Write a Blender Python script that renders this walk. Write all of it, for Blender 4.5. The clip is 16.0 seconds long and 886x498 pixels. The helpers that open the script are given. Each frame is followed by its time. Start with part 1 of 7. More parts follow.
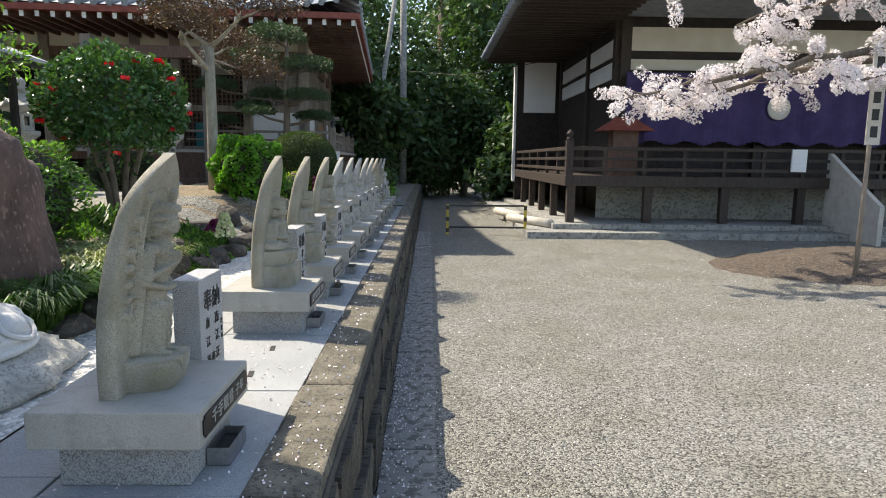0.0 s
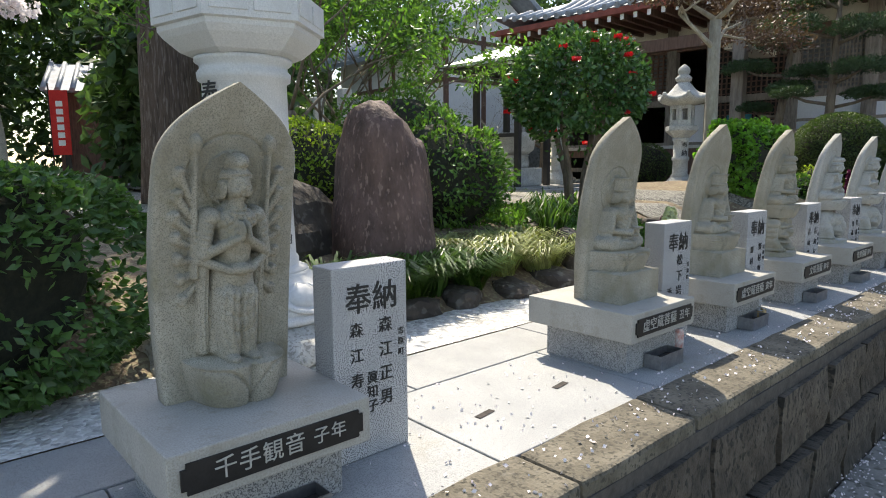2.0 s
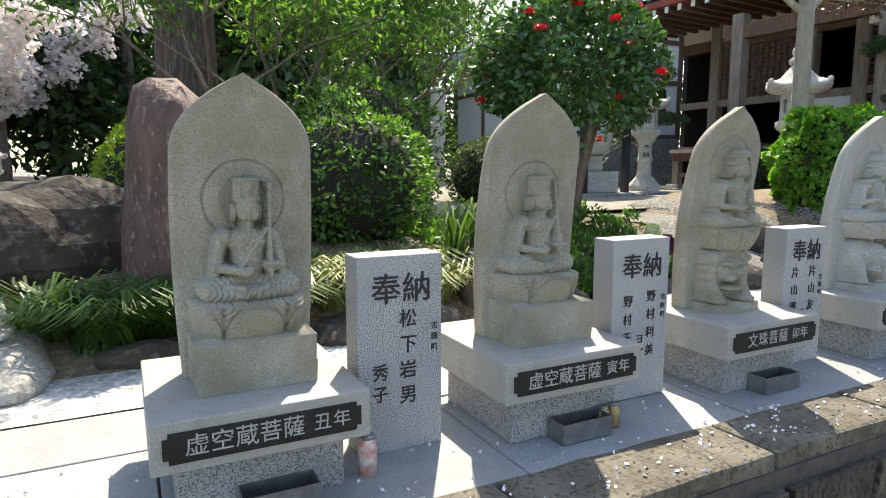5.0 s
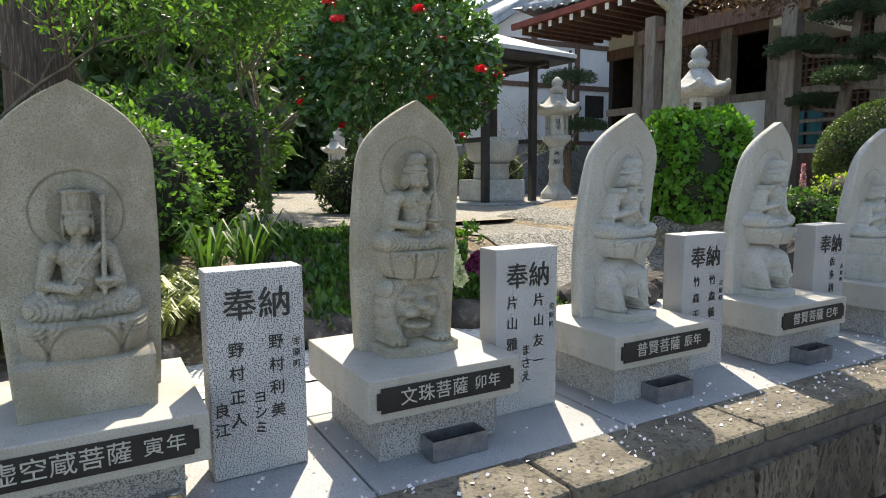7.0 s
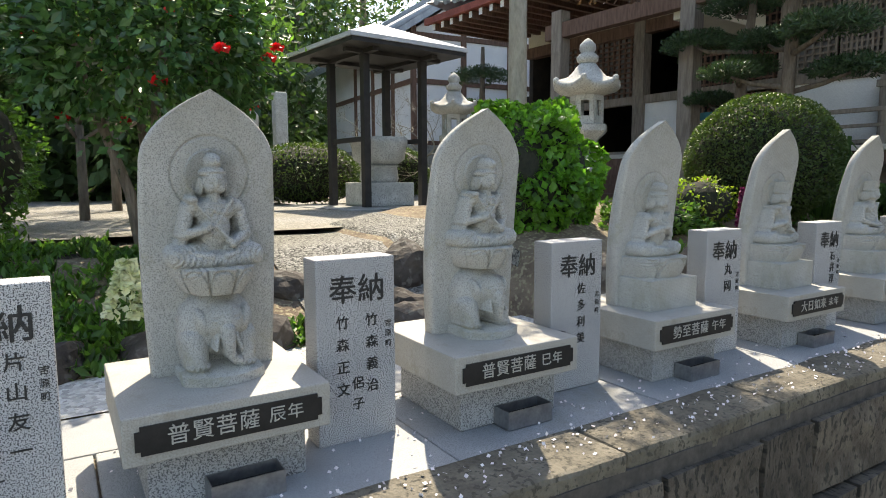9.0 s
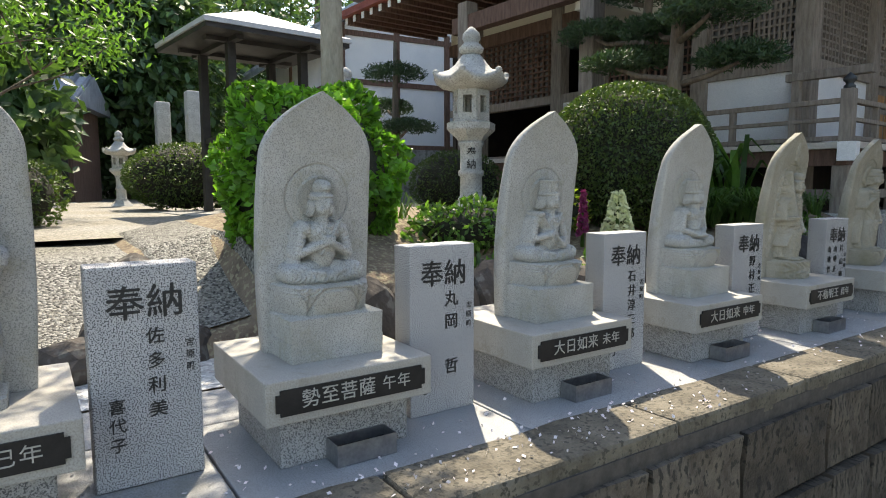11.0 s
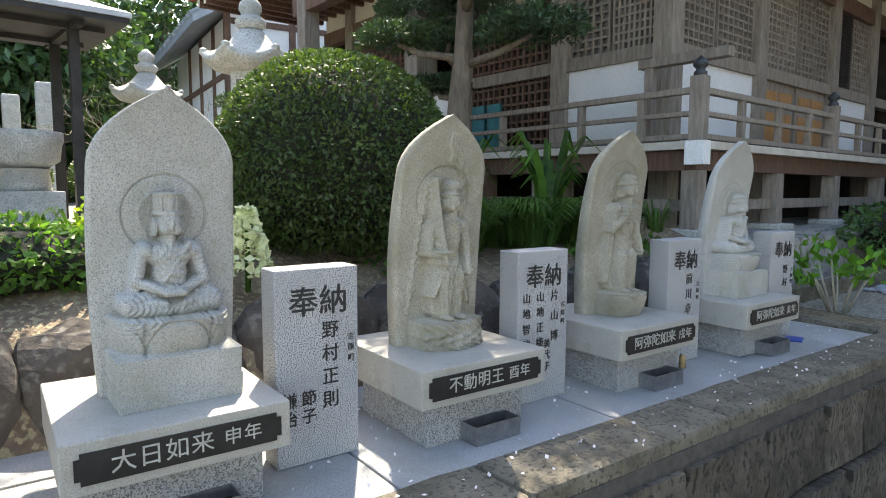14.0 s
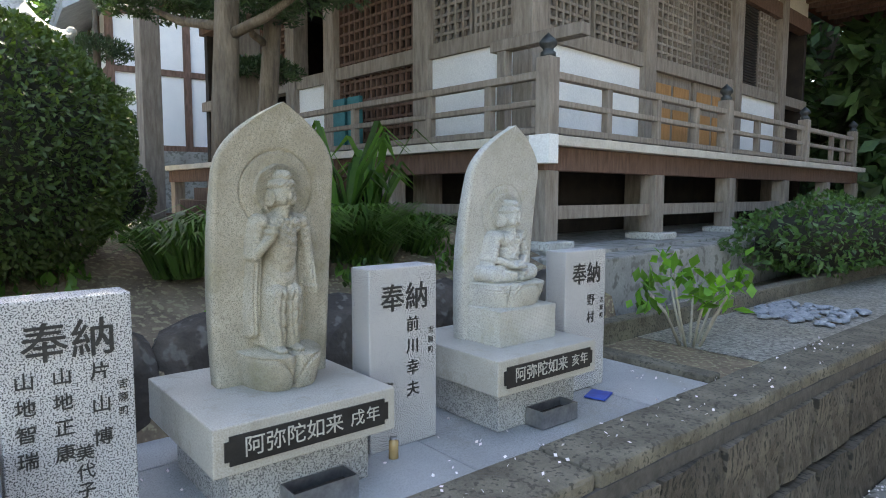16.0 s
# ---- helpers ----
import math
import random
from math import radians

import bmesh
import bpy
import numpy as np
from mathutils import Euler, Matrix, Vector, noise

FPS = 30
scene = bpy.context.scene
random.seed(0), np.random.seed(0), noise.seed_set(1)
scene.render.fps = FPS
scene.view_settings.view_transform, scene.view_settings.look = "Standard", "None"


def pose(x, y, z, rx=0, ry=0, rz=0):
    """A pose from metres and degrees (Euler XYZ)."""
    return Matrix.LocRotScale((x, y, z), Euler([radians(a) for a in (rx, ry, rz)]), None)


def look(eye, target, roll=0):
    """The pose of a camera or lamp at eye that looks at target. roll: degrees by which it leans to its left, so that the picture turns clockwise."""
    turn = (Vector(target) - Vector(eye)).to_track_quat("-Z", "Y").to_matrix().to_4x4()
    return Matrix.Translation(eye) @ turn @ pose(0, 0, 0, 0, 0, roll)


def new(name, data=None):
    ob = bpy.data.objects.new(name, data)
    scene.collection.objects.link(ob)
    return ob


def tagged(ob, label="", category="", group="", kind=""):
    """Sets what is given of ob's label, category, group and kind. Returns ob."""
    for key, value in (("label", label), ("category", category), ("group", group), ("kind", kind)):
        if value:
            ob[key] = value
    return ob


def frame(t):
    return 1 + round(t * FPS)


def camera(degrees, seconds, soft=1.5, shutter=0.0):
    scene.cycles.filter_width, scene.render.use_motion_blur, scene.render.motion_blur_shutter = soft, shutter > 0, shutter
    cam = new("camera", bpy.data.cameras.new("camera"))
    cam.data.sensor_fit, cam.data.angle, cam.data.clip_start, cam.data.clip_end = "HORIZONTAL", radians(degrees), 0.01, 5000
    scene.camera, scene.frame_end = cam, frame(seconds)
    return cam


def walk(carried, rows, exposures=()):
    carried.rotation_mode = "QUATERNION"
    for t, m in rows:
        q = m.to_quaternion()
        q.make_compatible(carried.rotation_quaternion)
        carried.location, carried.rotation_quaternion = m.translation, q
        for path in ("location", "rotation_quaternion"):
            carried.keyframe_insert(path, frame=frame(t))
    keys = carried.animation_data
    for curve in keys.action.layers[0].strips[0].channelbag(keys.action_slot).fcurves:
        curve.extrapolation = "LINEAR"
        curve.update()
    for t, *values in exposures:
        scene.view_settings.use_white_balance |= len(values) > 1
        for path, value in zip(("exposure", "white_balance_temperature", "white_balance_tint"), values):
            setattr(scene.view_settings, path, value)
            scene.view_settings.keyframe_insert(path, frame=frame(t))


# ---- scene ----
cam = camera(70.7, 16.0, soft=1.0)
PATH = [
    (0, (0.005, -0.018, 1.63), (0.052, 1.961, 1.347), 0.7),
    (0.5, (0.257, 0.352, 1.427), (0.113, 2.329, 1.164), 0.3),
    (1, (0.495, 0.609, 1.416), (-0.249, 2.446, 1.151), -0.5),
    (1.5, (0.541, 0.942, 1.422), (-0.712, 2.478, 1.157), -0.5),
    (2, (0.55, 1.327, 1.465), (-0.927, 2.647, 1.192), -0.4),
    (2.5, (0.573, 1.664, 1.484), (-1.078, 2.757, 1.203), -0.2),
    (3, (0.57, 1.996, 1.444), (-1.171, 2.939, 1.165), -0.2),
    (3.5, (0.582, 2.32, 1.45), (-1.183, 3.219, 1.173), -0.3),
    (4, (0.625, 2.67, 1.445), (-1.14, 3.57, 1.175), -0.0),
    (6.5, (0.748, 4.119, 1.407), (-1.01, 5.046, 1.178), -0.5),
    (7, (0.779, 4.429, 1.427), (-0.951, 5.405, 1.195), -0.4),
    (7.5, (0.829, 4.799, 1.418), (-0.88, 5.812, 1.192), -0.6),
    (8, (0.879, 5.108, 1.427), (-0.827, 6.126, 1.198), -0.5),
    (8.5, (0.833, 5.451, 1.437), (-0.87, 6.475, 1.207), -0.4),
    (9, (0.808, 5.767, 1.42), (-0.879, 6.817, 1.196), -0.2),
    (11.5, (0.799, 7.474, 1.385), (-0.852, 8.583, 1.181), -0.2),
    (12, (0.782, 7.837, 1.401), (-0.865, 8.954, 1.197), -0.2),
    (12.5, (0.762, 8.156, 1.394), (-0.87, 9.295, 1.192), -0.0),
    (13, (0.764, 8.513, 1.405), (-0.86, 9.662, 1.2), 0.2),
    (13.5, (0.736, 8.866, 1.391), (-0.882, 10.023, 1.188), 0.4),
    (14, (0.739, 9.177, 1.413), (-0.872, 10.347, 1.22), 0.2),
    (14.5, (0.748, 9.545, 1.422), (-0.837, 10.75, 1.228), 0.3),
    (15, (0.734, 9.866, 1.394), (-0.835, 11.092, 1.203), 0.3),
    (15.5, (0.698, 10.188, 1.434), (-0.859, 11.429, 1.245), 0.2),
    (16, (0.658, 10.517, 1.413), (-0.875, 11.788, 1.235), 0.1),
]
EXPOSURES = [(t, stops, kelvin, 10) for t, stops, kelvin in ((0, 0.95, 7250), (1, 1.28, 7300), (2, 1.0, 7300), (4, 1.4, 7400), (6.5, 1.2, 7400), (9, 1.28, 7600), (12.5, 1.36, 7500), (14, 2.0, 7500), (16, 2.36, 7700))]
walk(cam, [(t, look(eye, target, roll)) for t, eye, target, roll in PATH], EXPOSURES)

# ---- daylight: sun behind the statues, from the garden side ----
SUN_FROM = Vector((-0.62, 0.36, 1.0)).normalized()
world = bpy.data.worlds.new("world")
scene.world = world
world.use_nodes = True
_nt = world.node_tree
_sky = _nt.nodes.new("ShaderNodeTexSky")
_sky.sky_type = "NISHITA"
_sky.sun_disc = False
_sky.sun_elevation = math.asin(SUN_FROM.z)
_sky.sun_rotation = math.atan2(SUN_FROM.x, SUN_FROM.y)
_bg = _nt.nodes["Background"]
_bg.inputs["Strength"].default_value = 0.15
_nt.links.new(_sky.outputs["Color"], _bg.inputs["Color"])
_sun = bpy.data.lights.new("sun", "SUN")
_sun.energy, _sun.angle, _sun.color = 3.6, radians(0.55), (1.0, 0.95, 0.86)
sun_ob = new("sun", _sun)
sun_ob.matrix_world = look(SUN_FROM * 40, (0, 0, 0))

# ---- materials ----


def mat(name, c1, c2, scale=8.0, rough=0.8, bump=0.2, fine=60.0, c3=None, spots=0.0, spot_scale=30.0, metal=0.0, detail=6.0,
        spread=(0.35, 0.65), island=0.0, obj=0.0, spec=0.5, cells=0.0, stretch=(1, 1, 1), stain=None):
    """A surface with broad stains from c1 to c2, speckles of c3, fine grain and relief."""
    m = bpy.data.materials.new(name)
    m.use_nodes = True
    nt = m.node_tree
    n, l = nt.nodes, nt.links
    bsdf = n["Principled BSDF"]
    bsdf.inputs["Roughness"].default_value = rough
    bsdf.inputs["Metallic"].default_value = metal
    bsdf.inputs["Specular IOR Level"].default_value = spec
    co = n.new("ShaderNodeTexCoord")
    mp = n.new("ShaderNodeMapping")
    mp.inputs["Scale"].default_value = stretch
    l.new(co.outputs["Object"], mp.inputs["Vector"])
    big = n.new("ShaderNodeTexNoise")
    big.inputs["Scale"].default_value, big.inputs["Detail"].default_value = scale, detail
    big.inputs["Roughness"].default_value = 0.6
    l.new(mp.outputs["Vector"], big.inputs["Vector"])
    ramp = n.new("ShaderNodeMapRange")
    ramp.inputs["From Min"].default_value, ramp.inputs["From Max"].default_value = spread
    l.new(big.outputs["Fac"], ramp.inputs["Value"])
    mix = n.new("ShaderNodeMix")
    mix.data_type = "RGBA"
    mix.inputs["A"].default_value, mix.inputs["B"].default_value = (*c1, 1), (*c2, 1)
    l.new(ramp.outputs["Result"], mix.inputs["Factor"])
    out = mix.outputs["Result"]
    small = n.new("ShaderNodeTexNoise")
    small.inputs["Scale"].default_value, small.inputs["Detail"].default_value = fine, 3.0
    l.new(mp.outputs["Vector"], small.inputs["Vector"])
    if c3 is not None:
        sp = n.new("ShaderNodeTexNoise")
        sp.inputs["Scale"].default_value, sp.inputs["Detail"].default_value = spot_scale, 2.0
        l.new(mp.outputs["Vector"], sp.inputs["Vector"])
        r2 = n.new("ShaderNodeMapRange")
        r2.inputs["From Min"].default_value, r2.inputs["From Max"].default_value = 0.6 - spots * 0.2, 0.68 - spots * 0.2
        l.new(sp.outputs["Fac"], r2.inputs["Value"])
        mx = n.new("ShaderNodeMix")
        mx.data_type = "RGBA"
        mx.inputs["B"].default_value = (*c3, 1)
        l.new(r2.outputs["Result"], mx.inputs["Factor"])
        l.new(out, mx.inputs["A"])
        out = mx.outputs["Result"]
    if stain is not None:      # blotches of lichen and dirt with ragged edges
        colour, size, amount = stain
        sn = n.new("ShaderNodeTexNoise")
        sn.inputs["Scale"].default_value, sn.inputs["Detail"].default_value, sn.inputs["Roughness"].default_value = size, 9.0, 0.72
        l.new(co.outputs["Object"], sn.inputs["Vector"])
        r4 = n.new("ShaderNodeMapRange")
        r4.inputs["From Min"].default_value, r4.inputs["From Max"].default_value = 0.66 - amount, 0.8 - amount
        r4.inputs["To Max"].default_value = 0.75
        l.new(sn.outputs["Fac"], r4.inputs["Value"])
        sm = n.new("ShaderNodeMix")
        sm.data_type = "RGBA"
        sm.inputs["B"].default_value = (*colour, 1)
        l.new(r4.outputs["Result"], sm.inputs["Factor"])
        l.new(out, sm.inputs["A"])
        out = sm.outputs["Result"]
    hsv = n.new("ShaderNodeHueSaturation")
    l.new(out, hsv.inputs["Color"])
    val = n.new("ShaderNodeMapRange")
    val.inputs["To Min"].default_value, val.inputs["To Max"].default_value = 0.75, 1.25
    l.new(small.outputs["Fac"], val.inputs["Value"])
    v = val.outputs["Result"]
    for amount, node, socket in ((island, "ShaderNodeNewGeometry", "Random Per Island"), (obj, "ShaderNodeObjectInfo", "Random")):
        if amount:
            g = n.new(node)
            r3 = n.new("ShaderNodeMapRange")
            r3.inputs["To Min"].default_value, r3.inputs["To Max"].default_value = 1 - amount, 1 + amount
            l.new(g.outputs[socket], r3.inputs["Value"])
            mul = n.new("ShaderNodeMath")
            mul.operation = "MULTIPLY"
            l.new(v, mul.inputs[0])
            l.new(r3.outputs["Result"], mul.inputs[1])
            v = mul.outputs["Value"]
    l.new(v, hsv.inputs["Value"])
    l.new(hsv.outputs["Color"], bsdf.inputs["Base Color"])
    if bump:
        height = small.outputs["Fac"]
        if cells:
            vo = n.new("ShaderNodeTexVoronoi")
            vo.inputs["Scale"].default_value = cells
            l.new(mp.outputs["Vector"], vo.inputs["Vector"])
            ad = n.new("ShaderNodeMath")
            ad.operation = "SUBTRACT"
            l.new(small.outputs["Fac"], ad.inputs[0])
            l.new(vo.outputs["Distance"], ad.inputs[1])
            height = ad.outputs["Value"]
        bp = n.new("ShaderNodeBump")
        bp.inputs["Strength"].default_value, bp.inputs["Distance"].default_value = bump, 0.01
        l.new(height, bp.inputs["Height"])
        l.new(bp.outputs["Normal"], bsdf.inputs["Normal"])
    return m


def pebbles(name, dark, pale, cells, bump=0.9, depth=0.01, rough=0.85, tint=None):
    """Loose small stones: each cell its own shade, joints deep; broad patches on top."""
    m = bpy.data.materials.new(name)
    m.use_nodes = True
    n, l = m.node_tree.nodes, m.node_tree.links
    bsdf = n["Principled BSDF"]
    bsdf.inputs["Roughness"].default_value = rough
    co = n.new("ShaderNodeTexCoord")
    vo = n.new("ShaderNodeTexVoronoi")
    vo.inputs["Scale"].default_value = cells
    wob = n.new("ShaderNodeTexNoise")
    wob.inputs["Scale"].default_value, wob.inputs["Detail"].default_value = cells * 0.6, 3.0
    l.new(co.outputs["Object"], wob.inputs["Vector"])
    add = n.new("ShaderNodeVectorMath")
    add.operation = "MULTIPLY_ADD"
    add.inputs[1].default_value = (1.3 / cells,) * 3
    l.new(wob.outputs["Color"], add.inputs[0])
    l.new(co.outputs["Object"], add.inputs[2])
    l.new(add.outputs["Vector"], vo.inputs["Vector"])
    sep = n.new("ShaderNodeSeparateColor")
    l.new(vo.outputs["Color"], sep.inputs["Color"])
    mix = n.new("ShaderNodeMix")
    mix.data_type = "RGBA"
    mix.inputs["A"].default_value, mix.inputs["B"].default_value = (*dark, 1), (*pale, 1)
    l.new(sep.outputs["Red"], mix.inputs["Factor"])
    no = n.new("ShaderNodeTexNoise")
    no.inputs["Scale"].default_value, no.inputs["Detail"].default_value = 1.3, 8.0
    l.new(co.outputs["Object"], no.inputs["Vector"])
    mr = n.new("ShaderNodeMapRange")
    mr.inputs["From Min"].default_value, mr.inputs["From Max"].default_value = 0.35, 0.65
    l.new(no.outputs["Fac"], mr.inputs["Value"])
    mx = n.new("ShaderNodeMix")
    mx.data_type, mx.blend_type = "RGBA", "MULTIPLY"
    mx.inputs["Factor"].default_value = 1.0
    l.new(mix.outputs["Result"], mx.inputs["A"])
    t2 = n.new("ShaderNodeMix")
    t2.data_type = "RGBA"
    t2.inputs["A"].default_value, t2.inputs["B"].default_value = (*(tint or (0.86, 0.82, 0.72)), 1), (1, 1, 1, 1)
    l.new(mr.outputs["Result"], t2.inputs["Factor"])
    l.new(t2.outputs["Result"], mx.inputs["B"])
    l.new(mx.outputs["Result"], bsdf.inputs["Base Color"])
    inv = n.new("ShaderNodeMath")
    inv.operation = "SUBTRACT"
    inv.inputs[0].default_value = 1.0
    l.new(vo.outputs["Distance"], inv.inputs[1])
    bp = n.new("ShaderNodeBump")
    bp.inputs["Strength"].default_value, bp.inputs["Distance"].default_value = bump, depth
    l.new(inv.outputs["Value"], bp.inputs["Height"])
    l.new(bp.outputs["Normal"], bsdf.inputs["Normal"])
    return m


def leaf_mat(name, c1, c2, rough=0.5, island=0.45, through_light=0.35, glow=(1.5, 1.6, 0.7)):
    m = mat(name, c1, c2, scale=3.0, rough=rough, bump=0.0, island=island, fine=20)
    n, l = m.node_tree.nodes, m.node_tree.links
    bsdf = n["Principled BSDF"]
    tr = n.new("ShaderNodeBsdfTranslucent")
    src = bsdf.inputs["Base Color"].links[0].from_socket
    br = n.new("ShaderNodeMix")
    br.data_type, br.blend_type = "RGBA", "MULTIPLY"
    br.inputs["Factor"].default_value = 1.0
    br.inputs["B"].default_value = (*glow, 1)
    l.new(src, br.inputs["A"])
    l.new(br.outputs["Result"], tr.inputs["Color"])
    ms = n.new("ShaderNodeMixShader")
    ms.inputs["Fac"].default_value = through_light
    l.new(bsdf.outputs["BSDF"], ms.inputs[1])
    l.new(tr.outputs["BSDF"], ms.inputs[2])
    l.new(ms.outputs["Shader"], n["Material Output"].inputs["Surface"])
    return m


M_GRANITE = mat("granite_rough_sawn", (0.36, 0.36, 0.355), (0.44, 0.435, 0.42), 5, 0.75, 0.25, 180, (0.12, 0.12, 0.125), 0.48, 290, spread=(0.3, 0.7), stain=((0.2, 0.19, 0.16), 7, 0.14))
M_SLAB = mat("granite_honed", (0.35, 0.338, 0.303), (0.44, 0.427, 0.39), 4, 0.62, 0.08, 220, (0.33, 0.32, 0.29), 0.45, 240, stain=((0.27, 0.25, 0.2), 9, 0.12))
M_PLAQUE = mat("granite_salt_pepper", (0.47, 0.47, 0.475), (0.56, 0.56, 0.56), 6, 0.7, 0.12, 260, (0.08, 0.08, 0.085), 0.49, 290, obj=0.06)
M_STATUE = mat("weathered_carved_granite", (0.42, 0.392, 0.325), (0.275, 0.25, 0.19), 6, 0.85, 0.22, 170, (0.24, 0.222, 0.175), 0.4, 310, obj=0.06, stain=((0.21, 0.195, 0.12), 7, 0.13))
M_STATUE2 = mat("pale_carved_granite", (0.48, 0.475, 0.45), (0.375, 0.368, 0.325), 5, 0.85, 0.2, 170, (0.26, 0.258, 0.245), 0.4, 310, obj=0.06, stain=((0.28, 0.268, 0.19), 7, 0.11))
M_BLACK = mat("black_polished_granite", (0.012, 0.012, 0.013), (0.022, 0.022, 0.023), 20, 0.45, 0.02, 200, spec=0.3)
M_GOLD = mat("engraved_pale_paint", (0.36, 0.35, 0.32), (0.47, 0.46, 0.42), 40, 0.7, 0.0)
M_INK = mat("black_engraved_paint", (0.012, 0.012, 0.012), (0.03, 0.03, 0.03), 60, 0.6, 0.0)
M_STEEL = mat("dull_stainless", (0.42, 0.42, 0.42), (0.3, 0.3, 0.31), 25, 0.38, 0.05, 90, metal=0.9)
M_ASH = mat("dark_soot", (0.03, 0.028, 0.025), (0.06, 0.05, 0.045), 30, 0.9, 0.3)
M_PAVE = mat("paving_granite", (0.3, 0.312, 0.315), (0.4, 0.41, 0.41), 3, 0.65, 0.15, 200, (0.23, 0.235, 0.24), 0.42, 300, obj=0.07, stain=((0.25, 0.24, 0.2), 2.2, 0.1))
M_KERB = mat("old_concrete_kerb", (0.095, 0.083, 0.06), (0.19, 0.17, 0.13), 7, 0.9, 0.8, 90, (0.07, 0.064, 0.048), 0.25, 60, stain=((0.23, 0.215, 0.18), 12, 0.06))
M_WALLSTONE = mat("dark_weathered_stone", (0.055, 0.046, 0.036), (0.135, 0.115, 0.09), 7, 0.9, 0.9, 60, (0.035, 0.032, 0.026), 0.3, 24, obj=0.3, stretch=(1, 1, 0.4))
M_MORTAR = mat("dark_mortar", (0.06, 0.055, 0.05), (0.1, 0.09, 0.08), 20, 0.95, 0.4)
M_YARD = pebbles("yard_gravel", (0.03, 0.029, 0.026), (0.4, 0.392, 0.355), 95, 1.0, 0.009, tint=(0.82, 0.81, 0.75))
M_WHITEGRAVEL = pebbles("white_gravel", (0.42, 0.42, 0.41), (0.86, 0.86, 0.85), 48, 1.0, 0.012, tint=(0.85, 0.84, 0.8))
M_SAND = pebbles("garden_sand", (0.15, 0.145, 0.13), (0.4, 0.385, 0.345), 70, 0.8, 0.009)
M_SOIL = mat("brown_soil", (0.13, 0.095, 0.065), (0.24, 0.185, 0.125), 6, 0.95, 0.9, 70, (0.3, 0.26, 0.16), 0.35, 40)
M_GUTTER = mat("gutter_concrete", (0.2, 0.195, 0.18), (0.3, 0.29, 0.265), 5, 0.9, 0.4, 80, (0.12, 0.115, 0.1), 0.35, 20)
M_REDROCK = mat("red_brown_rock", (0.06, 0.037, 0.03), (0.15, 0.095, 0.08), 5, 0.75, 1.0, 34, (0.22, 0.15, 0.125), 0.05, 30, stretch=(1.6, 1.6, 0.7))
M_ROCK = mat("dark_garden_rock", (0.042, 0.035, 0.03), (0.1, 0.086, 0.072), 5, 0.9, 1.0, 30, (0.14, 0.132, 0.115), 0.15, 20, obj=0.25)
M_PALEROCK = mat("pale_rough_stone", (0.34, 0.33, 0.295), (0.5, 0.49, 0.45), 7, 0.85, 1.0, 40, (0.3, 0.29, 0.26), 0.35, 70)
M_LANTERNW = mat("white_stone", (0.58, 0.58, 0.57), (0.67, 0.67, 0.66), 4, 0.65, 0.12, 150, (0.5, 0.5, 0.495), 0.3, 300)
M_LANTERN = mat("grey_lantern_stone", (0.43, 0.43, 0.4), (0.6, 0.6, 0.57), 7, 0.85, 0.4, 80, (0.36, 0.36, 0.335), 0.4, 60)
M_WOOD = mat("dark_aged_wood", (0.1, 0.055, 0.038), (0.19, 0.11, 0.08), 5, 0.75, 0.3, 60, stretch=(6, 6, 1), obj=0.15)
M_WOODGREY = mat("weathered_grey_wood", (0.2, 0.165, 0.135), (0.32, 0.275, 0.235), 5, 0.85, 0.35, 60, stretch=(6, 6, 1), obj=0.12)
M_WOODPALE = mat("pale_edge_board", (0.5, 0.46, 0.4), (0.62, 0.58, 0.52), 6, 0.8, 0.2, 60)
M_WOODGOLD = mat("honey_wood_panel", (0.36, 0.17, 0.06), (0.5, 0.26, 0.1), 5, 0.6, 0.2, 50, stretch=(8, 8, 1))
M_BLACKWOOD = mat("black_post", (0.022, 0.02, 0.02), (0.04, 0.036, 0.034), 8, 0.55, 0.1)
M_PLASTER = mat("white_plaster", (0.76, 0.77, 0.78), (0.84, 0.84, 0.84), 2, 0.9, 0.1, 90)
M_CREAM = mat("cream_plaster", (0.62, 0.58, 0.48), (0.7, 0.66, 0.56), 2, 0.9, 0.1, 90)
M_TILE = mat("grey_roof_tile", (0.22, 0.245, 0.28), (0.34, 0.37, 0.41), 5, 0.45, 0.2, 60, obj=0.15)
M_REDWOOD = mat("red_brown_paint", (0.2, 0.05, 0.035), (0.3, 0.08, 0.055), 6, 0.7, 0.2)
# black boards; also stands in for shade below the floor and behind openings
M_DARK = mat("near_black_boards_and_shade", (0.018, 0.014, 0.012), (0.04, 0.03, 0.025), 6, 0.8, 0.1)
M_CONCRETE = mat("podium_concrete", (0.25, 0.25, 0.235), (0.36, 0.355, 0.335), 3, 0.9, 0.3, 60, (0.18, 0.18, 0.16), 0.35, 14)
M_PURPLE = mat("purple_curtain_cloth", (0.045, 0.03, 0.1), (0.07, 0.048, 0.145), 3, 0.9, 0.1)
M_PETAL = mat("cherry_petals", (0.84, 0.74, 0.75), (0.9, 0.84, 0.84), 30, 0.7, 0.0, island=0.1)
M_BARK = mat("tree_bark", (0.11, 0.085, 0.065), (0.22, 0.18, 0.14), 8, 0.95, 1.0, 40, stretch=(3, 3, 0.6))
M_CEDAR = mat("cedar_bark", (0.055, 0.038, 0.03), (0.13, 0.095, 0.075), 9, 0.95, 1.0, 40, (0.17, 0.14, 0.12), 0.2, 14, stretch=(4, 4, 0.35))
M_WOODDARK = mat("black_brown_timber", (0.03, 0.021, 0.017), (0.062, 0.044, 0.035), 5, 0.7, 0.3, 60, stretch=(6, 6, 1), obj=0.15)
M_BARKPALE = mat("pale_smooth_bark", (0.27, 0.24, 0.19), (0.42, 0.39, 0.32), 8, 0.9, 0.5, 40, stretch=(2, 2, 0.7))
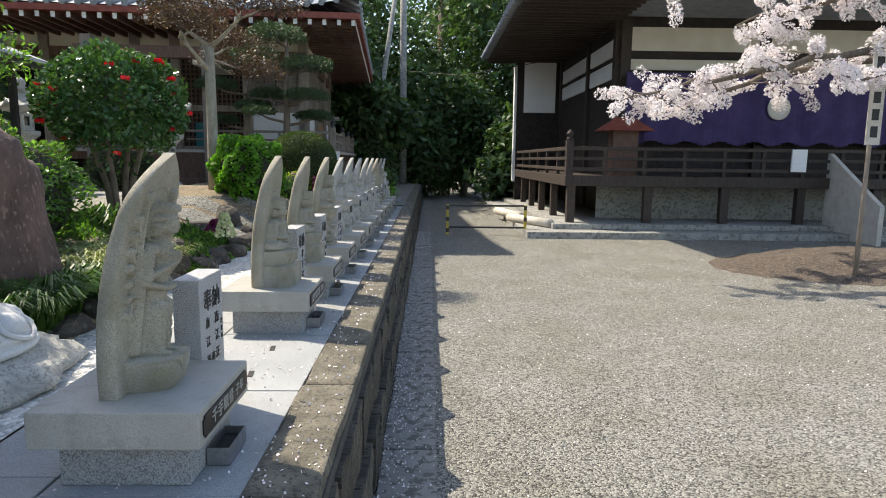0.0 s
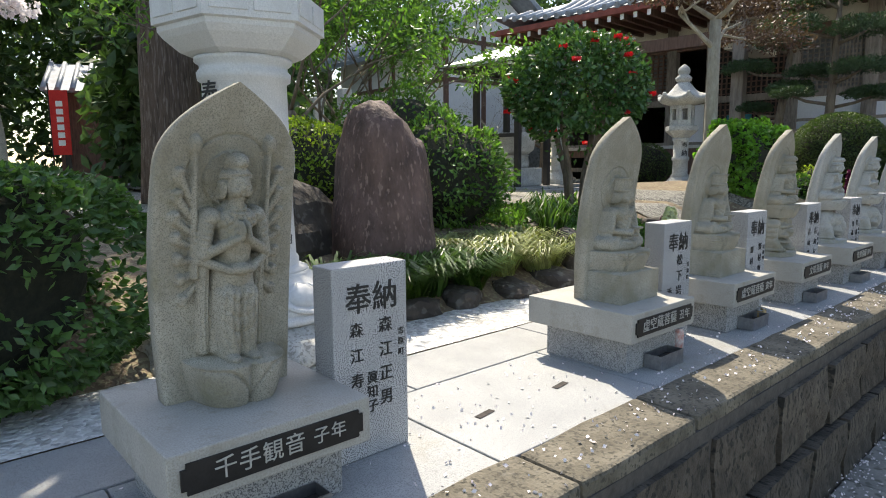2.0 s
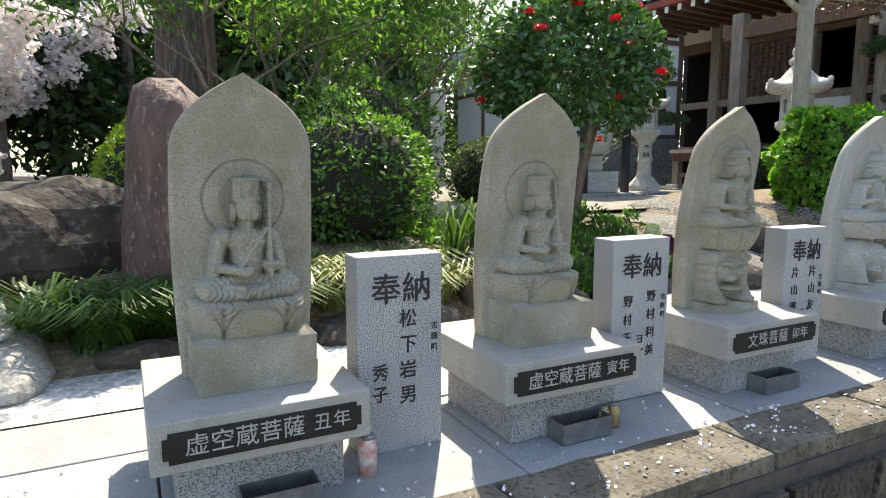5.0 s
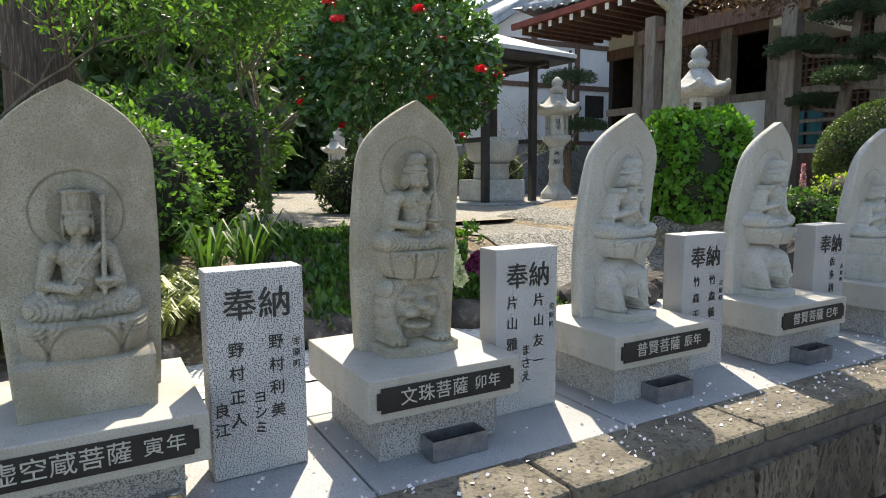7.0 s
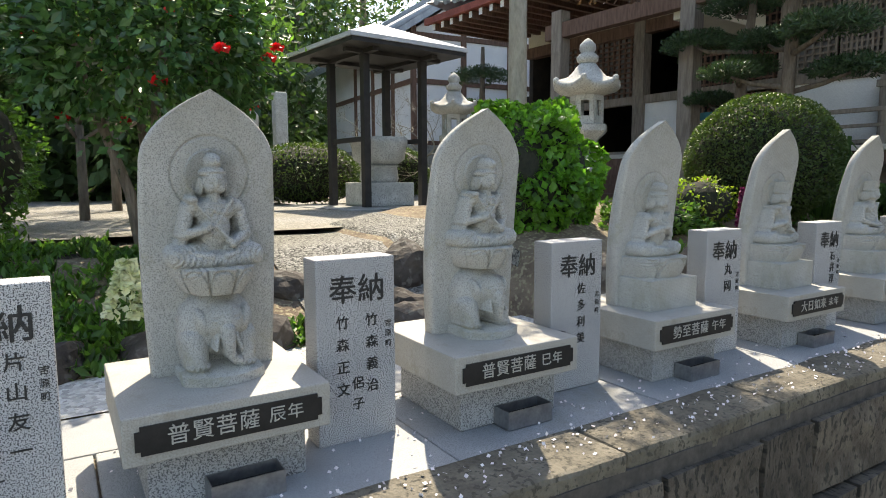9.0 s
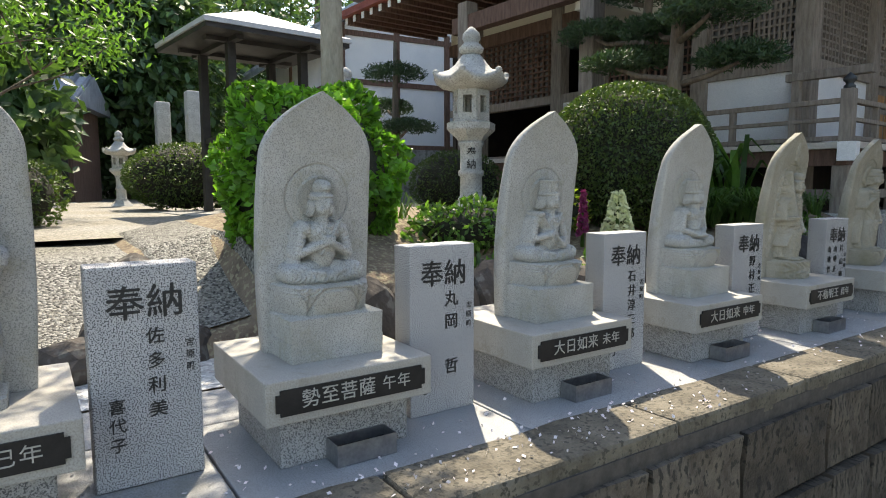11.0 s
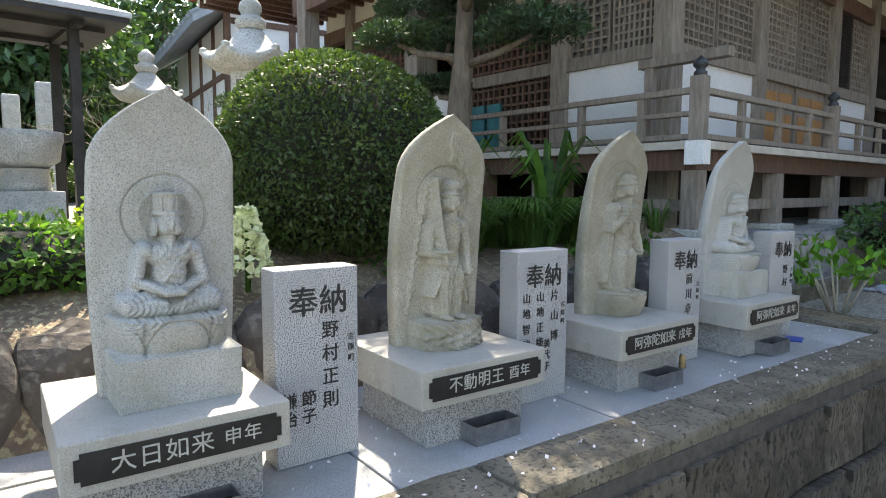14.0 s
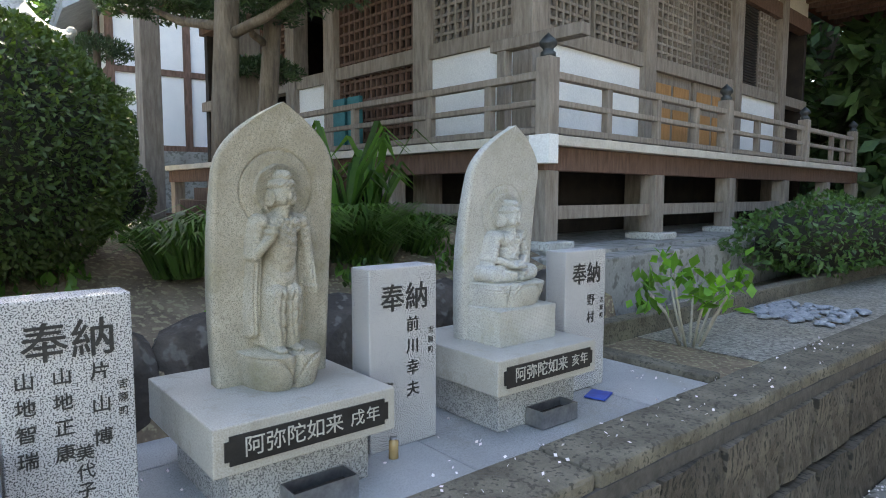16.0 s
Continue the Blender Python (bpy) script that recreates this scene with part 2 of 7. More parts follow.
M_TEAL = mat("teal_signboard_paint", (0.02, 0.13, 0.15), (0.03, 0.2, 0.22), 6, 0.6, 0.05)
M_YELLOW = mat("faded_yellow_paint", (0.55, 0.42, 0.06), (0.4, 0.3, 0.06), 10, 0.6, 0.2)
M_RED = mat("red_banner_cloth", (0.55, 0.02, 0.02), (0.65, 0.04, 0.03), 5, 0.8, 0.05)
M_BLUE = mat("blue_plastic", (0.02, 0.05, 0.3), (0.03, 0.08, 0.4), 10, 0.4, 0.0)
M_VASE = mat("amber_glass_jar", (0.35, 0.22, 0.09), (0.5, 0.36, 0.18), 10, 0.2, 0.0)
L_DARK = leaf_mat("camellia_leaf", (0.04, 0.1, 0.033), (0.075, 0.16, 0.05), 0.24, 0.5, 0.25)
L_HEDGE = leaf_mat("hedge_leaf", (0.05, 0.115, 0.035), (0.09, 0.175, 0.055), 0.38)
L_BUSH = leaf_mat("clipped_bush_leaf", (0.042, 0.078, 0.022), (0.075, 0.118, 0.033), 0.5, 0.3)
L_BRIGHT = leaf_mat("hydrangea_leaf", (0.09, 0.23, 0.035), (0.16, 0.34, 0.055), 0.36, 0.45, 0.55)
L_MID = leaf_mat("garden_leaf", (0.06, 0.14, 0.03), (0.11, 0.215, 0.05), 0.4, 0.55, 0.5)
L_PINE = leaf_mat("pine_needle", (0.03, 0.065, 0.028), (0.055, 0.1, 0.04), 0.5, 0.4, 0.2)
L_GRASS = leaf_mat("sedge_blade", (0.045, 0.105, 0.025), (0.085, 0.16, 0.035), 0.4, 0.4, 0.35)
L_PALE = leaf_mat("variegated_blade", (0.22, 0.26, 0.1), (0.34, 0.36, 0.17), 0.45, 0.4, 0.3)
L_WOODS = leaf_mat("woods_leaf", (0.042, 0.088, 0.031), (0.08, 0.145, 0.052), 0.5, 0.5, 0.27)
L_YELLOWG = leaf_mat("yellow_green_leaf", (0.16, 0.26, 0.03), (0.25, 0.33, 0.05), 0.45, 0.4, 0.5)
F_RED = leaf_mat("red_flower", (0.55, 0.006, 0.012), (0.75, 0.015, 0.02), 0.5, 0.2, 0.3, (1.2, 1, 1))
F_MAGENTA = leaf_mat("magenta_flower", (0.18, 0.02, 0.085), (0.27, 0.04, 0.13), 0.5, 0.3, 0.3, (1.2, 1, 1.1))
F_CREAM = leaf_mat("cream_kale_leaf", (0.66, 0.7, 0.42), (0.78, 0.8, 0.55), 0.5, 0.2, 0.3, (1, 1.05, 0.9))
F_PINK = leaf_mat("pink_blossom", (0.7, 0.36, 0.42), (0.85, 0.6, 0.62), 0.6, 0.3, 0.3, (1.05, 1, 1))

# ---- building helpers ----


def part(name, data, material, parent=None, label=""):
    """One mesh object, from a bmesh or a mesh, under a thing."""
    if isinstance(data, bmesh.types.BMesh):
        me = bpy.data.meshes.new(name)
        data.to_mesh(me)
        data.free()
    else:
        me = data
    if material is not None and not me.materials:
        me.materials.append(material)
    ob = new(name, me)
    ob.parent = parent
    if label:
        ob["label"] = label
    return ob


def thing(name, at, label, category, group="", kind="", rz=0.0):
    ob = new(name)
    ob.matrix_world = pose(*at, 0, 0, rz)
    ob.empty_display_size = 0.1
    return tagged(ob, label, category, group, kind)


def box(bm, x0, x1, y0, y1, z0, z1, bevel=0.0, m=None):
    r = bmesh.ops.create_cube(bm, size=1.0)
    vs = r["verts"]
    bmesh.ops.scale(bm, vec=(x1 - x0, y1 - y0, z1 - z0), verts=vs)
    bmesh.ops.translate(bm, vec=((x0 + x1) / 2, (y0 + y1) / 2, (z0 + z1) / 2), verts=vs)
    if bevel:
        es = list({e for v in vs for e in v.link_edges})
        g = bmesh.ops.bevel(bm, geom=es, offset=bevel, segments=2, affect="EDGES", profile=0.5)
        vs = list({v for f in g["faces"] for v in f.verts} | {v for v in vs if v.is_valid})
    if m is not None:
        bmesh.ops.transform(bm, matrix=m, verts=vs)
    return bm


def boxes(*specs):
    bm = bmesh.new()
    for s in specs:
        box(bm, *s)
    return bm


def lathe(profile, sides=24, smooth=True):
    """A turned body from (radius, height) pairs."""
    bm = bmesh.new()
    rings = []
    for r, z in profile:
        rings.append([bm.verts.new((r * math.cos(2 * math.pi * k / sides), r * math.sin(2 * math.pi * k / sides), z)) for k in range(sides)])
    for a, b in zip(rings, rings[1:]):
        for k in range(sides):
            f = bm.faces.new((a[k], a[(k + 1) % sides], b[(k + 1) % sides], b[k]))
            f.smooth = smooth
    bm.faces.new(list(reversed(rings[0])))
    bm.faces.new(rings[-1])
    return bm


def tube(bm, points, radii, sides=8):
    """A tapered round limb along points."""
    rings = []
    for i, (p, r) in enumerate(zip(points, radii)):
        p = Vector(p)
        a, b = Vector(points[max(i - 1, 0)]), Vector(points[min(i + 1, len(points) - 1)])
        q = (b - a).to_track_quat("Z", "Y")
        rings.append([bm.verts.new(p + q @ Vector((r * math.cos(2 * math.pi * k / sides), r * math.sin(2 * math.pi * k / sides), 0))) for k in range(sides)])
    for a, b in zip(rings, rings[1:]):
        for k in range(sides):
            bm.faces.new((a[k], a[(k + 1) % sides], b[(k + 1) % sides], b[k])).smooth = True
    bm.faces.new(list(reversed(rings[0])))
    bm.faces.new(rings[-1])
    return bm


def raw(name, verts, faces, smooth=False):
    me = bpy.data.meshes.new(name)
    me.from_pydata(verts, [], faces)
    if smooth:
        me.polygons.foreach_set("use_smooth", [True] * len(me.polygons))
    return me


def leaf_mesh(name, pts, out, size, ratio=0.5, droop=0.2, rng=None, fold=0.15):
    """Leaves at pts, roughly facing along out: each a folded blade of two triangles."""
    rng = rng or np.random.default_rng(1)
    n = len(pts)
    pts, out = np.asarray(pts, float), np.asarray(out, float)
    d = rng.normal(size=(n, 3)) * 0.75 + out
    d[:, 2] -= droop
    d /= np.linalg.norm(d, axis=1)[:, None] + 1e-9
    nrm = out * 0.8 + rng.normal(size=(n, 3)) * 0.6 + (0, 0, 0.5)
    side = np.cross(d, nrm)
    side /= np.linalg.norm(side, axis=1)[:, None] + 1e-9
    up = np.cross(side, d)
    ln = (np.asarray(size) * rng.uniform(0.7, 1.3, n))[:, None]
    w = ln * ratio * 0.5
    v = np.stack([pts - d * ln * 0.5, pts + side * w + up * w * fold, pts + d * ln * 0.5, pts - side * w + up * w * fold], 1).reshape(-1, 3)
    k = np.arange(n)[:, None] * 4
    f = np.concatenate([k + (0, 1, 2), k + (0, 2, 3)], 1).reshape(-1, 3)
    return raw(name, v.tolist(), f.tolist())


def shell(n, centre, radii, rng, thick=0.25, lump=0.15, low=-1.0, flat=1.0):
    """Points in the outer skin of a lumpy ball, with their outward directions."""
    d = rng.normal(size=(n * 2, 3))
    d /= np.linalg.norm(d, axis=1)[:, None]
    d = d[d[:, 2] > low][:n]
    ph = rng.uniform(0, 6.28, 6)
    bump = 1 + lump * (np.sin(d[:, 0] * 5 + ph[0]) * np.sin(d[:, 1] * 6 + ph[1]) + np.sin(d[:, 2] * 7 + ph[2]) * np.sin(d[:, 0] * 9 + ph[3]) * 0.7)
    r = bump * (1 - thick * rng.random(len(d)) ** 1.6)
    return np.asarray(centre) + d * r[:, None] * np.asarray(radii), d


def text_mesh(body, size, depth=0.0012, bold=0.012, align="CENTER", line=1.0):
    """Letters as a mesh in the xy plane, centred."""
    cu = bpy.data.curves.new("writing", "FONT")
    cu.body, cu.size, cu.extrude, cu.offset = body, size, depth, bold * size
    cu.align_x, cu.align_y, cu.space_line, cu.resolution_u = align, "CENTER", line, 2
    ob = bpy.data.objects.new("writing", cu)
    scene.collection.objects.link(ob)
    bpy.context.view_layer.update()
    me = bpy.data.meshes.new_from_object(ob.evaluated_get(bpy.context.evaluated_depsgraph_get()))
    bpy.data.objects.remove(ob)
    return me


FACE_X = Matrix(((0, 0, 1, 0), (1, 0, 0, 0), (0, 1, 0, 0), (0, 0, 0, 1)))


def writing(name, me, material, parent, x, y, z, label=""):
    """Lays letters on a face that looks along +x."""
    ob = part(name, me, material, parent, label)
    ob.matrix_local = Matrix.Translation((x, y, z)) @ FACE_X
    return ob


def rough_rock(seed, size, sub=3, amp=0.25, sharp=1.0):
    bm = bmesh.new()
    bmesh.ops.create_icosphere(bm, subdivisions=sub, radius=1.0)
    off = Vector((seed * 7.1, seed * 3.3, seed * 1.7))
    for v in bm.verts:
        p = v.co.normalized()
        k = 1 + amp * noise.noise(p * 1.3 + off) * 1.6 + amp * 0.5 * noise.noise(p * 3.1 + off) + amp * 0.2 * noise.noise(p * 8 + off)
        q = p * k
        m = max(abs(q.x), abs(q.y), abs(q.z))
        q = q * (1 - 0.25 * sharp) + q / m * 0.25 * sharp
        v.co = Vector((q.x * size[0], q.y * size[1], q.z * size[2]))
    for f in bm.faces:
        f.smooth = sub > 3
    return bm
# ---- setting ----
FLOOR = 0.666          # paved terrace above the gravel yard
END = 12.87            # where the paving stops


def plane_grid(name, x0, x1, y0, y1, nx, ny, zf):
    xs, ys = np.linspace(x0, x1, nx), np.linspace(y0, y1, ny)
    v = [(x, y, zf(x, y)) for y in ys for x in xs]
    f = [(j * nx + i, j * nx + i + 1, (j + 1) * nx + i + 1, (j + 1) * nx + i) for j in range(ny - 1) for i in range(nx - 1)]
    return raw(name, v, f, True)


ground = part("ground", plane_grid("ground", -300, 300, -300, 300, 3, 3, lambda x, y: -0.004), M_YARD)
tagged(ground, "pale grey gravel yard strewn with fallen petals", "gravel yard", kind="structure")


def bed_height(x, y):
    """The garden behind the paving: flat white gravel, then planted mounds."""
    z = 0.655
    edge = -1.84 if y < 8.0 else -1.33
    if x < edge:
        z += min(0.35, (edge - x) * 0.35)
    if y > 7.6 and x < edge:
        z += min(0.14, (y - 7.6) * 0.2) + 0.04
    z += 0.03 * noise.noise(Vector((x * 1.5, y * 1.5, 0)))
    if x > edge:
        z = 0.652
    return z


soil = part("garden_ground", plane_grid("garden_ground", -3.9, -0.5, -12, 13.4, 60, 200, bed_height), M_SOIL)
tagged(soil, "brown garden soil with patches of moss", "garden soil", kind="structure")
far_soil = part("garden_ground", plane_grid("garden_ground", -40, -0.42, 13.4, 45, 40, 40, lambda x, y: 0.66 + 0.02 * noise.noise(Vector((x, y, 0)))), M_SAND)
tagged(far_soil, "sandy gravel beside the temple hall", "sand bed", kind="structure")
back = part("garden_ground", plane_grid("garden_ground", -60, -3.88, -30, 13.4, 60, 60, lambda x, y: 1.0 + 0.02 * noise.noise(Vector((x * 0.5, y * 0.5, 7)))), M_SAND)
tagged(back, "pale raked sandy ground of the inner garden", "sand ground", kind="structure")
wg = part("white_gravel_strip", plane_grid("white_gravel", -2.05, -1.44, -2, 9.2, 4, 40, lambda x, y: 0.664 + (0.006 if x > -1.9 else -0.012)), M_WHITEGRAVEL)
tagged(wg, "white gravel strip between paving and planted bed", "gravel strip", kind="structure")
sandpath = part("sand_path", plane_grid("sand_path", -13, -3.6, 4.6, 8.7, 12, 12, lambda x, y: 1.06 + 0.01 * noise.noise(Vector((x, y, 3)))), M_SAND)
tagged(sandpath, "pale sandy garden path", "path", kind="structure")

gut = thing("gutter", (0, 0, 0), "worn concrete gutter covers along the wall foot", "gutter", kind="structure")
gutter_piece = boxes((-0.15, 0.15, -0.295, 0.295, -0.05, 0.03, 0.006))
_me = bpy.data.meshes.new("gutter_cover")
gutter_piece.to_mesh(_me)
gutter_piece.free()
for k in range(70):
    o = part("gutter_cover", _me, M_GUTTER, gut)
    o.location = (-0.09 + 0.004 * math.sin(k * 2.3), -6 + k * 0.6, -0.014 + 0.004 * math.sin(k * 1.7))

# retaining wall: core, stones and kerb
wall = thing("wall_terrace", (0, 0, 0), "dark weathered stone retaining wall with a worn kerb", "retaining wall", kind="structure")
core = part("core", boxes((-0.56, -0.3, -8, 40, -0.1, 0.63)), M_MORTAR, wall)
rng = random.Random(3)
y = -6.0
stone_meshes = []
for s in range(8):
    bm = boxes((-0.06, 0.03, -0.5, 0.5, -0.5, 0.5))
    bmesh.ops.subdivide_edges(bm, edges=bm.edges[:], cuts=2, use_grid_fill=True)
    for v in bm.verts:
        if v.co.x > 0:
            v.co.x += 0.02 * noise.noise(v.co * 3 + Vector((s * 5, 0, 0)))
        v.co.y *= 0.94 + 0.03 * math.cos(v.co.z * 4 + s)
        v.co.z *= 0.95
    me = bpy.data.meshes.new("stone")
    bm.to_mesh(me)
    bm.free()
    stone_meshes.append(me)
for row, (z0, z1) in enumerate(((-0.03, 0.3), (0.3, 0.585))):
    y = -6.0 + row * 0.3
    while y < 24:
        w = rng.uniform(0.3, 0.62)
        o = part("stone", rng.choice(stone_meshes), M_WALLSTONE, wall)
        lean = (z1 + z0) / 2
        o.matrix_local = Matrix.Translation((-0.26 - lean * 0.11, y + w / 2, (z0 + z1) / 2)) @ Matrix.Diagonal((1, w, z1 - z0, 1))
        y += w
y = -6.0
while y < 24:
    w = rng.choice((0.6, 0.75, 0.9))
    bm = boxes((-0.525, -0.305, 0.004, w - 0.004, 0.6, 0.678, 0.014))
    bmesh.ops.subdivide_edges(bm, edges=[e for e in bm.edges if e.calc_length() > 0.3], cuts=5)
    for v in bm.verts:
        v.co += 0.008 * noise.noise_vector(v.co * 6 + Vector((0, y * 3, 0)))
    o = part("kerb_stone", bm, M_KERB, wall)
    o.location = (0, y, 0)
    y += w

# paving slabs
pav = thing("pavement", (0, 0, 0), "grey granite paving slabs on the terrace", "paving", kind="structure")
part("bed", boxes((-1.47, -0.5, -8, END, 0.5, 0.652)), M_MORTAR, pav)
for x0, x1, start, step in ((-1.105, -0.53, 2.5, 0.83), (-1.44, -1.113, 2.68, 0.9)):
    n = 0
    y = start - step * 12
    while y < END - 0.05:
        y1 = min(y + step, END)
        bm = boxes((x0, x1, y + 0.003, y1 - 0.003, 0.6, 0.666 + 0.0015 * math.sin(n * 2.1), 0.004))
        part("paving_slab", bm, M_PAVE, pav)
        y, n = y1, n + 1
# ---- the row of carved statues ----
PITCH = 0.85
TALL = 0.729


def half_width(v):
    s = np.clip((v - 0.54) / (TALL - 0.54), 0, 1)
    return (0.148 + 0.012 * np.sin(np.clip(v / 0.54, 0, 1) * 2.4)) * 1.055 * np.maximum(1 - s ** 2.3, 0.004)


class Relief:
    """A carved front: heights over the stele's face, raised by simple forms that melt into one another."""

    def __init__(self, lean=0.082):
        self.lean = lean
        v = np.r_[np.linspace(0, 0.6, 290, endpoint=False), np.linspace(0.6, TALL, 34)]
        s = np.r_[np.linspace(-1, -0.8, 9, endpoint=False), np.linspace(-0.8, 0.8, 150, endpoint=False), np.linspace(0.8, 1, 10)][None, :]
        rows, cols = len(v), s.shape[1]
        self.v = v[:, None] * np.ones((1, cols))
        self.u = s * half_width(self.v)
        self.s = s * np.ones((rows, 1))
        self.h = np.zeros_like(self.u)

    def put(self, new_h, soft=0.006):
        a, b = self.h, new_h
        k = np.clip(0.5 + 0.5 * (b - a) / soft, 0, 1)
        self.h = np.where(np.isfinite(b), a * (1 - k) + b * k + soft * k * (1 - k), a)

    def ball(self, u, v, d, a, b, c, turn=0.0, soft=0.003):
        du, dv = self.u - u, self.v - v
        if turn:
            t = radians(turn)
            du, dv = du * math.cos(t) + dv * math.sin(t), -du * math.sin(t) + dv * math.cos(t)
        q = 1 - (du / a) ** 2 - (dv / b) ** 2
        self.put(np.where(q > 0, d + c * np.sqrt(np.maximum(q, 0)), -1.0), soft)

    def limb(self, p, q, r, soft=0.0025):
        (u0, v0, d0), (u1, v1, d1) = p, q
        du, dv = u1 - u0, v1 - v0
        t = np.clip(((self.u - u0) * du + (self.v - v0) * dv) / (du * du + dv * dv + 1e-9), 0, 1)
        rr = r[0] + (r[1] - r[0]) * t if isinstance(r, tuple) else r
        dist2 = (self.u - u0 - t * du) ** 2 + (self.v - v0 - t * dv) ** 2
        q2 = rr * rr - dist2
        self.put(np.where(q2 > 0, d0 + (d1 - d0) * t + np.sqrt(np.maximum(q2, 0)), -1.0), soft)

    def slab(self, u0, u1, v0, v1, d, soft=0.002, round_=0.0):
        inside = (self.u >= u0) & (self.u <= u1) & (self.v >= v0) & (self.v <= v1)
        c = (u0 + u1) / 2
        hh = d - round_ * ((self.u - c) / ((u1 - u0) / 2)) ** 2
        self.put(np.where(inside, hh, -1.0), soft)

    def groove(self, mask, depth):
        self.h = self.h - depth * mask

    def folds(self, u0, u1, v0, v1, lines, amp=0.003, bend=0.0, across=False):
        """Drapery: ridges inside a box, where the form stands out."""
        a = (self.u - u0) / (u1 - u0)
        b = (self.v - v0) / (v1 - v0)
        w = np.clip(np.minimum(np.minimum(a, 1 - a), np.minimum(b, 1 - b)) * 6, 0, 1) * (self.h > 0.012)
        ph = (b + bend * (a - 0.5) ** 2 * 4) if across else (a + bend * np.sin(b * 3))
        self.h = self.h + w * amp * (np.abs(np.sin(ph * math.pi * lines)) - 0.6)

    def ring(self, u, v, r, depth=0.007, width=0.0022):
        d = np.sqrt((self.u - u) ** 2 + (self.v - v) ** 2)
        self.groove(np.exp(-((d - r) / width) ** 2) * (self.h < 0.01), depth)

    def halo(self, u, v, r=0.062, ring=0.095):
        self.ring(u, v, ring)
        d = np.sqrt((self.u - u) ** 2 + (self.v - v) ** 2)
        st = 0.5 + 0.5 * np.sin(self.u * 1100) * np.sin(self.v * 1000 + self.u * 500)
        self.put(np.where(d < r, 0.005 + 0.006 * st, -1.0), 0.002)

    def lotus(self, v0, v1, w, depth, petals=3, flare=0.015):
        t = np.clip((self.v - v0) / (v1 - v0), 0, 1)
        ww = w - flare * (1 - t) ** 1.5
        a = self.u / ww
        ok = (self.v >= v0) & (self.v <= v1) & (np.abs(a) < 1)
        body = depth * np.sqrt(np.maximum(1 - np.abs(a) ** 3.2, 0)) - 0.018 * (1 - t) ** 2
        ang = np.arcsin(np.clip(a, -1, 1)) * petals / 1.7
        petal = np.abs(np.cos(ang * 1.57 + (0 if petals % 2 else 1.57)))
        edge = np.exp(-((t - 0.93 + 0.75 * (1 - petal) ** 2) / 0.05) ** 2)
        body = body + 0.006 * petal ** 0.5 - 0.006 * edge - 0.008 * np.clip(1 - petal / 0.22, 0, 1)
        self.put(np.where(ok, body, -1.0), 0.002)

    def dent(self, u, v, a, b, depth):
        self.groove(np.exp(-(((self.u - u) / a) ** 2 + ((self.v - v) / b) ** 2)), depth)

    def head(self, v, d=0.026, crown=0):
        self.ball(0, v - 0.04, d - 0.004, 0.0165, 0.03, 0.03, soft=0.002)
        self.ball(0, v + 0.002, d, 0.027, 0.036, 0.036, soft=0.001)
        for sgn in (-1, 1):
            self.ball(sgn * 0.0285, v - 0.008, d - 0.004, 0.0055, 0.022, 0.018, soft=0.001)
            self.ball(sgn * 0.0115, v - 0.012, d + 0.0275, 0.0105, 0.013, 0.0075, soft=0.002)
            self.ball(sgn * 0.0105, v + 0.0015, d + 0.0305, 0.0065, 0.0028, 0.004, soft=0.0006)
            self.dent(sgn * 0.0105, v + 0.0055, 0.0075, 0.0018, 0.0028)
            self.dent(sgn * 0.0105, v - 0.0015, 0.0065, 0.001, 0.0016)
            self.limb((sgn * 0.004, v + 0.0095, d + 0.03), (sgn * 0.017, v + 0.011, d + 0.023), 0.0018, 0.0006)
        self.ball(0, v - 0.002, d + 0.0315, 0.0042, 0.0125, 0.0085, soft=0.0008)
        self.ball(0, v - 0.0085, d + 0.0325, 0.0058, 0.0034, 0.0055, soft=0.0006)
        self.ball(0, v - 0.0165, d + 0.0295, 0.0085, 0.0022, 0.0042, soft=0.0005)
        self.ball(0, v - 0.0205, d + 0.0285, 0.007, 0.0022, 0.004, soft=0.0005)
        self.ball(0, v - 0.028, d + 0.022, 0.009, 0.006, 0.008, soft=0.0015)
        if crown == 0:      # curled hair with a top knot
            self.ball(0, v + 0.027, d - 0.004, 0.0295, 0.019, 0.036, soft=0.001)
            self.ball(0, v + 0.048, d - 0.01, 0.018, 0.017, 0.036)
            w = (self.v > v + 0.013) & (np.abs(self.u) < 0.034) & (self.v < v + 0.066)
            self.h = self.h + 0.0022 * w * np.sin(self.u * 560) * np.sin(self.v * 560)
        elif crown == 1:    # diadem and bound hair
            self.ball(0, v + 0.026, d - 0.002, 0.028, 0.016, 0.033, soft=0.001)
            self.slab(-0.0285, 0.0285, v + 0.018, v + 0.028, d + 0.032, 0.001, 0.018)
            self.dent(0, v + 0.0225, 0.03, 0.0018, 0.004)
            self.ball(0, v + 0.05, d - 0.004, 0.019, 0.024, 0.036)
            self.dent(0, v + 0.041, 0.02, 0.002, 0.005)
            self.folds(-0.02, 0.02, v + 0.042, v + 0.075, 6, 0.003, 0.1)
        else:               # tall box crown
            self.ball(0, v + 0.024, d - 0.002, 0.028, 0.014, 0.033, soft=0.001)
            self.slab(-0.029, 0.029, v + 0.02, v + 0.028, d + 0.032, 0.001, 0.018)
            self.slab(-0.027, 0.027, v + 0.027, v + 0.07, d + 0.026, 0.001, 0.016)
            self.slab(-0.03, 0.03, v + 0.068, v + 0.075, d + 0.03, 0.001, 0.018)
            w = (self.v > v + 0.03) & (self.v < v + 0.066) & (np.abs(self.u) < 0.024)
            self.h = self.h + 0.002 * w * np.sign(np.sin(self.u * 560)) * (np.abs(self.u) > 0.009)
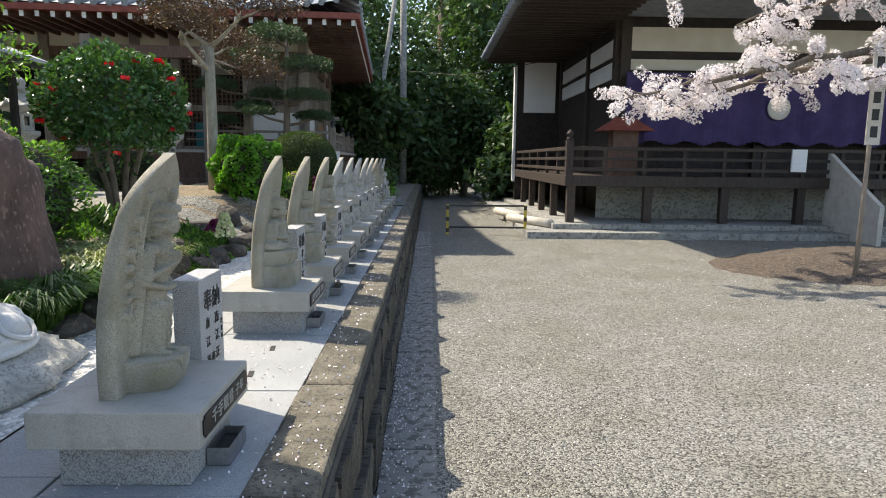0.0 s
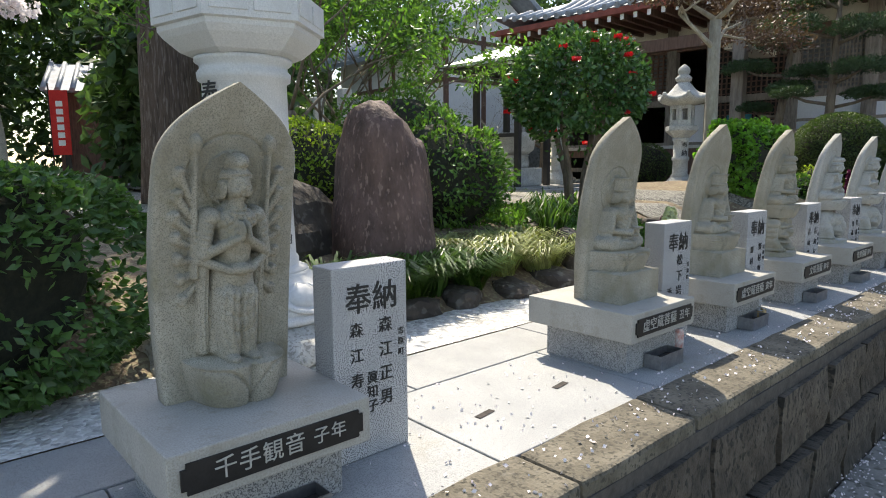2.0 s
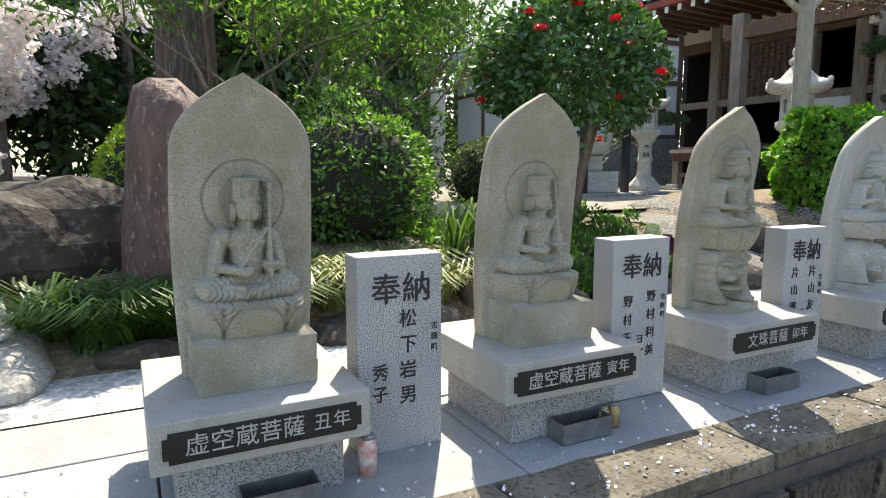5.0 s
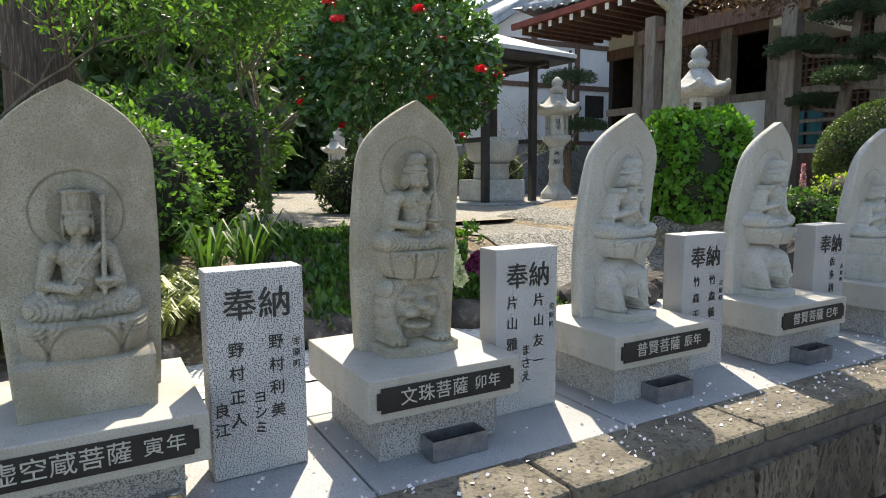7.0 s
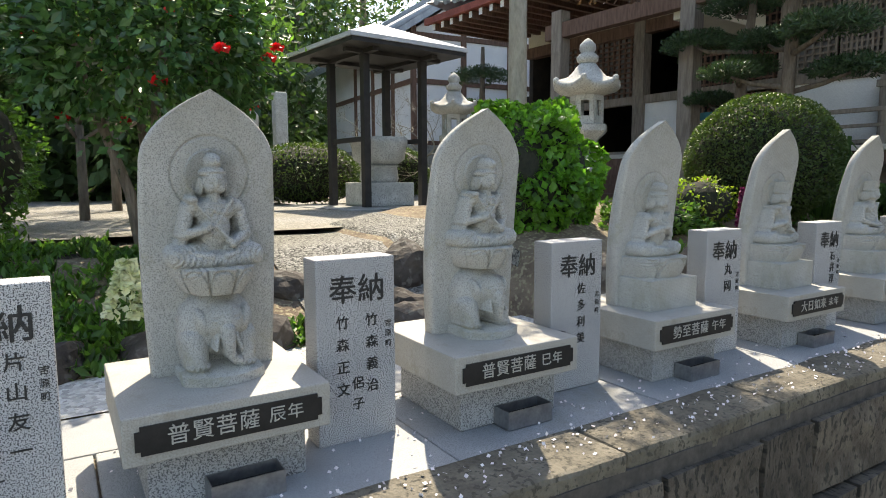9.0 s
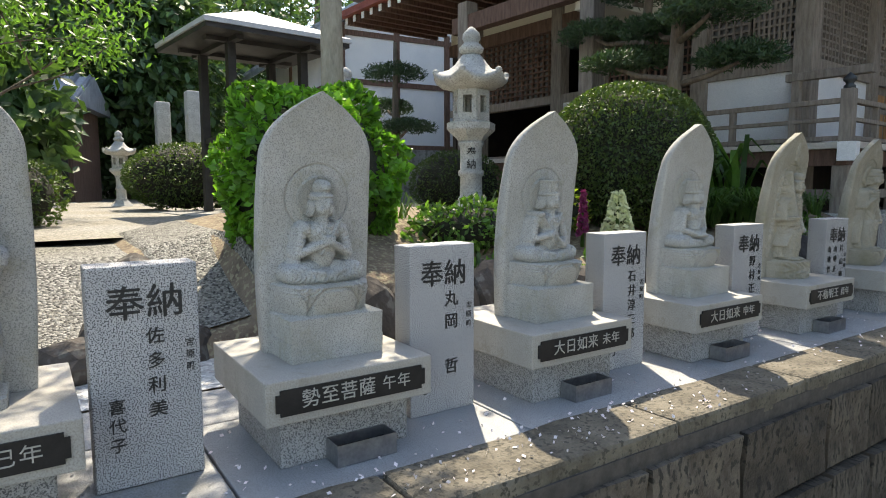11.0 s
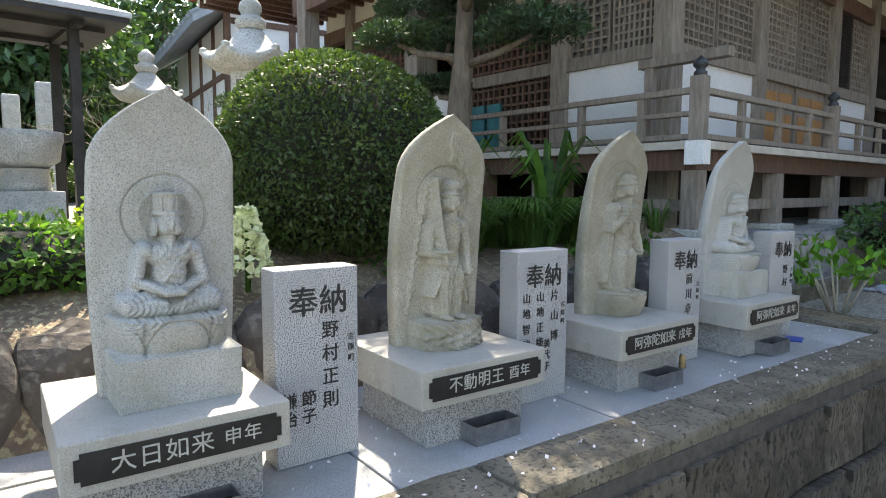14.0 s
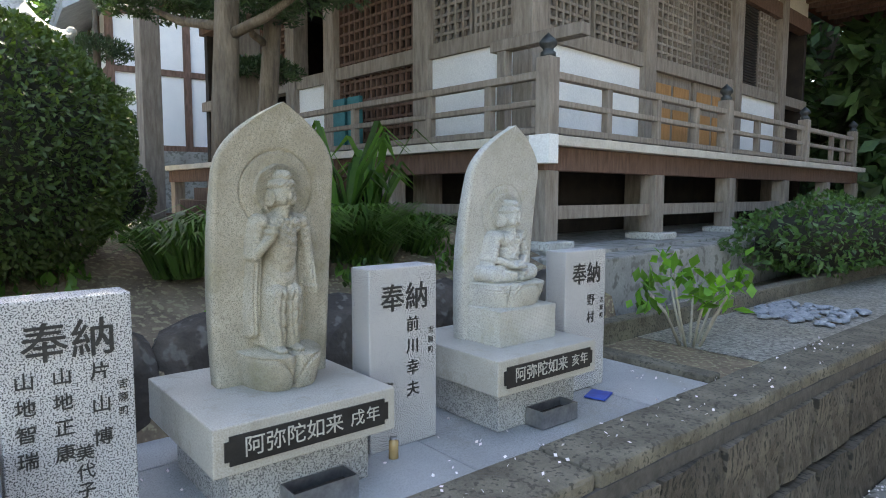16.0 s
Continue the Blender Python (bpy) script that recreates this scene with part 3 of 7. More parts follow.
            self.ball(0, v + 0.045, d + 0.024, 0.007, 0.014, 0.006, soft=0.0008)

    def arcs(self, u, v, r0, r1, n, amp, squash=1.0):
        """Cloth folds that run round a knee or an elbow."""
        d = np.sqrt((self.u - u) ** 2 + ((self.v - v) * squash) ** 2)
        t = (d - r0) / (r1 - r0)
        w = np.clip(np.minimum(t, 1 - t) * 8, 0, 1) * (self.h > 0.02)
        self.h = self.h + w * amp * (np.abs(np.sin(t * math.pi * n)) ** 0.7 - 0.6)

    def swag(self, w, v0, v1, n, amp, sag=0.035, lean=0.0):
        """Hanging folds that sag between both sides of a robe."""
        a = self.u / w
        t = (self.v - v0 + sag * (1 - a * a) + lean * self.u) / (v1 - v0)
        k = np.clip((1 - np.abs(a)) * 5, 0, 1) * np.clip(np.minimum(self.v - v0, v1 - self.v) * 80, 0, 1) * (self.h > 0.015)
        self.h = self.h + k * amp * (np.abs(np.sin(t * math.pi * n)) ** 0.6 - 0.65)

    def collar(self, v, r, d, thick=0.0035):
        q = np.abs(np.sqrt(self.u ** 2 + ((self.v - v) * 1.1) ** 2) - r)
        ok = (q < thick) & (self.v < v)
        self.h = np.where(ok, self.h + d * np.sqrt(np.maximum(1 - (q / thick) ** 2, 0)), self.h)

    def blade(self, p, q, w=0.0055, guard=True):
        """A slim sword or rod held up beside the head."""
        self.limb(p, q, (w, w * 0.8), 0.0008)
        if guard:
            (u0, v0, d0), (u1, v1, d1) = p, q
            g = (u0 + (u1 - u0) * 0.14, v0 + (v1 - v0) * 0.14, d0 + 0.004)
            self.limb((g[0] - 0.014, g[1], g[2]), (g[0] + 0.014, g[1], g[2]), 0.005, 0.0008)
            self.ball(u1, v1, d1, 0.009, 0.012, 0.009, soft=0.001)

    def fingers(self, u, v, d, turn=0.0):
        self.ball(u, v, d, 0.0125, 0.011, 0.012, turn, 0.0015)
        t = radians(turn)
        for k in (-1.2, -0.4, 0.4, 1.2):
            a, b = 0.0042 * k, 0.0105
            p = (u + a * math.cos(t) - b * math.sin(t) * 0.2, v + a * math.sin(t) + b * 0.2, d + 0.008)
            q = (u + a * math.cos(t) - b * math.sin(t) * 1.5, v + a * math.sin(t) + b * math.cos(t) * 1.5, d + 0.006)
            self.limb(p, q, 0.0027, 0.0006)

    def seated(self, v0, crown=0, pose_="lap", k=1.0):
        hv = v0 + 0.218 * k
        self.halo(0, hv + 0.022)
        # crossed legs under cloth, soles turned up
        self.ball(0, v0 + 0.022, 0.026, 0.105, 0.026, 0.05, soft=0.002)
        for sgn in (-1, 1):
            self.limb((sgn * 0.03, v0 + 0.042, 0.03), (sgn * 0.092, v0 + 0.032, 0.042), (0.024, 0.027), 0.002)
            self.limb((sgn * 0.095, v0 + 0.025, 0.045), (sgn * 0.015, v0 + 0.018, 0.064), (0.022, 0.015), 0.002)
        for sgn in (-1, 1):
            self.limb((sgn * -0.02, v0 + 0.032, 0.072), (sgn * -0.052, v0 + 0.038, 0.062), (0.01, 0.008), 0.001)
            self.arcs(sgn * 0.112, v0 + 0.03, 0.008, 0.085, 6, 0.0052, 1.2)
        self.folds(-0.03, 0.03, v0 + 0.0, v0 + 0.026, 5, 0.004, 0.2)
        # body and shoulders
        self.ball(0, v0 + 0.1, 0.018, 0.041, 0.075, 0.045, soft=0.0015)
        self.ball(0, v0 + 0.143, 0.024, 0.052, 0.034, 0.036, soft=0.002)
        for sgn in (-1, 1):
            self.ball(sgn * 0.05, v0 + 0.153, 0.018, 0.022, 0.023, 0.03, soft=0.002)
        self.swag(0.05, v0 + 0.06, v0 + 0.165, 5, 0.0042, 0.03, 0.5)
        self.collar(v0 + 0.2, 0.034, 0.004)
        self.collar(v0 + 0.2, 0.044, 0.0028)
        L = {"lap": ((-0.014, 0.06, 0.07), (0.014, 0.06, 0.07)), "pray": ((-0.007, 0.118, 0.068), (0.007, 0.118, 0.068)),
             "sword": ((-0.012, 0.072, 0.07), (0.044, 0.078, 0.066)), "staff": ((-0.028, 0.1, 0.066), (0.036, 0.062, 0.066))}[pose_]
        for sgn, hand in zip((-1, 1), L):
            elbow = (sgn * 0.076, v0 + 0.083, 0.034)
            self.limb((sgn * 0.06, v0 + 0.15, 0.024), elbow, (0.0175, 0.0145), 0.0015)
            self.limb(elbow, (hand[0], v0 + hand[1], hand[2]), (0.0135, 0.0095), 0.0012)
            self.arcs(sgn * 0.052, v0 + 0.172, 0.02, 0.095, 6, 0.0024)
            self.limb((sgn * 0.074, v0 + 0.08, 0.03), (sgn * 0.084, v0 + 0.035, 0.028), (0.012, 0.015), 0.001)
            self.fingers(hand[0], v0 + hand[1], hand[2], 0 if pose_ == "pray" else sgn * 50)
        # robe hem over the left shoulder
        self.limb((0.04, v0 + 0.172, 0.05), (-0.02, v0 + 0.085, 0.064), (0.0055, 0.004), 0.0008)
        self.head(hv, crown=crown)
        if pose_ == "sword":
            self.blade((0.044, v0 + 0.062, 0.074), (0.052, v0 + 0.272, 0.026))
        if pose_ == "staff":
            self.blade((0.04, v0 + 0.055, 0.072), (-0.05, v0 + 0.165, 0.05), 0.0045, False)
            self.ball(-0.054, v0 + 0.172, 0.046, 0.013, 0.011, 0.012, soft=0.001)
        if pose_ == "lap":
            self.limb((-0.02, v0 + 0.058, 0.078), (0.02, v0 + 0.058, 0.078), 0.008, 0.001)

    def standing(self, v0, top, crown=0, arms="open"):
        n = top - v0
        hv = top - (0.06 if crown == 0 else 0.07)
        self.halo(0, hv + 0.015, 0.064, 0.1)
        # skirt, hips, chest
        self.ball(0, v0 + n * 0.3, 0.01, 0.054, n * 0.4, 0.046, soft=0.002)
        self.slab(-0.056, 0.056, v0 + 0.012, v0 + n * 0.3, 0.048, 0.006, 0.03)
        self.ball(0, v0 + n * 0.6, 0.018, 0.042, n * 0.2, 0.044, soft=0.002)
        self.ball(0, hv - 0.078, 0.022, 0.054, 0.032, 0.034, soft=0.002)
        for sgn in (-1, 1):
            self.ball(sgn * 0.052, hv - 0.07, 0.016, 0.022, 0.023, 0.03, soft=0.002)
            self.limb((sgn * 0.02, v0 + 0.012, 0.04), (sgn * 0.02, v0 + n * 0.32, 0.036), (0.022, 0.03), 0.004)
        self.swag(0.05, v0 + 0.04, v0 + n * 0.55, 6, 0.004, 0.05)
        self.folds(-0.058, 0.058, v0 + 0.012, v0 + n * 0.4, 7, 0.005, 0.1)
        self.swag(0.05, v0 + n * 0.56, hv - 0.05, 4, 0.0042, 0.028, 0.4)
        self.collar(hv - 0.022, 0.034, 0.004)
        self.collar(hv - 0.022, 0.045, 0.003)
        for sgn in (-1, 1):
            self.limb((sgn * 0.06, hv - 0.075, 0.022), (sgn * 0.073, hv - 0.155, 0.03), (0.0175, 0.0145), 0.0015)
            self.arcs(sgn * 0.052, hv - 0.05, 0.02, 0.1, 6, 0.0026)
        if arms == "open":
            self.limb((-0.073, hv - 0.155, 0.03), (-0.044, hv - 0.105, 0.06), (0.014, 0.01), 0.0012)
            self.fingers(-0.042, hv - 0.093, 0.062, 0)
            self.limb((0.073, hv - 0.155, 0.03), (0.077, hv - 0.225, 0.05), (0.014, 0.01), 0.0012)
            self.fingers(0.078, hv - 0.24, 0.052, 180)
            for sgn in (-1, 1):
                self.limb((sgn * 0.064, hv - 0.14, 0.018), (sgn * 0.068, v0 + 0.05, 0.006), (0.015, 0.021), 0.0015)
                self.folds(sgn * 0.068 - 0.022, sgn * 0.068 + 0.022, v0 + 0.04, hv - 0.15, 4, 0.005, 0.1)
        elif arms == "pray":
            for sgn in (-1, 1):
                self.limb((sgn * 0.073, hv - 0.155, 0.03), (sgn * 0.012, hv - 0.118, 0.066), (0.0135, 0.009), 0.0012)
                self.limb((sgn * 0.078, hv - 0.165, 0.024), (sgn * 0.022, hv - 0.192, 0.06), (0.0125, 0.009), 0.0012)
                self.limb((sgn * 0.066, hv - 0.17, 0.02), (sgn * 0.068, v0 + 0.02, 0.006), (0.0115, 0.014), 0.0012)
                self.folds(sgn * 0.067 - 0.014, sgn * 0.067 + 0.014, v0 + 0.02, hv - 0.18, 3, 0.004, 0.1)
            for sgn in (-1, 1):
                self.ball(sgn * 0.0055, hv - 0.1, 0.068, 0.0055, 0.024, 0.014, sgn * -4, 0.0008)
            self.ball(0, hv - 0.188, 0.06, 0.026, 0.014, 0.018, soft=0.001)
        else:
            self.limb((-0.073, hv - 0.155, 0.03), (-0.044, hv - 0.165, 0.066), (0.014, 0.011), 0.0012)
            self.limb((0.073, hv - 0.155, 0.03), (0.058, hv - 0.215, 0.056), (0.014, 0.011), 0.0012)
            self.fingers(-0.046, hv - 0.165, 0.068, 60)
            self.fingers(0.058, hv - 0.222, 0.056, -60)
            self.limb((0.06, hv - 0.21, 0.05), (0.064, v0 + 0.05, 0.01), (0.008, 0.012), 0.0012)
            for k in range(4):
                a = -0.045 + k * 0.03
                self.limb((a * 0.6, hv - 0.2, 0.055), (a * 1.4, hv - 0.29 - 0.02 * (k % 2), 0.045), (0.006, 0.009), 0.0012)
        for sgn in (-1, 1):
            self.ball(sgn * 0.024, v0 + 0.006, 0.06, 0.016, 0.01, 0.026, soft=0.001)
            for q in (-1, 0, 1):
                self.dent(sgn * 0.024 + q * 0.007, v0 + 0.004, 0.0014, 0.006, 0.004)
        self.head(hv, crown=crown)
        if arms == "sword":
            self.blade((-0.046, hv - 0.185, 0.078), (-0.058, hv + 0.07, 0.024), 0.0085)

    def stele_mesh(self, name):
        rows, cols = self.u.shape
        grain = 0.0006 * np.sin(self.u * 310 + self.v * 170) * np.sin(self.v * 290 - self.u * 130)
        bend = self.lean * (self.v / TALL) ** 2.5
        edge = np.clip((1 - np.abs(self.s)) * 12, 0, 1)
        front = self.h * np.where(self.h > 0.0, 1.35, edge) + grain * edge - 0.007 * (1 - edge) ** 2
        x = -0.052 + bend + front
        back = -0.052 + bend - (0.085 - 0.05 * (self.v / TALL) ** 2) * np.sqrt(np.maximum(1 - 0.55 * self.s ** 4, 0.02))
        keep = np.unique(np.r_[0:cols:9, cols - 1])
        bk = np.stack([back, self.u * 0.985, self.v], -1)[:, keep]
        v = np.concatenate([np.stack([x, self.u, self.v], -1).reshape(-1, 3), bk.reshape(-1, 3)])
        idx = np.arange(rows * cols).reshape(rows, cols)
        jdx = rows * cols + np.arange(rows * len(keep)).reshape(rows, len(keep))
        q = np.stack([idx[:-1, :-1], idx[:-1, 1:], idx[1:, 1:], idx[1:, :-1]], -1).reshape(-1, 4)
        p = np.stack([jdx[:-1, :-1], jdx[1:, :-1], jdx[1:, 1:], jdx[:-1, 1:]], -1).reshape(-1, 4)
        rim = [(int(idx[i, 0]), int(idx[i + 1, 0]), int(jdx[i + 1, 0]), int(jdx[i, 0])) for i in range(rows - 1)]
        rim += [(int(idx[i + 1, -1]), int(idx[i, -1]), int(jdx[i, -1]), int(jdx[i + 1, -1])) for i in range(rows - 1)]
        rim += [tuple(int(a) for a in idx[0, ::-1]) + tuple(int(a) for a in jdx[0])]
        return raw(name, v.tolist(), np.concatenate([q, p]).tolist() + rim, True)


def carve(kind):
    r = Relief(0.14 if kind == "thousand" else 0.082)
    if kind == "thousand":
        r.lotus(0.0, 0.1, 0.115, 0.1, 2, 0.02)
        for sgn in (-1, 1):
            for k in range(7):
                v0 = 0.53 - k * 0.048
                r.limb((sgn * 0.07, 0.33 + (v0 - 0.33) * 0.5, 0.0), (sgn * (0.125 - 0.004 * abs(k - 2)), v0, 0.004), (0.007, 0.011), 0.003)
                r.ball(sgn * (0.124 - 0.004 * abs(k - 2)), v0 + 0.008, 0.004, 0.012, 0.011, 0.013)
            r.limb((sgn * 0.085, 0.3, 0.02), (sgn * 0.085, 0.58, 0.006), 0.0065, 0.002)
            r.ball(sgn * 0.085, 0.595, 0.006, 0.014, 0.022, 0.012)
        r.standing(0.1, 0.575, 1, "pray")
    elif kind == "fire":
        for k in range(54):
            a = k * 2.399
            side = 1 if k % 2 else -1
            vv = 0.1 + 0.5 * ((k * 0.618) % 1)
            uu = side * (0.05 + 0.075 * ((k * 0.382) % 1)) if vv < 0.5 else 0.1 * math.sin(a)
            line = [(uu + side * 0.011 * math.sin(q * 1.5) * (1 - q / 6) - uu * 0.05 * q, vv + q * 0.017, 0.002) for q in range(6)]
            for q in range(5):
                r.limb(line[q], line[q + 1], (0.0068 - 0.0009 * q, 0.0059 - 0.0009 * q), 0.0008)
        r.slab(-0.115, 0.115, 0, 0.085, 0.1, 0.012, 0.035)
        w = (r.h > 0.03)
        r.h = r.h + w * 0.006 * np.sin(r.u * 120 + 2 * np.sin(r.v * 90)) * np.sin(r.v * 130 + r.u * 60)
        r.standing(0.088, 0.525, 1, "sword")
    elif kind == "robe":
        r.lotus(0.0, 0.092, 0.105, 0.1, 2, 0.012)
        r.standing(0.092, 0.555, 0, "open")
    elif kind == "lion":
        r.slab(-0.12, 0.12, 0, 0.026, 0.1, 0.002, 0.025)
        r.ball(0, 0.125, 0.0, 0.112, 0.112, 0.045)
        for k in range(13):
            a = -0.5 + k * 0.345
            r.ball(0.088 * math.cos(a), 0.135 + 0.075 * math.sin(a), 0.03, 0.024, 0.024, 0.022)
        r.ball(0, 0.142, 0.025, 0.074, 0.068, 0.045)
        for sgn in (-1, 1):
            r.limb((sgn * 0.08, 0.09, 0.03), (sgn * 0.072, 0.04, 0.055), (0.026, 0.024))
            r.ball(sgn * 0.07, 0.038, 0.055, 0.035, 0.016, 0.03)
            for q in (-1, 0, 1):
                r.dent(sgn * 0.07 + q * 0.016, 0.034, 0.0025, 0.009, 0.008)
            r.ball(sgn * 0.034, 0.172, 0.06, 0.024, 0.012, 0.018)
            r.dent(sgn * 0.034, 0.156, 0.015, 0.006, 0.014)
            r.ball(sgn * 0.034, 0.155, 0.052, 0.01, 0.0085, 0.012)
            r.ball(sgn * 0.028, 0.122, 0.06, 0.028, 0.018, 0.022)
            r.ball(sgn * 0.088, 0.19, 0.03, 0.017, 0.028, 0.03, sgn * 25)
        r.ball(0, 0.142, 0.07, 0.024, 0.016, 0.024)
        r.dent(0, 0.098, 0.042, 0.0075, 0.03)
        r.ball(0, 0.08, 0.045, 0.042, 0.015, 0.032)
        r.folds(-0.11, 0.11, 0.028, 0.075, 15, 0.003, 0.2)
        r.lotus(0.222, 0.3, 0.108, 0.095, 5, 0.03)
        r.seated(0.298, 1, "sword", 0.96)
    elif kind == "elephant":
        r.slab(-0.1, 0.1, 0, 0.026, 0.12, 0.002, 0.035)
        r.ball(0, 0.135, 0.01, 0.096, 0.088, 0.06, soft=0.002)
        for sgn in (-1, 1):
            r.limb((sgn * 0.062, 0.1, 0.035), (sgn * 0.058, 0.045, 0.05), (0.034, 0.029), 0.003)
            r.ball(sgn * 0.057, 0.037, 0.058, 0.032, 0.013, 0.026, soft=0.001)
            for q in (-1, 0, 1):
                r.dent(sgn * 0.057 + q * 0.013, 0.035, 0.0022, 0.006, 0.006)
        r.ball(0.008, 0.15, 0.05, 0.05, 0.052, 0.05, soft=0.002)
        for sgn in (-1, 1):
            r.ball(0.008 + sgn * 0.05, 0.145, 0.045, 0.02, 0.042, 0.03, sgn * -18, 0.001)
            r.ball(0.008 + sgn * 0.026, 0.156, 0.088, 0.006, 0.004, 0.006, soft=0.0008)
            r.dent(0.008 + sgn * 0.026, 0.163, 0.01, 0.0025, 0.004)
            r.limb((0.008 + sgn * 0.022, 0.118, 0.085), (0.008 + sgn * 0.03, 0.085, 0.1), (0.0065, 0.004), 0.001)
        trunk = [(0.008, 0.135, 0.09), (0.008, 0.105, 0.098), (0.012, 0.075, 0.094), (0.022, 0.055, 0.09), (0.036, 0.05, 0.09)]
        for q in range(4):
            r.limb(trunk[q], trunk[q + 1], (0.019 - 0.0028 * q, 0.0162 - 0.0028 * q), 0.001)
        w = (np.abs(r.u - 0.01) < 0.018) & (r.v > 0.05) & (r.v < 0.125)
        r.h = r.h + w * 0.0012 * np.sin(r.v * 900)
        r.lotus(0.22, 0.288, 0.104, 0.1, 5, 0.03)
        r.seated(0.286, 1, "staff" if kind == "elephant" else "pray", 0.98)
    else:
        crown, hands_ = {"seated_sword": (2, "sword"), "seated_pray": (1, "pray"), "seated_crown": (2, "staff"), "seated_lap": (2, "lap"), "seated_plain": (0, "lap")}[kind]
        r.slab(-0.138, 0.138, 0, 0.118, 0.112, 0.001)
        r.lotus(0.118, 0.2, 0.135, 0.11, 3, 0.006)
        r.seated(0.197, crown, hands_)
    return r.stele_mesh("statue_" + kind)


def pedestal_parts():
    lower = bpy.data.meshes.new("lower_block")
    bm = boxes((-0.43, -0.05, -0.185, 0.185, 0.0, 0.136, 0.003))
    bm.to_mesh(lower)
    bm.free()
    slab = bpy.data.meshes.new("top_slab")
    bm = boxes((-0.49, 0.0, -0.2365, 0.2365, 0.134, 0.246, 0.004))
    bm.to_mesh(slab)
    bm.free()
    plate = bpy.data.meshes.new("nameplate")
    bm = bmesh.new()
    w, h, c = 0.212, 0.033, 0.011
    pts = [(-w + c, -h), (w - c, -h), (w - c, -h + c), (w, -h + c), (w, h - c), (w - c, h - c), (w - c, h), (-w + c, h), (-w + c, h - c), (-w, h - c), (-w, -h + c), (-w + c, -h + c)]
    f = bm.faces.new([bm.verts.new((0.0, a, b)) for a, b in pts])
    e = bmesh.ops.extrude_face_region(bm, geom=[f])
    bmesh.ops.translate(bm, vec=(0.005, 0, 0), verts=[v for v in e["geom"] if isinstance(v, bmesh.types.BMVert)])
    bmesh.ops.recalc_face_normals(bm, faces=bm.faces)
    bm.to_mesh(plate)
    bm.free()
    return lower, slab, plate


LOWER, SLAB, PLATE = pedestal_parts()
bm = bmesh.new()
for s in ((-0.036, 0.036, -0.086, 0.086, 0.0, 0.004), (-0.036, -0.033, -0.086, 0.086, 0.004, 0.056), (0.033, 0.036, -0.086, 0.086, 0.004, 0.056),
          (-0.033, 0.033, -0.086, -0.083, 0.004, 0.056), (-0.033, 0.033, 0.083, 0.086, 0.004, 0.056)):
    box(bm, *s)
TRAY = bpy.data.meshes.new("tray")
bm.to_mesh(TRAY)
bm.free()
ASH = bpy.data.meshes.new("ash_bed")
bm = boxes((-0.032, 0.032, -0.082, 0.082, 0.0045, 0.028))
bm.to_mesh(ASH)
bm.free()
STONE = bpy.data.meshes.new("donor_stone")
bm = boxes((-0.095, 0.0, -0.121, 0.121, 0.0, 0.534, 0.004))
bm.to_mesh(STONE)
bm.free()

GLYPHS = {}


def glyph(ch, size, bold=0.0):
    """One character as a shared mesh."""
    key = (ch, size, bold)
    if key not in GLYPHS:
        me = text_mesh(ch, size, 0.001, 0.0)
        if bold:
            co = np.array([v.co[:] for v in me.vertices])
            faces = [tuple(f.vertices) for f in me.polygons]
            verts, joined = [], []
            for k, (dx, dy) in enumerate(((-1, -0.4), (1, 0.4), (0, -0.8), (0, 0.8))):
                joined += [tuple(i + len(verts) for i in f) for f in faces]
                verts += (co + (dx * bold * size, dy * bold * size, 0.00015 * k)).tolist()
            me = raw("writing", verts, joined)
        GLYPHS[key] = me
    return GLYPHS[key]


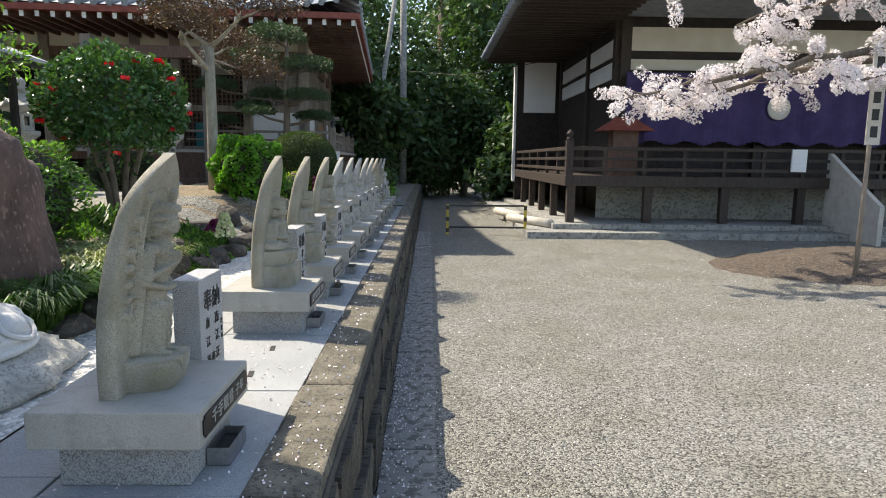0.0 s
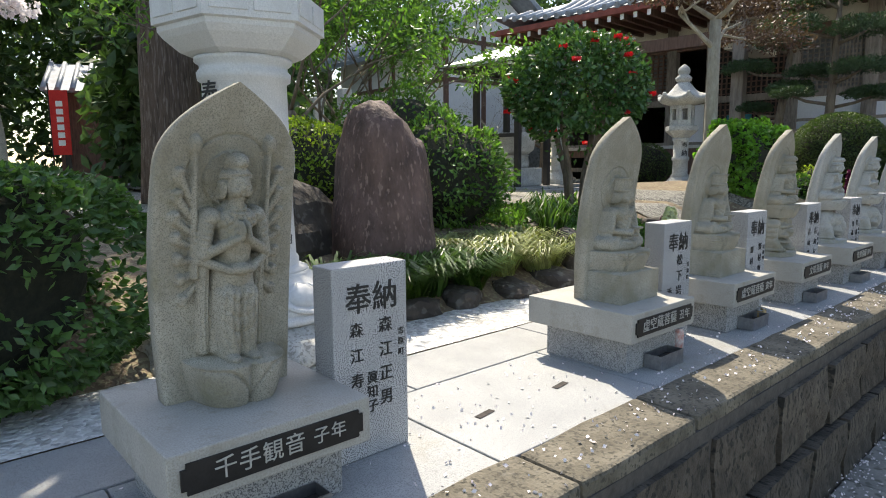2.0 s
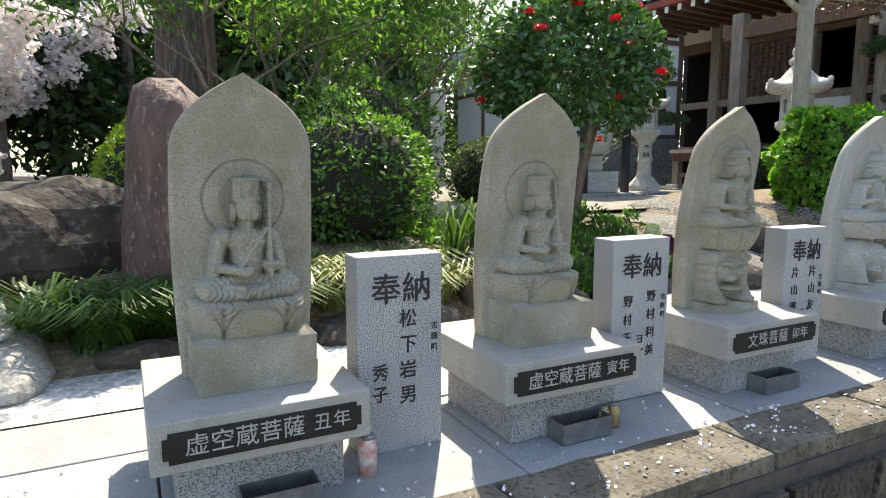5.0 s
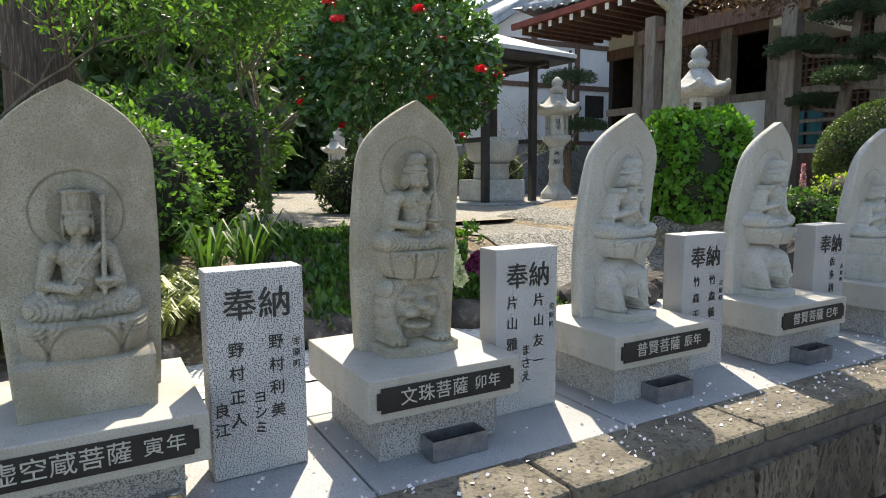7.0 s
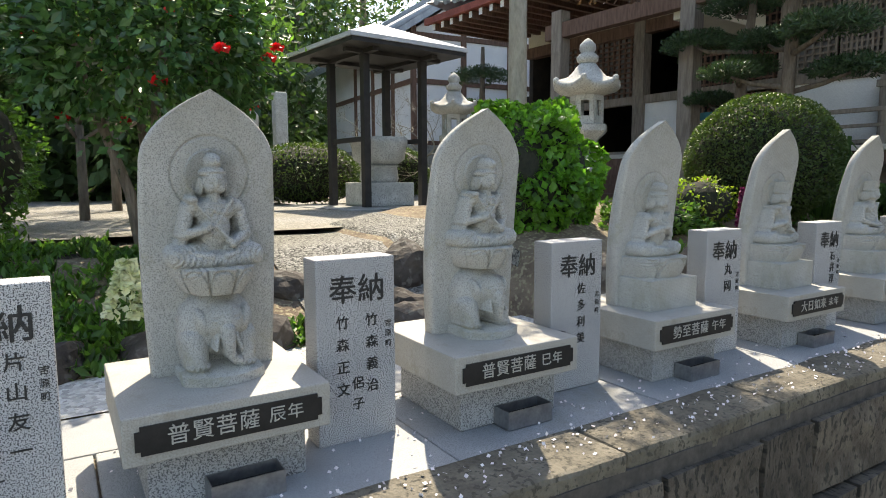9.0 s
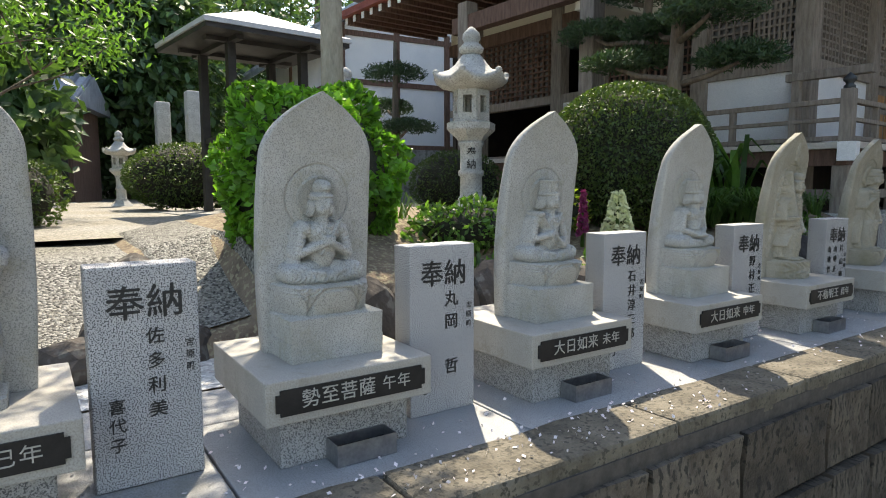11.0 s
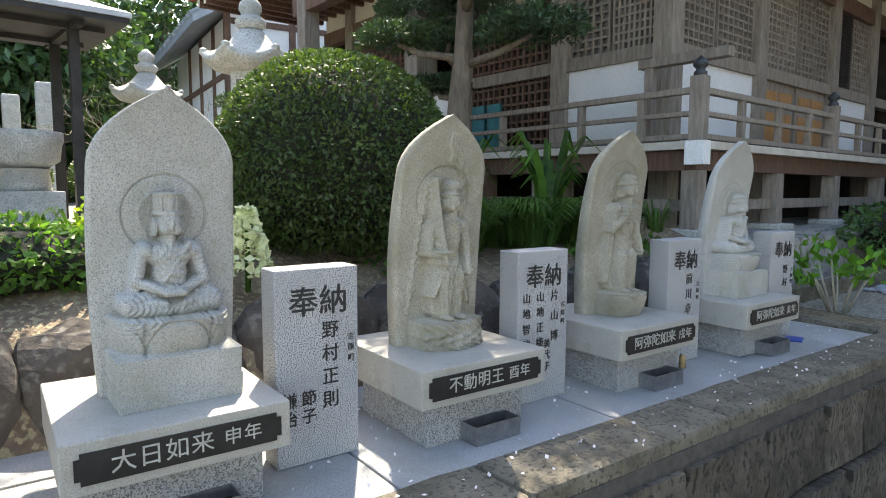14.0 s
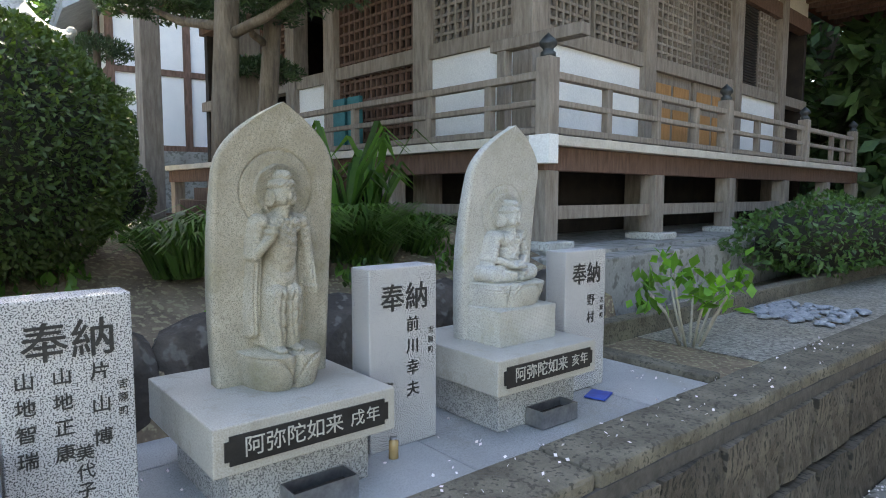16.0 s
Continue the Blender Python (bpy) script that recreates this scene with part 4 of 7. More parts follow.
# relief kind, plate writing, and the columns on the donor stone: (text, y offset, top, size, line)
ROW = [
    ("thousand", "千手観音", "子年", (("森江正男", 0.045, 0.36, 0.044, 1.55), ("森江寿陽", -0.05, 0.36, 0.04, 1.75), ("眞知子", -0.002, 0.22, 0.036, 1.1), ("裕美", -0.095, 0.19, 0.036, 1.3))),
    ("seated_sword", "虚空蔵菩薩", "丑年", (("松下岩男", 0.02, 0.36, 0.05, 1.4), ("秀子", -0.06, 0.22, 0.045, 1.3))),
    ("seated_sword", "虚空蔵菩薩", "寅年", (("野村利美", 0.045, 0.34, 0.038, 1.6), ("野村正人", -0.055, 0.33, 0.038, 1.6), ("ヨシミ", 0.0, 0.2, 0.034, 1.2), ("良江", -0.095, 0.18, 0.036, 1.4))),
    ("lion", "文珠菩薩", "卯年", (("片山友一", 0.045, 0.36, 0.042, 1.6), ("片山雅義", -0.06, 0.36, 0.042, 1.6), ("まさえ", -0.005, 0.2, 0.036, 1.2))),
    ("elephant", "普賢菩薩", "辰年", (("竹森義治", 0.045, 0.35, 0.038, 1.7), ("竹森正文", -0.045, 0.35, 0.038, 1.7), ("侶子", 0.0, 0.17, 0.036, 1.7))),
    ("elephant", "普賢菩薩", "巳年", (("佐多利美", 0.02, 0.36, 0.04, 1.5), ("喜代子", -0.07, 0.2, 0.036, 1.3))),
    ("seated_pray", "勢至菩薩", "午年", (("丸岡　哲", 0.03, 0.36, 0.05, 1.45), ("マサ子", -0.065, 0.18, 0.04, 1.2))),
    ("seated_crown", "大日如来", "未年", (("石井淳三郎", 0.04, 0.36, 0.046, 1.25), ("恭　子", -0.05, 0.19, 0.044, 1.3))),
    ("seated_lap", "大日如来", "申年", (("野村正則", 0.035, 0.36, 0.048, 1.35), ("節子", -0.03, 0.18, 0.042, 1.2), ("謙治", -0.085, 0.18, 0.042, 1.2))),
    ("fire", "不動明王", "酉年", (("片山博", 0.055, 0.37, 0.038, 1.9), ("山地正康", -0.015, 0.37, 0.036, 1.5), ("山地智瑞", -0.08, 0.37, 0.036, 1.5), ("美代子", 0.02, 0.2, 0.034, 1.2))),
    ("robe", "阿弥陀如来", "戌年", (("前川幸夫", 0.03, 0.36, 0.045, 1.45), ("広子", -0.06, 0.18, 0.04, 1.3))),
    ("seated_plain", "阿弥陀如来", "亥年", (("野村　忠", 0.03, 0.34, 0.045, 1.5),)),
]
LOOKS = {
    "thousand": "weathered beige granite stele of a many-armed standing deity",
    "seated_sword": "weathered granite stele of a seated crowned deity with a sword",
    "lion": "weathered granite stele of a deity seated upon a lion",
    "elephant": "pale granite stele of a deity seated upon an elephant",
    "seated_pray": "pale granite stele of a seated praying deity",
    "seated_crown": "pale granite stele of a seated deity in a tall crown",
    "seated_lap": "pale granite stele of a seated crowned deity, palms in lap",
    "fire": "mossy granite stele of a standing deity with sword amid flames",
    "robe": "beige granite stele of a standing robed deity on a lotus",
    "seated_plain": "pale granite stele of a seated deity with curled hair",
}
SET_ASIDE = {4: 0.008, 7: 0.016, 8: 0.018, 10: 0.022, 11: 0.012}   # steles do not stand quite centred
carved = {}
for i, (kind, deity, year, columns) in enumerate(ROW):
    right = 4.05 + PITCH * (i - 1) if i else 2.395
    mid = right - (0.505 if i else 0.48)
    ped = thing("pedestal", (-0.64, mid, FLOOR), "two-tier granite pedestal with a black lettered nameplate", "pedestal", "statue pedestals")
    part("lower_block", LOWER, M_GRANITE, ped, "rough speckled granite block")
    part("top_slab", SLAB, M_SLAB, ped, "smooth pale granite slab")
    pl = part("nameplate", PLATE, M_BLACK, ped, "polished black nameplate")
    pl.location = (0.0, 0.0, 0.19)
    n = len(deity)
    step = 0.052 if n < 5 else 0.05
    for j, ch in enumerate(deity):
        writing("letter", glyph(ch, 0.05), M_GOLD, pl, 0.0062, -0.045 + (j - (n - 1) / 2) * step, 0.0)
    for j, ch in enumerate(year):
        writing("letter", glyph(ch, 0.042), M_GOLD, pl, 0.0062, (n / 2) * step + j * 0.045 - 0.005, 0.0)
    if kind not in carved:
        carved[kind] = carve(kind)
        carved[kind].materials.append(M_STATUE2 if kind in ("elephant", "seated_pray", "seated_crown", "seated_lap", "seated_plain") else M_STATUE)
    st = new("statue", carved[kind])
    st.matrix_world = pose(-0.855, mid + 0.008 + SET_ASIDE.get(i, 0.0), FLOOR + 0.2458)
    tagged(st, LOOKS[kind], "statue", "carved steles in a row")
    tr = thing("offering_tray", (-0.65, mid + 0.022, FLOOR + 0.002), "small stainless steel offering tray standing before a pedestal", "offering tray", "offering trays")
    part("tray", TRAY, M_STEEL, tr)
    part("ash_bed", ASH, M_ASH, tr, "dark soot in the tray")
    ds = thing("donor_stone", (-0.80, right - 0.121, FLOOR), "upright speckled granite stone with black brushed donor lettering", "donor stone", "donor stones")
    part("stone", STONE, M_PLAQUE, ds)
    for ch, dy in (("奉", -0.042), ("納", 0.046)):
        writing("letter", glyph(ch, 0.086, 0.011), M_INK, ds, 0.0014, dy, 0.44, "black engraved character")
    for text, dy, top, size, line in columns:
        for j, ch in enumerate(text):
            if ch != "　":
                writing("letter", glyph(ch, size * 1.06, 0.009), M_INK, ds, 0.0012, dy, top - j * size * line)
    for j, ch in enumerate("吉原町"):
        writing("letter", glyph(ch, 0.022, 0.0), M_INK, ds, 0.001, 0.098, 0.335 - j * 0.03)
# ---- garden: stones and lanterns ----
GR = np.random.default_rng(11)


def rock(name, at, size, seed, material, label, group="", rz=0.0, sub=3, amp=0.25):
    bm = rough_rock(seed, size, sub, amp)
    low = min(v.co.z for v in bm.verts)
    for v in bm.verts:
        v.co.z = max(v.co.z, low * 0.45)
    ob = part(name, bm, material)
    ob.matrix_world = pose(at[0], at[1], at[2] - low * 0.45 - 0.02, 0, 0, rz)
    return tagged(ob, label, "rock", group)


big = rough_rock(5, (1, 1, 1), 4, 0.16)
for v in big.verts:
    t = min(max((v.co.z + 1) / 2, 0), 1)
    c = math.hypot(v.co.x, v.co.y)
    f = (1 - (1 - min(c, 1)) ** 2.2) / max(c, 0.05)
    lo, hi = -0.35 + 0.1 * t, 0.44 - 0.24 * t ** 0.8
    v.co.x *= f * (0.42 - 0.18 * t)
    v.co.y = (lo + hi) / 2 + v.co.y * f * (hi - lo) / 2
    v.co.z = v.co.z * 0.68 - 0.2 * max(0.0, v.co.y) * t
    v.co += 0.06 * noise.noise_vector(Vector((v.co.x * 6, v.co.y * 7, v.co.z * 2.0)))
    v.co += 0.012 * noise.noise_vector(Vector((v.co.x * 24, v.co.y * 24, v.co.z * 6)))
rock_ob = part("standing_rock", big, M_REDROCK)
rock_ob.matrix_world = pose(-2.5, 3.57, 1.07)
tagged(rock_ob, "tall red-brown standing rock among sedges", "rock")
for k, (x, y, sx, sy, sz) in enumerate(((-1.72, 3.35, 0.14, 0.22, 0.1), (-1.74, 3.75, 0.14, 0.2, 0.12), (-1.72, 4.15, 0.15, 0.22, 0.11), (-1.76, 4.55, 0.18, 0.2, 0.13),
                                        (-1.85, 4.98, 0.2, 0.2, 0.3), (-1.7, 5.35, 0.16, 0.2, 0.14), (-1.72, 5.72, 0.15, 0.19, 0.13), (-1.72, 6.1, 0.17, 0.22, 0.13),
                                        (-1.7, 6.5, 0.15, 0.2, 0.15), (-1.72, 6.88, 0.15, 0.2, 0.14), (-1.62, 7.25, 0.15, 0.2, 0.15), (-1.72, 7.6, 0.2, 0.2, 0.15), (-2.35, 6.75, 0.15, 0.22, 0.13),
                                        (-2.6, 5.3, 0.3, 0.3, 0.17), (-2.75, 2.98, 0.42, 0.5, 0.5), (-3.1, 5.7, 0.3, 0.24, 0.22), (-2.3, 7.5, 0.16, 0.16, 0.2), (-2.0, 7.35, 0.12, 0.14, 0.16))):
    x -= 0.26 if x > -1.9 else 0.1
    sx, sy, sz = sx * 0.85, sy * 0.9, sz * 0.8
    rock("garden_rock", (x, y, 0.655 if x > -2.12 else 0.82), (sx, sy, sz), 10 + k, M_ROCK, "dark rounded edging rock along the planted bed", "edging rocks", k * 40)
y = 8.0
k = 0
while y < 13.0:
    w = GR.uniform(0.32, 0.55)
    rock("bed_wall_rock", (-1.46, y + w / 2, 0.62), (0.16, w * 0.56, 0.29), 40 + k, M_ROCK, "dark squared rock of the low bed wall", "bed wall rocks", 0, 3, 0.14)
    y += w * 0.97
    k += 1

# the tall white lantern on its rough base
LX, LY = -2.05, 2.523
base = rough_rock(71, (0.46, 0.52, 0.13), 4, 0.2)
for v in base.verts:
    v.co.z = min(max(v.co.z, -0.1), 0.1 + 0.01 * noise.noise(v.co * 4))
    v.co += 0.018 * noise.noise_vector(v.co * 11) * Vector((1, 1, 0.25 if v.co.z > 0.07 else 1)).length / 1.7
base_ob = part("lantern_base_stone", base, M_PALEROCK)
base_ob.matrix_world = pose(LX, LY, 0.715)
tagged(base_ob, "pale rough-hewn base stone under the white lantern", "base stone")
tall = thing("white_lantern", (LX, LY, 0.812), "tall white stone lantern with a round lettered shaft", "stone lantern")
prof = [(0.375, 0.0), (0.385, 0.015), (0.375, 0.03), (0.355, 0.04), (0.365, 0.055), (0.35, 0.07), (0.31, 0.115), (0.27, 0.16), (0.24, 0.18), (0.24, 0.19)]
part("foot", lathe(prof, 48), M_LANTERNW, tall)
petal = bmesh.new()
bmesh.ops.create_icosphere(petal, subdivisions=2, radius=1.0)
pm = bpy.data.meshes.new("petal")
for f in petal.faces:
    f.smooth = True
petal.to_mesh(pm)
petal.free()
for k in range(8):
    o = part("petal", pm, M_LANTERNW, tall)
    rim = bmesh.new()
    ring = [Vector((0.085 * math.cos(q), 0.116 * math.sin(q) * (1 if math.cos(q) > -0.3 else 0.8), 0.006)) for q in (2 * math.pi * i / 20 for i in range(21))]
    tube(rim, ring, [0.011] * 21, 6)
    edge = part("petal_rim", rim, M_LANTERNW, tall)
    a = 2 * math.pi * (k + 0.3) / 8
    o.matrix_local = Matrix.Translation((0.298 * math.cos(a), 0.298 * math.sin(a), 0.1)) @ Matrix.Rotation(a, 4, "Z") @ Matrix.Rotation(radians(40), 4, "Y") @ Matrix.Diagonal((0.07, 0.088, 0.05, 1))
    edge.matrix_local = Matrix.Translation((0.306 * math.cos(a), 0.306 * math.sin(a), 0.1)) @ Matrix.Rotation(a, 4, "Z") @ Matrix.Rotation(radians(40), 4, "Y")
prof = [(0.235, 0.186), (0.235, 0.2), (0.2, 0.215), (0.197, 0.22), (0.197, 0.245), (0.186, 0.26), (0.178, 0.6), (0.184, 0.605), (0.196, 0.62), (0.196, 0.65), (0.184, 0.66), (0.184, 0.675),
        (0.196, 0.69), (0.196, 0.72), (0.184, 0.735), (0.176, 0.745), (0.174, 0.99), (0.19, 1.0), (0.193, 1.03), (0.18, 1.045), (0.18, 1.06), (0.2, 1.075), (0.2, 1.09)]
part("shaft", lathe(prof, 40), M_LANTERNW, tall)
bm = lathe([(0.205, 1.088), (0.25, 1.105), (0.31, 1.155), (0.33, 1.18), (0.33, 1.2), (0.35, 1.205), (0.35, 1.325), (0.31, 1.328), (0.3, 1.332), (0.2, 1.335)], 6, False)
bmesh.ops.rotate(bm, matrix=Matrix.Rotation(radians(12), 3, "Z"), verts=bm.verts)
part("platform", bm, M_LANTERNW, tall)
bm = boxes((-0.002, 0.006, -0.14, 0.14, -0.03, 0.03, 0.003))
me = bpy.data.meshes.new("relief_panel")
bm.to_mesh(me)
bm.free()
for k in range(6):
    for s in (-0.085, 0.085):
        o = part("relief_panel", me, M_LANTERNW, tall)
        a = radians(12 + 30 + k * 60)
        o.matrix_local = Matrix.Rotation(a, 4, "Z") @ Matrix.Translation((0.303, s * 0.95, 1.265)) @ Matrix.Diagonal((1, 0.5, 1.2, 1))
bm = lathe([(0.2, 1.333), (0.23, 1.345), (0.23, 1.6), (0.2, 1.61)], 6, False)
bmesh.ops.rotate(bm, matrix=Matrix.Rotation(radians(12), 3, "Z"), verts=bm.verts)
part("firebox", bm, M_LANTERNW, tall)
bm = lathe([(0.25, 1.608), (0.47, 1.64), (0.48, 1.68), (0.35, 1.75), (0.2, 1.86), (0.08, 1.93), (0.1, 1.97), (0.12, 2.03), (0.07, 2.1), (0.01, 2.16)], 6, False)
bmesh.ops.rotate(bm, matrix=Matrix.Rotation(radians(12), 3, "Z"), verts=bm.verts)
part("roof", bm, M_LANTERNW, tall)


def on_shaft(body, size, ang, z, line=1.1, r=0.19):
    for i, ch in enumerate(body):
        if ch == "　":
            continue
        me = text_mesh(ch, size, 0.001, 0.012)
        o = part("lettering", me, M_INK, tall)
        o.matrix_local = Matrix.Rotation(radians(ang), 4, "Z") @ Matrix.Translation((r, 0, z - i * size * line)) @ FACE_X


on_shaft("野村　明", 0.045, 28.3, 0.52, 1.42)
on_shaft("丸岡　哲", 0.045, 11.3, 0.52, 1.42)
on_shaft("竹森義治", 0.045, -5.7, 0.52, 1.42)
on_shaft("世話人　吉原町", 0.03, -22.5, 0.53, 1.28)
on_shaft("設計施工", 0.034, 53.8, 0.54, 1.5)
on_shaft("奉納", 0.11, -76, 0.93, 1.35, 0.178)


def stone_lantern(x, y, z, h, label, turn=0.0, writing_=""):
    t = thing("stone_lantern", (x, y, z), label, "stone lantern", "grey stone lanterns", rz=turn)
    k = h / 2.0
    P = lambda pr: [(r * k * 0.78, q * k) for r, q in pr]
    part("base", lathe(P([(0.36, 0), (0.36, 0.1), (0.34, 0.12), (0.26, 0.19), (0.2, 0.24), (0.19, 0.26)]), 6, False), M_LANTERN, t)
    part("shaft", lathe(P([(0.17, 0.258), (0.18, 0.27), (0.15, 0.3), (0.145, 0.5), (0.17, 0.515), (0.17, 0.56), (0.145, 0.575), (0.145, 0.8), (0.17, 0.83), (0.17, 0.86)]), 20), M_LANTERN, t)
    part("platform", lathe(P([(0.17, 0.858), (0.22, 0.9), (0.31, 0.96), (0.33, 0.98), (0.33, 1.04), (0.28, 1.055), (0.22, 1.06)]), 6, False), M_LANTERN, t)
    bm = bmesh.new()
    r = 0.165 * k
    for a in range(6):
        m = Matrix.Rotation(radians(60 * a), 4, "Z")
        box(bm, r * 0.8, r, -0.09 * k, -0.045 * k, 1.058 * k, 1.4 * k, 0, m)
        box(bm, r * 0.8, r, 0.045 * k, 0.09 * k, 1.058 * k, 1.4 * k, 0, m)
        box(bm, r * 0.8, r, -0.045 * k, 0.045 * k, 1.058 * k, 1.14 * k, 0, m)
        box(bm, r * 0.8, r, -0.045 * k, 0.045 * k, 1.31 * k, 1.4 * k, 0, m)
    part("firebox", bm, M_LANTERN, t)
    bm = lathe(P([(0.24, 1.37), (0.42, 1.4), (0.5, 1.44), (0.5, 1.475), (0.4, 1.5), (0.3, 1.555), (0.22, 1.62), (0.15, 1.69), (0.12, 1.72)]), 36, True)
    for v in bm.verts:
        rr = math.hypot(v.co.x, v.co.y)
        w = math.cos(3 * math.atan2(v.co.y, v.co.x)) ** 2
        f = min(max((rr / k - 0.2) / 0.19, 0), 1)
        v.co.x *= 1 - 0.1 * f * (1 - w)
        v.co.y *= 1 - 0.1 * f * (1 - w)
        v.co.z += 0.07 * k * f * w ** 3
    part("roof", bm, M_LANTERN, t)
    for a in range(6):
        bm = bmesh.new()
        bmesh.ops.create_icosphere(bm, subdivisions=2, radius=0.036 * k)
        o = part("curled_corner", bm, M_LANTERN, t)
        o.location = Matrix.Rotation(radians(60 * a), 4, "Z") @ Vector((0.37 * k, 0, 1.53 * k))
    part("finial", lathe(P([(0.1, 1.718), (0.15, 1.75), (0.16, 1.79), (0.11, 1.83), (0.09, 1.84), (0.12, 1.88), (0.11, 1.93), (0.05, 1.98), (0.01, 2.0)]), 16), M_LANTERN, t)
    for i, ch in enumerate(writing_):
        o = part("lettering", text_mesh(ch, 0.1 * k, 0.001, 0.012), M_INK, t)
        o.matrix_local = Matrix.Rotation(radians(-35 - turn), 4, "Z") @ Matrix.Translation((0.119 * k, 0, (0.74 - i * 0.12) * k)) @ FACE_X
    return t


stone_lantern(-4.5, 11.01, 0.96, 2.03, "grey hexagonal stone lantern with a lettered round shaft", 10, "奉納")
stone_lantern(-6.7, 10.63, 1.06, 1.83, "smaller grey stone lantern near the pavilion", 25, "奉納")
stone_lantern(-10.3, 8.4, 1.0, 1.25, "weathered grey stone lantern beside clipped bushes", 5)
stone_lantern(-13.5, 1.2, 0.75, 1.2, "weathered grey stone lantern beside clipped bushes", 5)

# water pavilion
kio = thing("water_pavilion", (-6.75, 9.45, 1.02), "black-posted water pavilion with a pale metal pyramid roof", "pavilion", rz=6)
part("deck", boxes((-0.95, 0.95, -0.95, 0.95, 0.0, 0.05, 0.01)), M_CONCRETE, kio, "grey concrete deck")
for sx in (-0.43, 0.43):
    for sy in (-0.43, 0.43):
        part("post", boxes((sx - 0.045, sx + 0.045, sy - 0.045, sy + 0.045, 0.048, 1.98, 0.004)), M_BLACKWOOD, kio)
for s in (-0.43, 0.43):
    part("beam", boxes((-0.7, 0.7, s - 0.04, s + 0.04, 1.9, 2.0)), M_BLACKWOOD, kio)
    part("beam", boxes((s - 0.04, s + 0.04, -0.7, 0.7, 1.903, 2.003)), M_BLACKWOOD, kio)
    part("rail", boxes((-0.43, 0.43, s - 0.02, s + 0.02, 0.86, 0.92)), M_BLACKWOOD, kio)
M_ROOFMETAL = mat("pale_sheet_metal", (0.5, 0.52, 0.54), (0.62, 0.63, 0.64), 4, 0.4, 0.05, 60)
bm = bmesh.new()
e = 0.85
vs = [bm.verts.new(p) for p in ((-e, -e, 2.0), (e, -e, 2.0), (e, e, 2.0), (-e, e, 2.0), (-e, -e, 2.05), (e, -e, 2.05), (e, e, 2.05), (-e, e, 2.05), (0, 0, 2.4))]
for f in ((3, 2, 1, 0), (0, 1, 5, 4), (1, 2, 6, 5), (2, 3, 7, 6), (3, 0, 4, 7), (4, 5, 8), (5, 6, 8), (6, 7, 8), (7, 4, 8)):
    bm.faces.new([vs[i] for i in f])
part("roof", bm, M_ROOFMETAL, kio, "pale metal pyramid roof")
part("eave_board", boxes((-0.83, 0.83, -0.83, 0.83, 1.95, 1.998)), M_BLACKWOOD, kio)
bas = thing("water_basin", (-6.7, 9.45, 1.072), "carved grey stone water basin on stacked plinths", "water basin")
part("plinth", boxes((-0.34, 0.34, -0.34, 0.34, 0, 0.3, 0.01)), M_LANTERN, bas)
part("waist", lathe([(0.24, 0.299), (0.26, 0.35), (0.24, 0.5), (0.28, 0.52)], 20), M_LANTERN, bas)
part("bowl", lathe([(0.22, 0.519), (0.34, 0.6), (0.36, 0.75), (0.38, 0.8), (0.38, 0.88), (0.32, 0.885), (0.3, 0.8), (0.1, 0.78)], 20), M_LANTERN, bas)
dk = part("stone_edge", boxes((-5.6, -4.2, 7.6, 10.2, 0.7, 1.055, 0.01)), M_CONCRETE)
tagged(dk, "low concrete terrace edge before the pavilion", "terrace edge", kind="structure")
fg = part("grey_gravel_bed", plane_grid("grey_gravel_bed", -3.88, -1.95, 6.8, 8.0, 40, 40, lambda x, y: bed_height(x, y) + 0.012), M_YARD)
tagged(fg, "grey gravel bed below the terrace edge", "gravel bed", kind="structure")

# ---- garden: plants ----


# near-black for solid bush cores: the shade among the leaves, put into colour
M_BUSHCORE = mat("dark_bush_core", (0.012, 0.014, 0.008), (0.025, 0.026, 0.014), 30, 0.95, 0.5)


def bush(name, x, y, z0, rx, ry, h, leaf, size, n, label, category="bush", lump=0.05, boxy=1.0, stem=M_BARK, group="", ratio=0.5):
    t = thing(name, (x, y, z0), label, category, group)
    c = (0, 0, h * 0.52)
    r = (rx, ry, h * 0.5)
    # solid dark core stops see-through and stands in for the shaded inside
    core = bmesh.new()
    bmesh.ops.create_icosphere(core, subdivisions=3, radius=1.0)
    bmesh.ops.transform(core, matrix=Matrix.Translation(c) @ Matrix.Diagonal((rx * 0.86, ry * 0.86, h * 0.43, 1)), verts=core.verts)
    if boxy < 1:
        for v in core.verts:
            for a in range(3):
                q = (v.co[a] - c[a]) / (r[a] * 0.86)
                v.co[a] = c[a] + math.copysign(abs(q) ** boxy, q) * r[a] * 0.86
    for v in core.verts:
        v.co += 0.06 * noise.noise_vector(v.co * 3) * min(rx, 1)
    part("inner_mass", core, M_BUSHCORE, t, "dark solid core painted as inner shade")
    pts, d = shell(n, c, r, GR, 0.1, lump, -0.9)
    if boxy < 1:
        q = (pts - np.array(c)) / np.array(r)
        pts = np.array(c) + np.sign(q) * np.abs(q) ** boxy * np.array(r)
    part("foliage", leaf_mesh("foliage", pts, d, size, ratio, 0.05, GR), leaf, t)
    return t


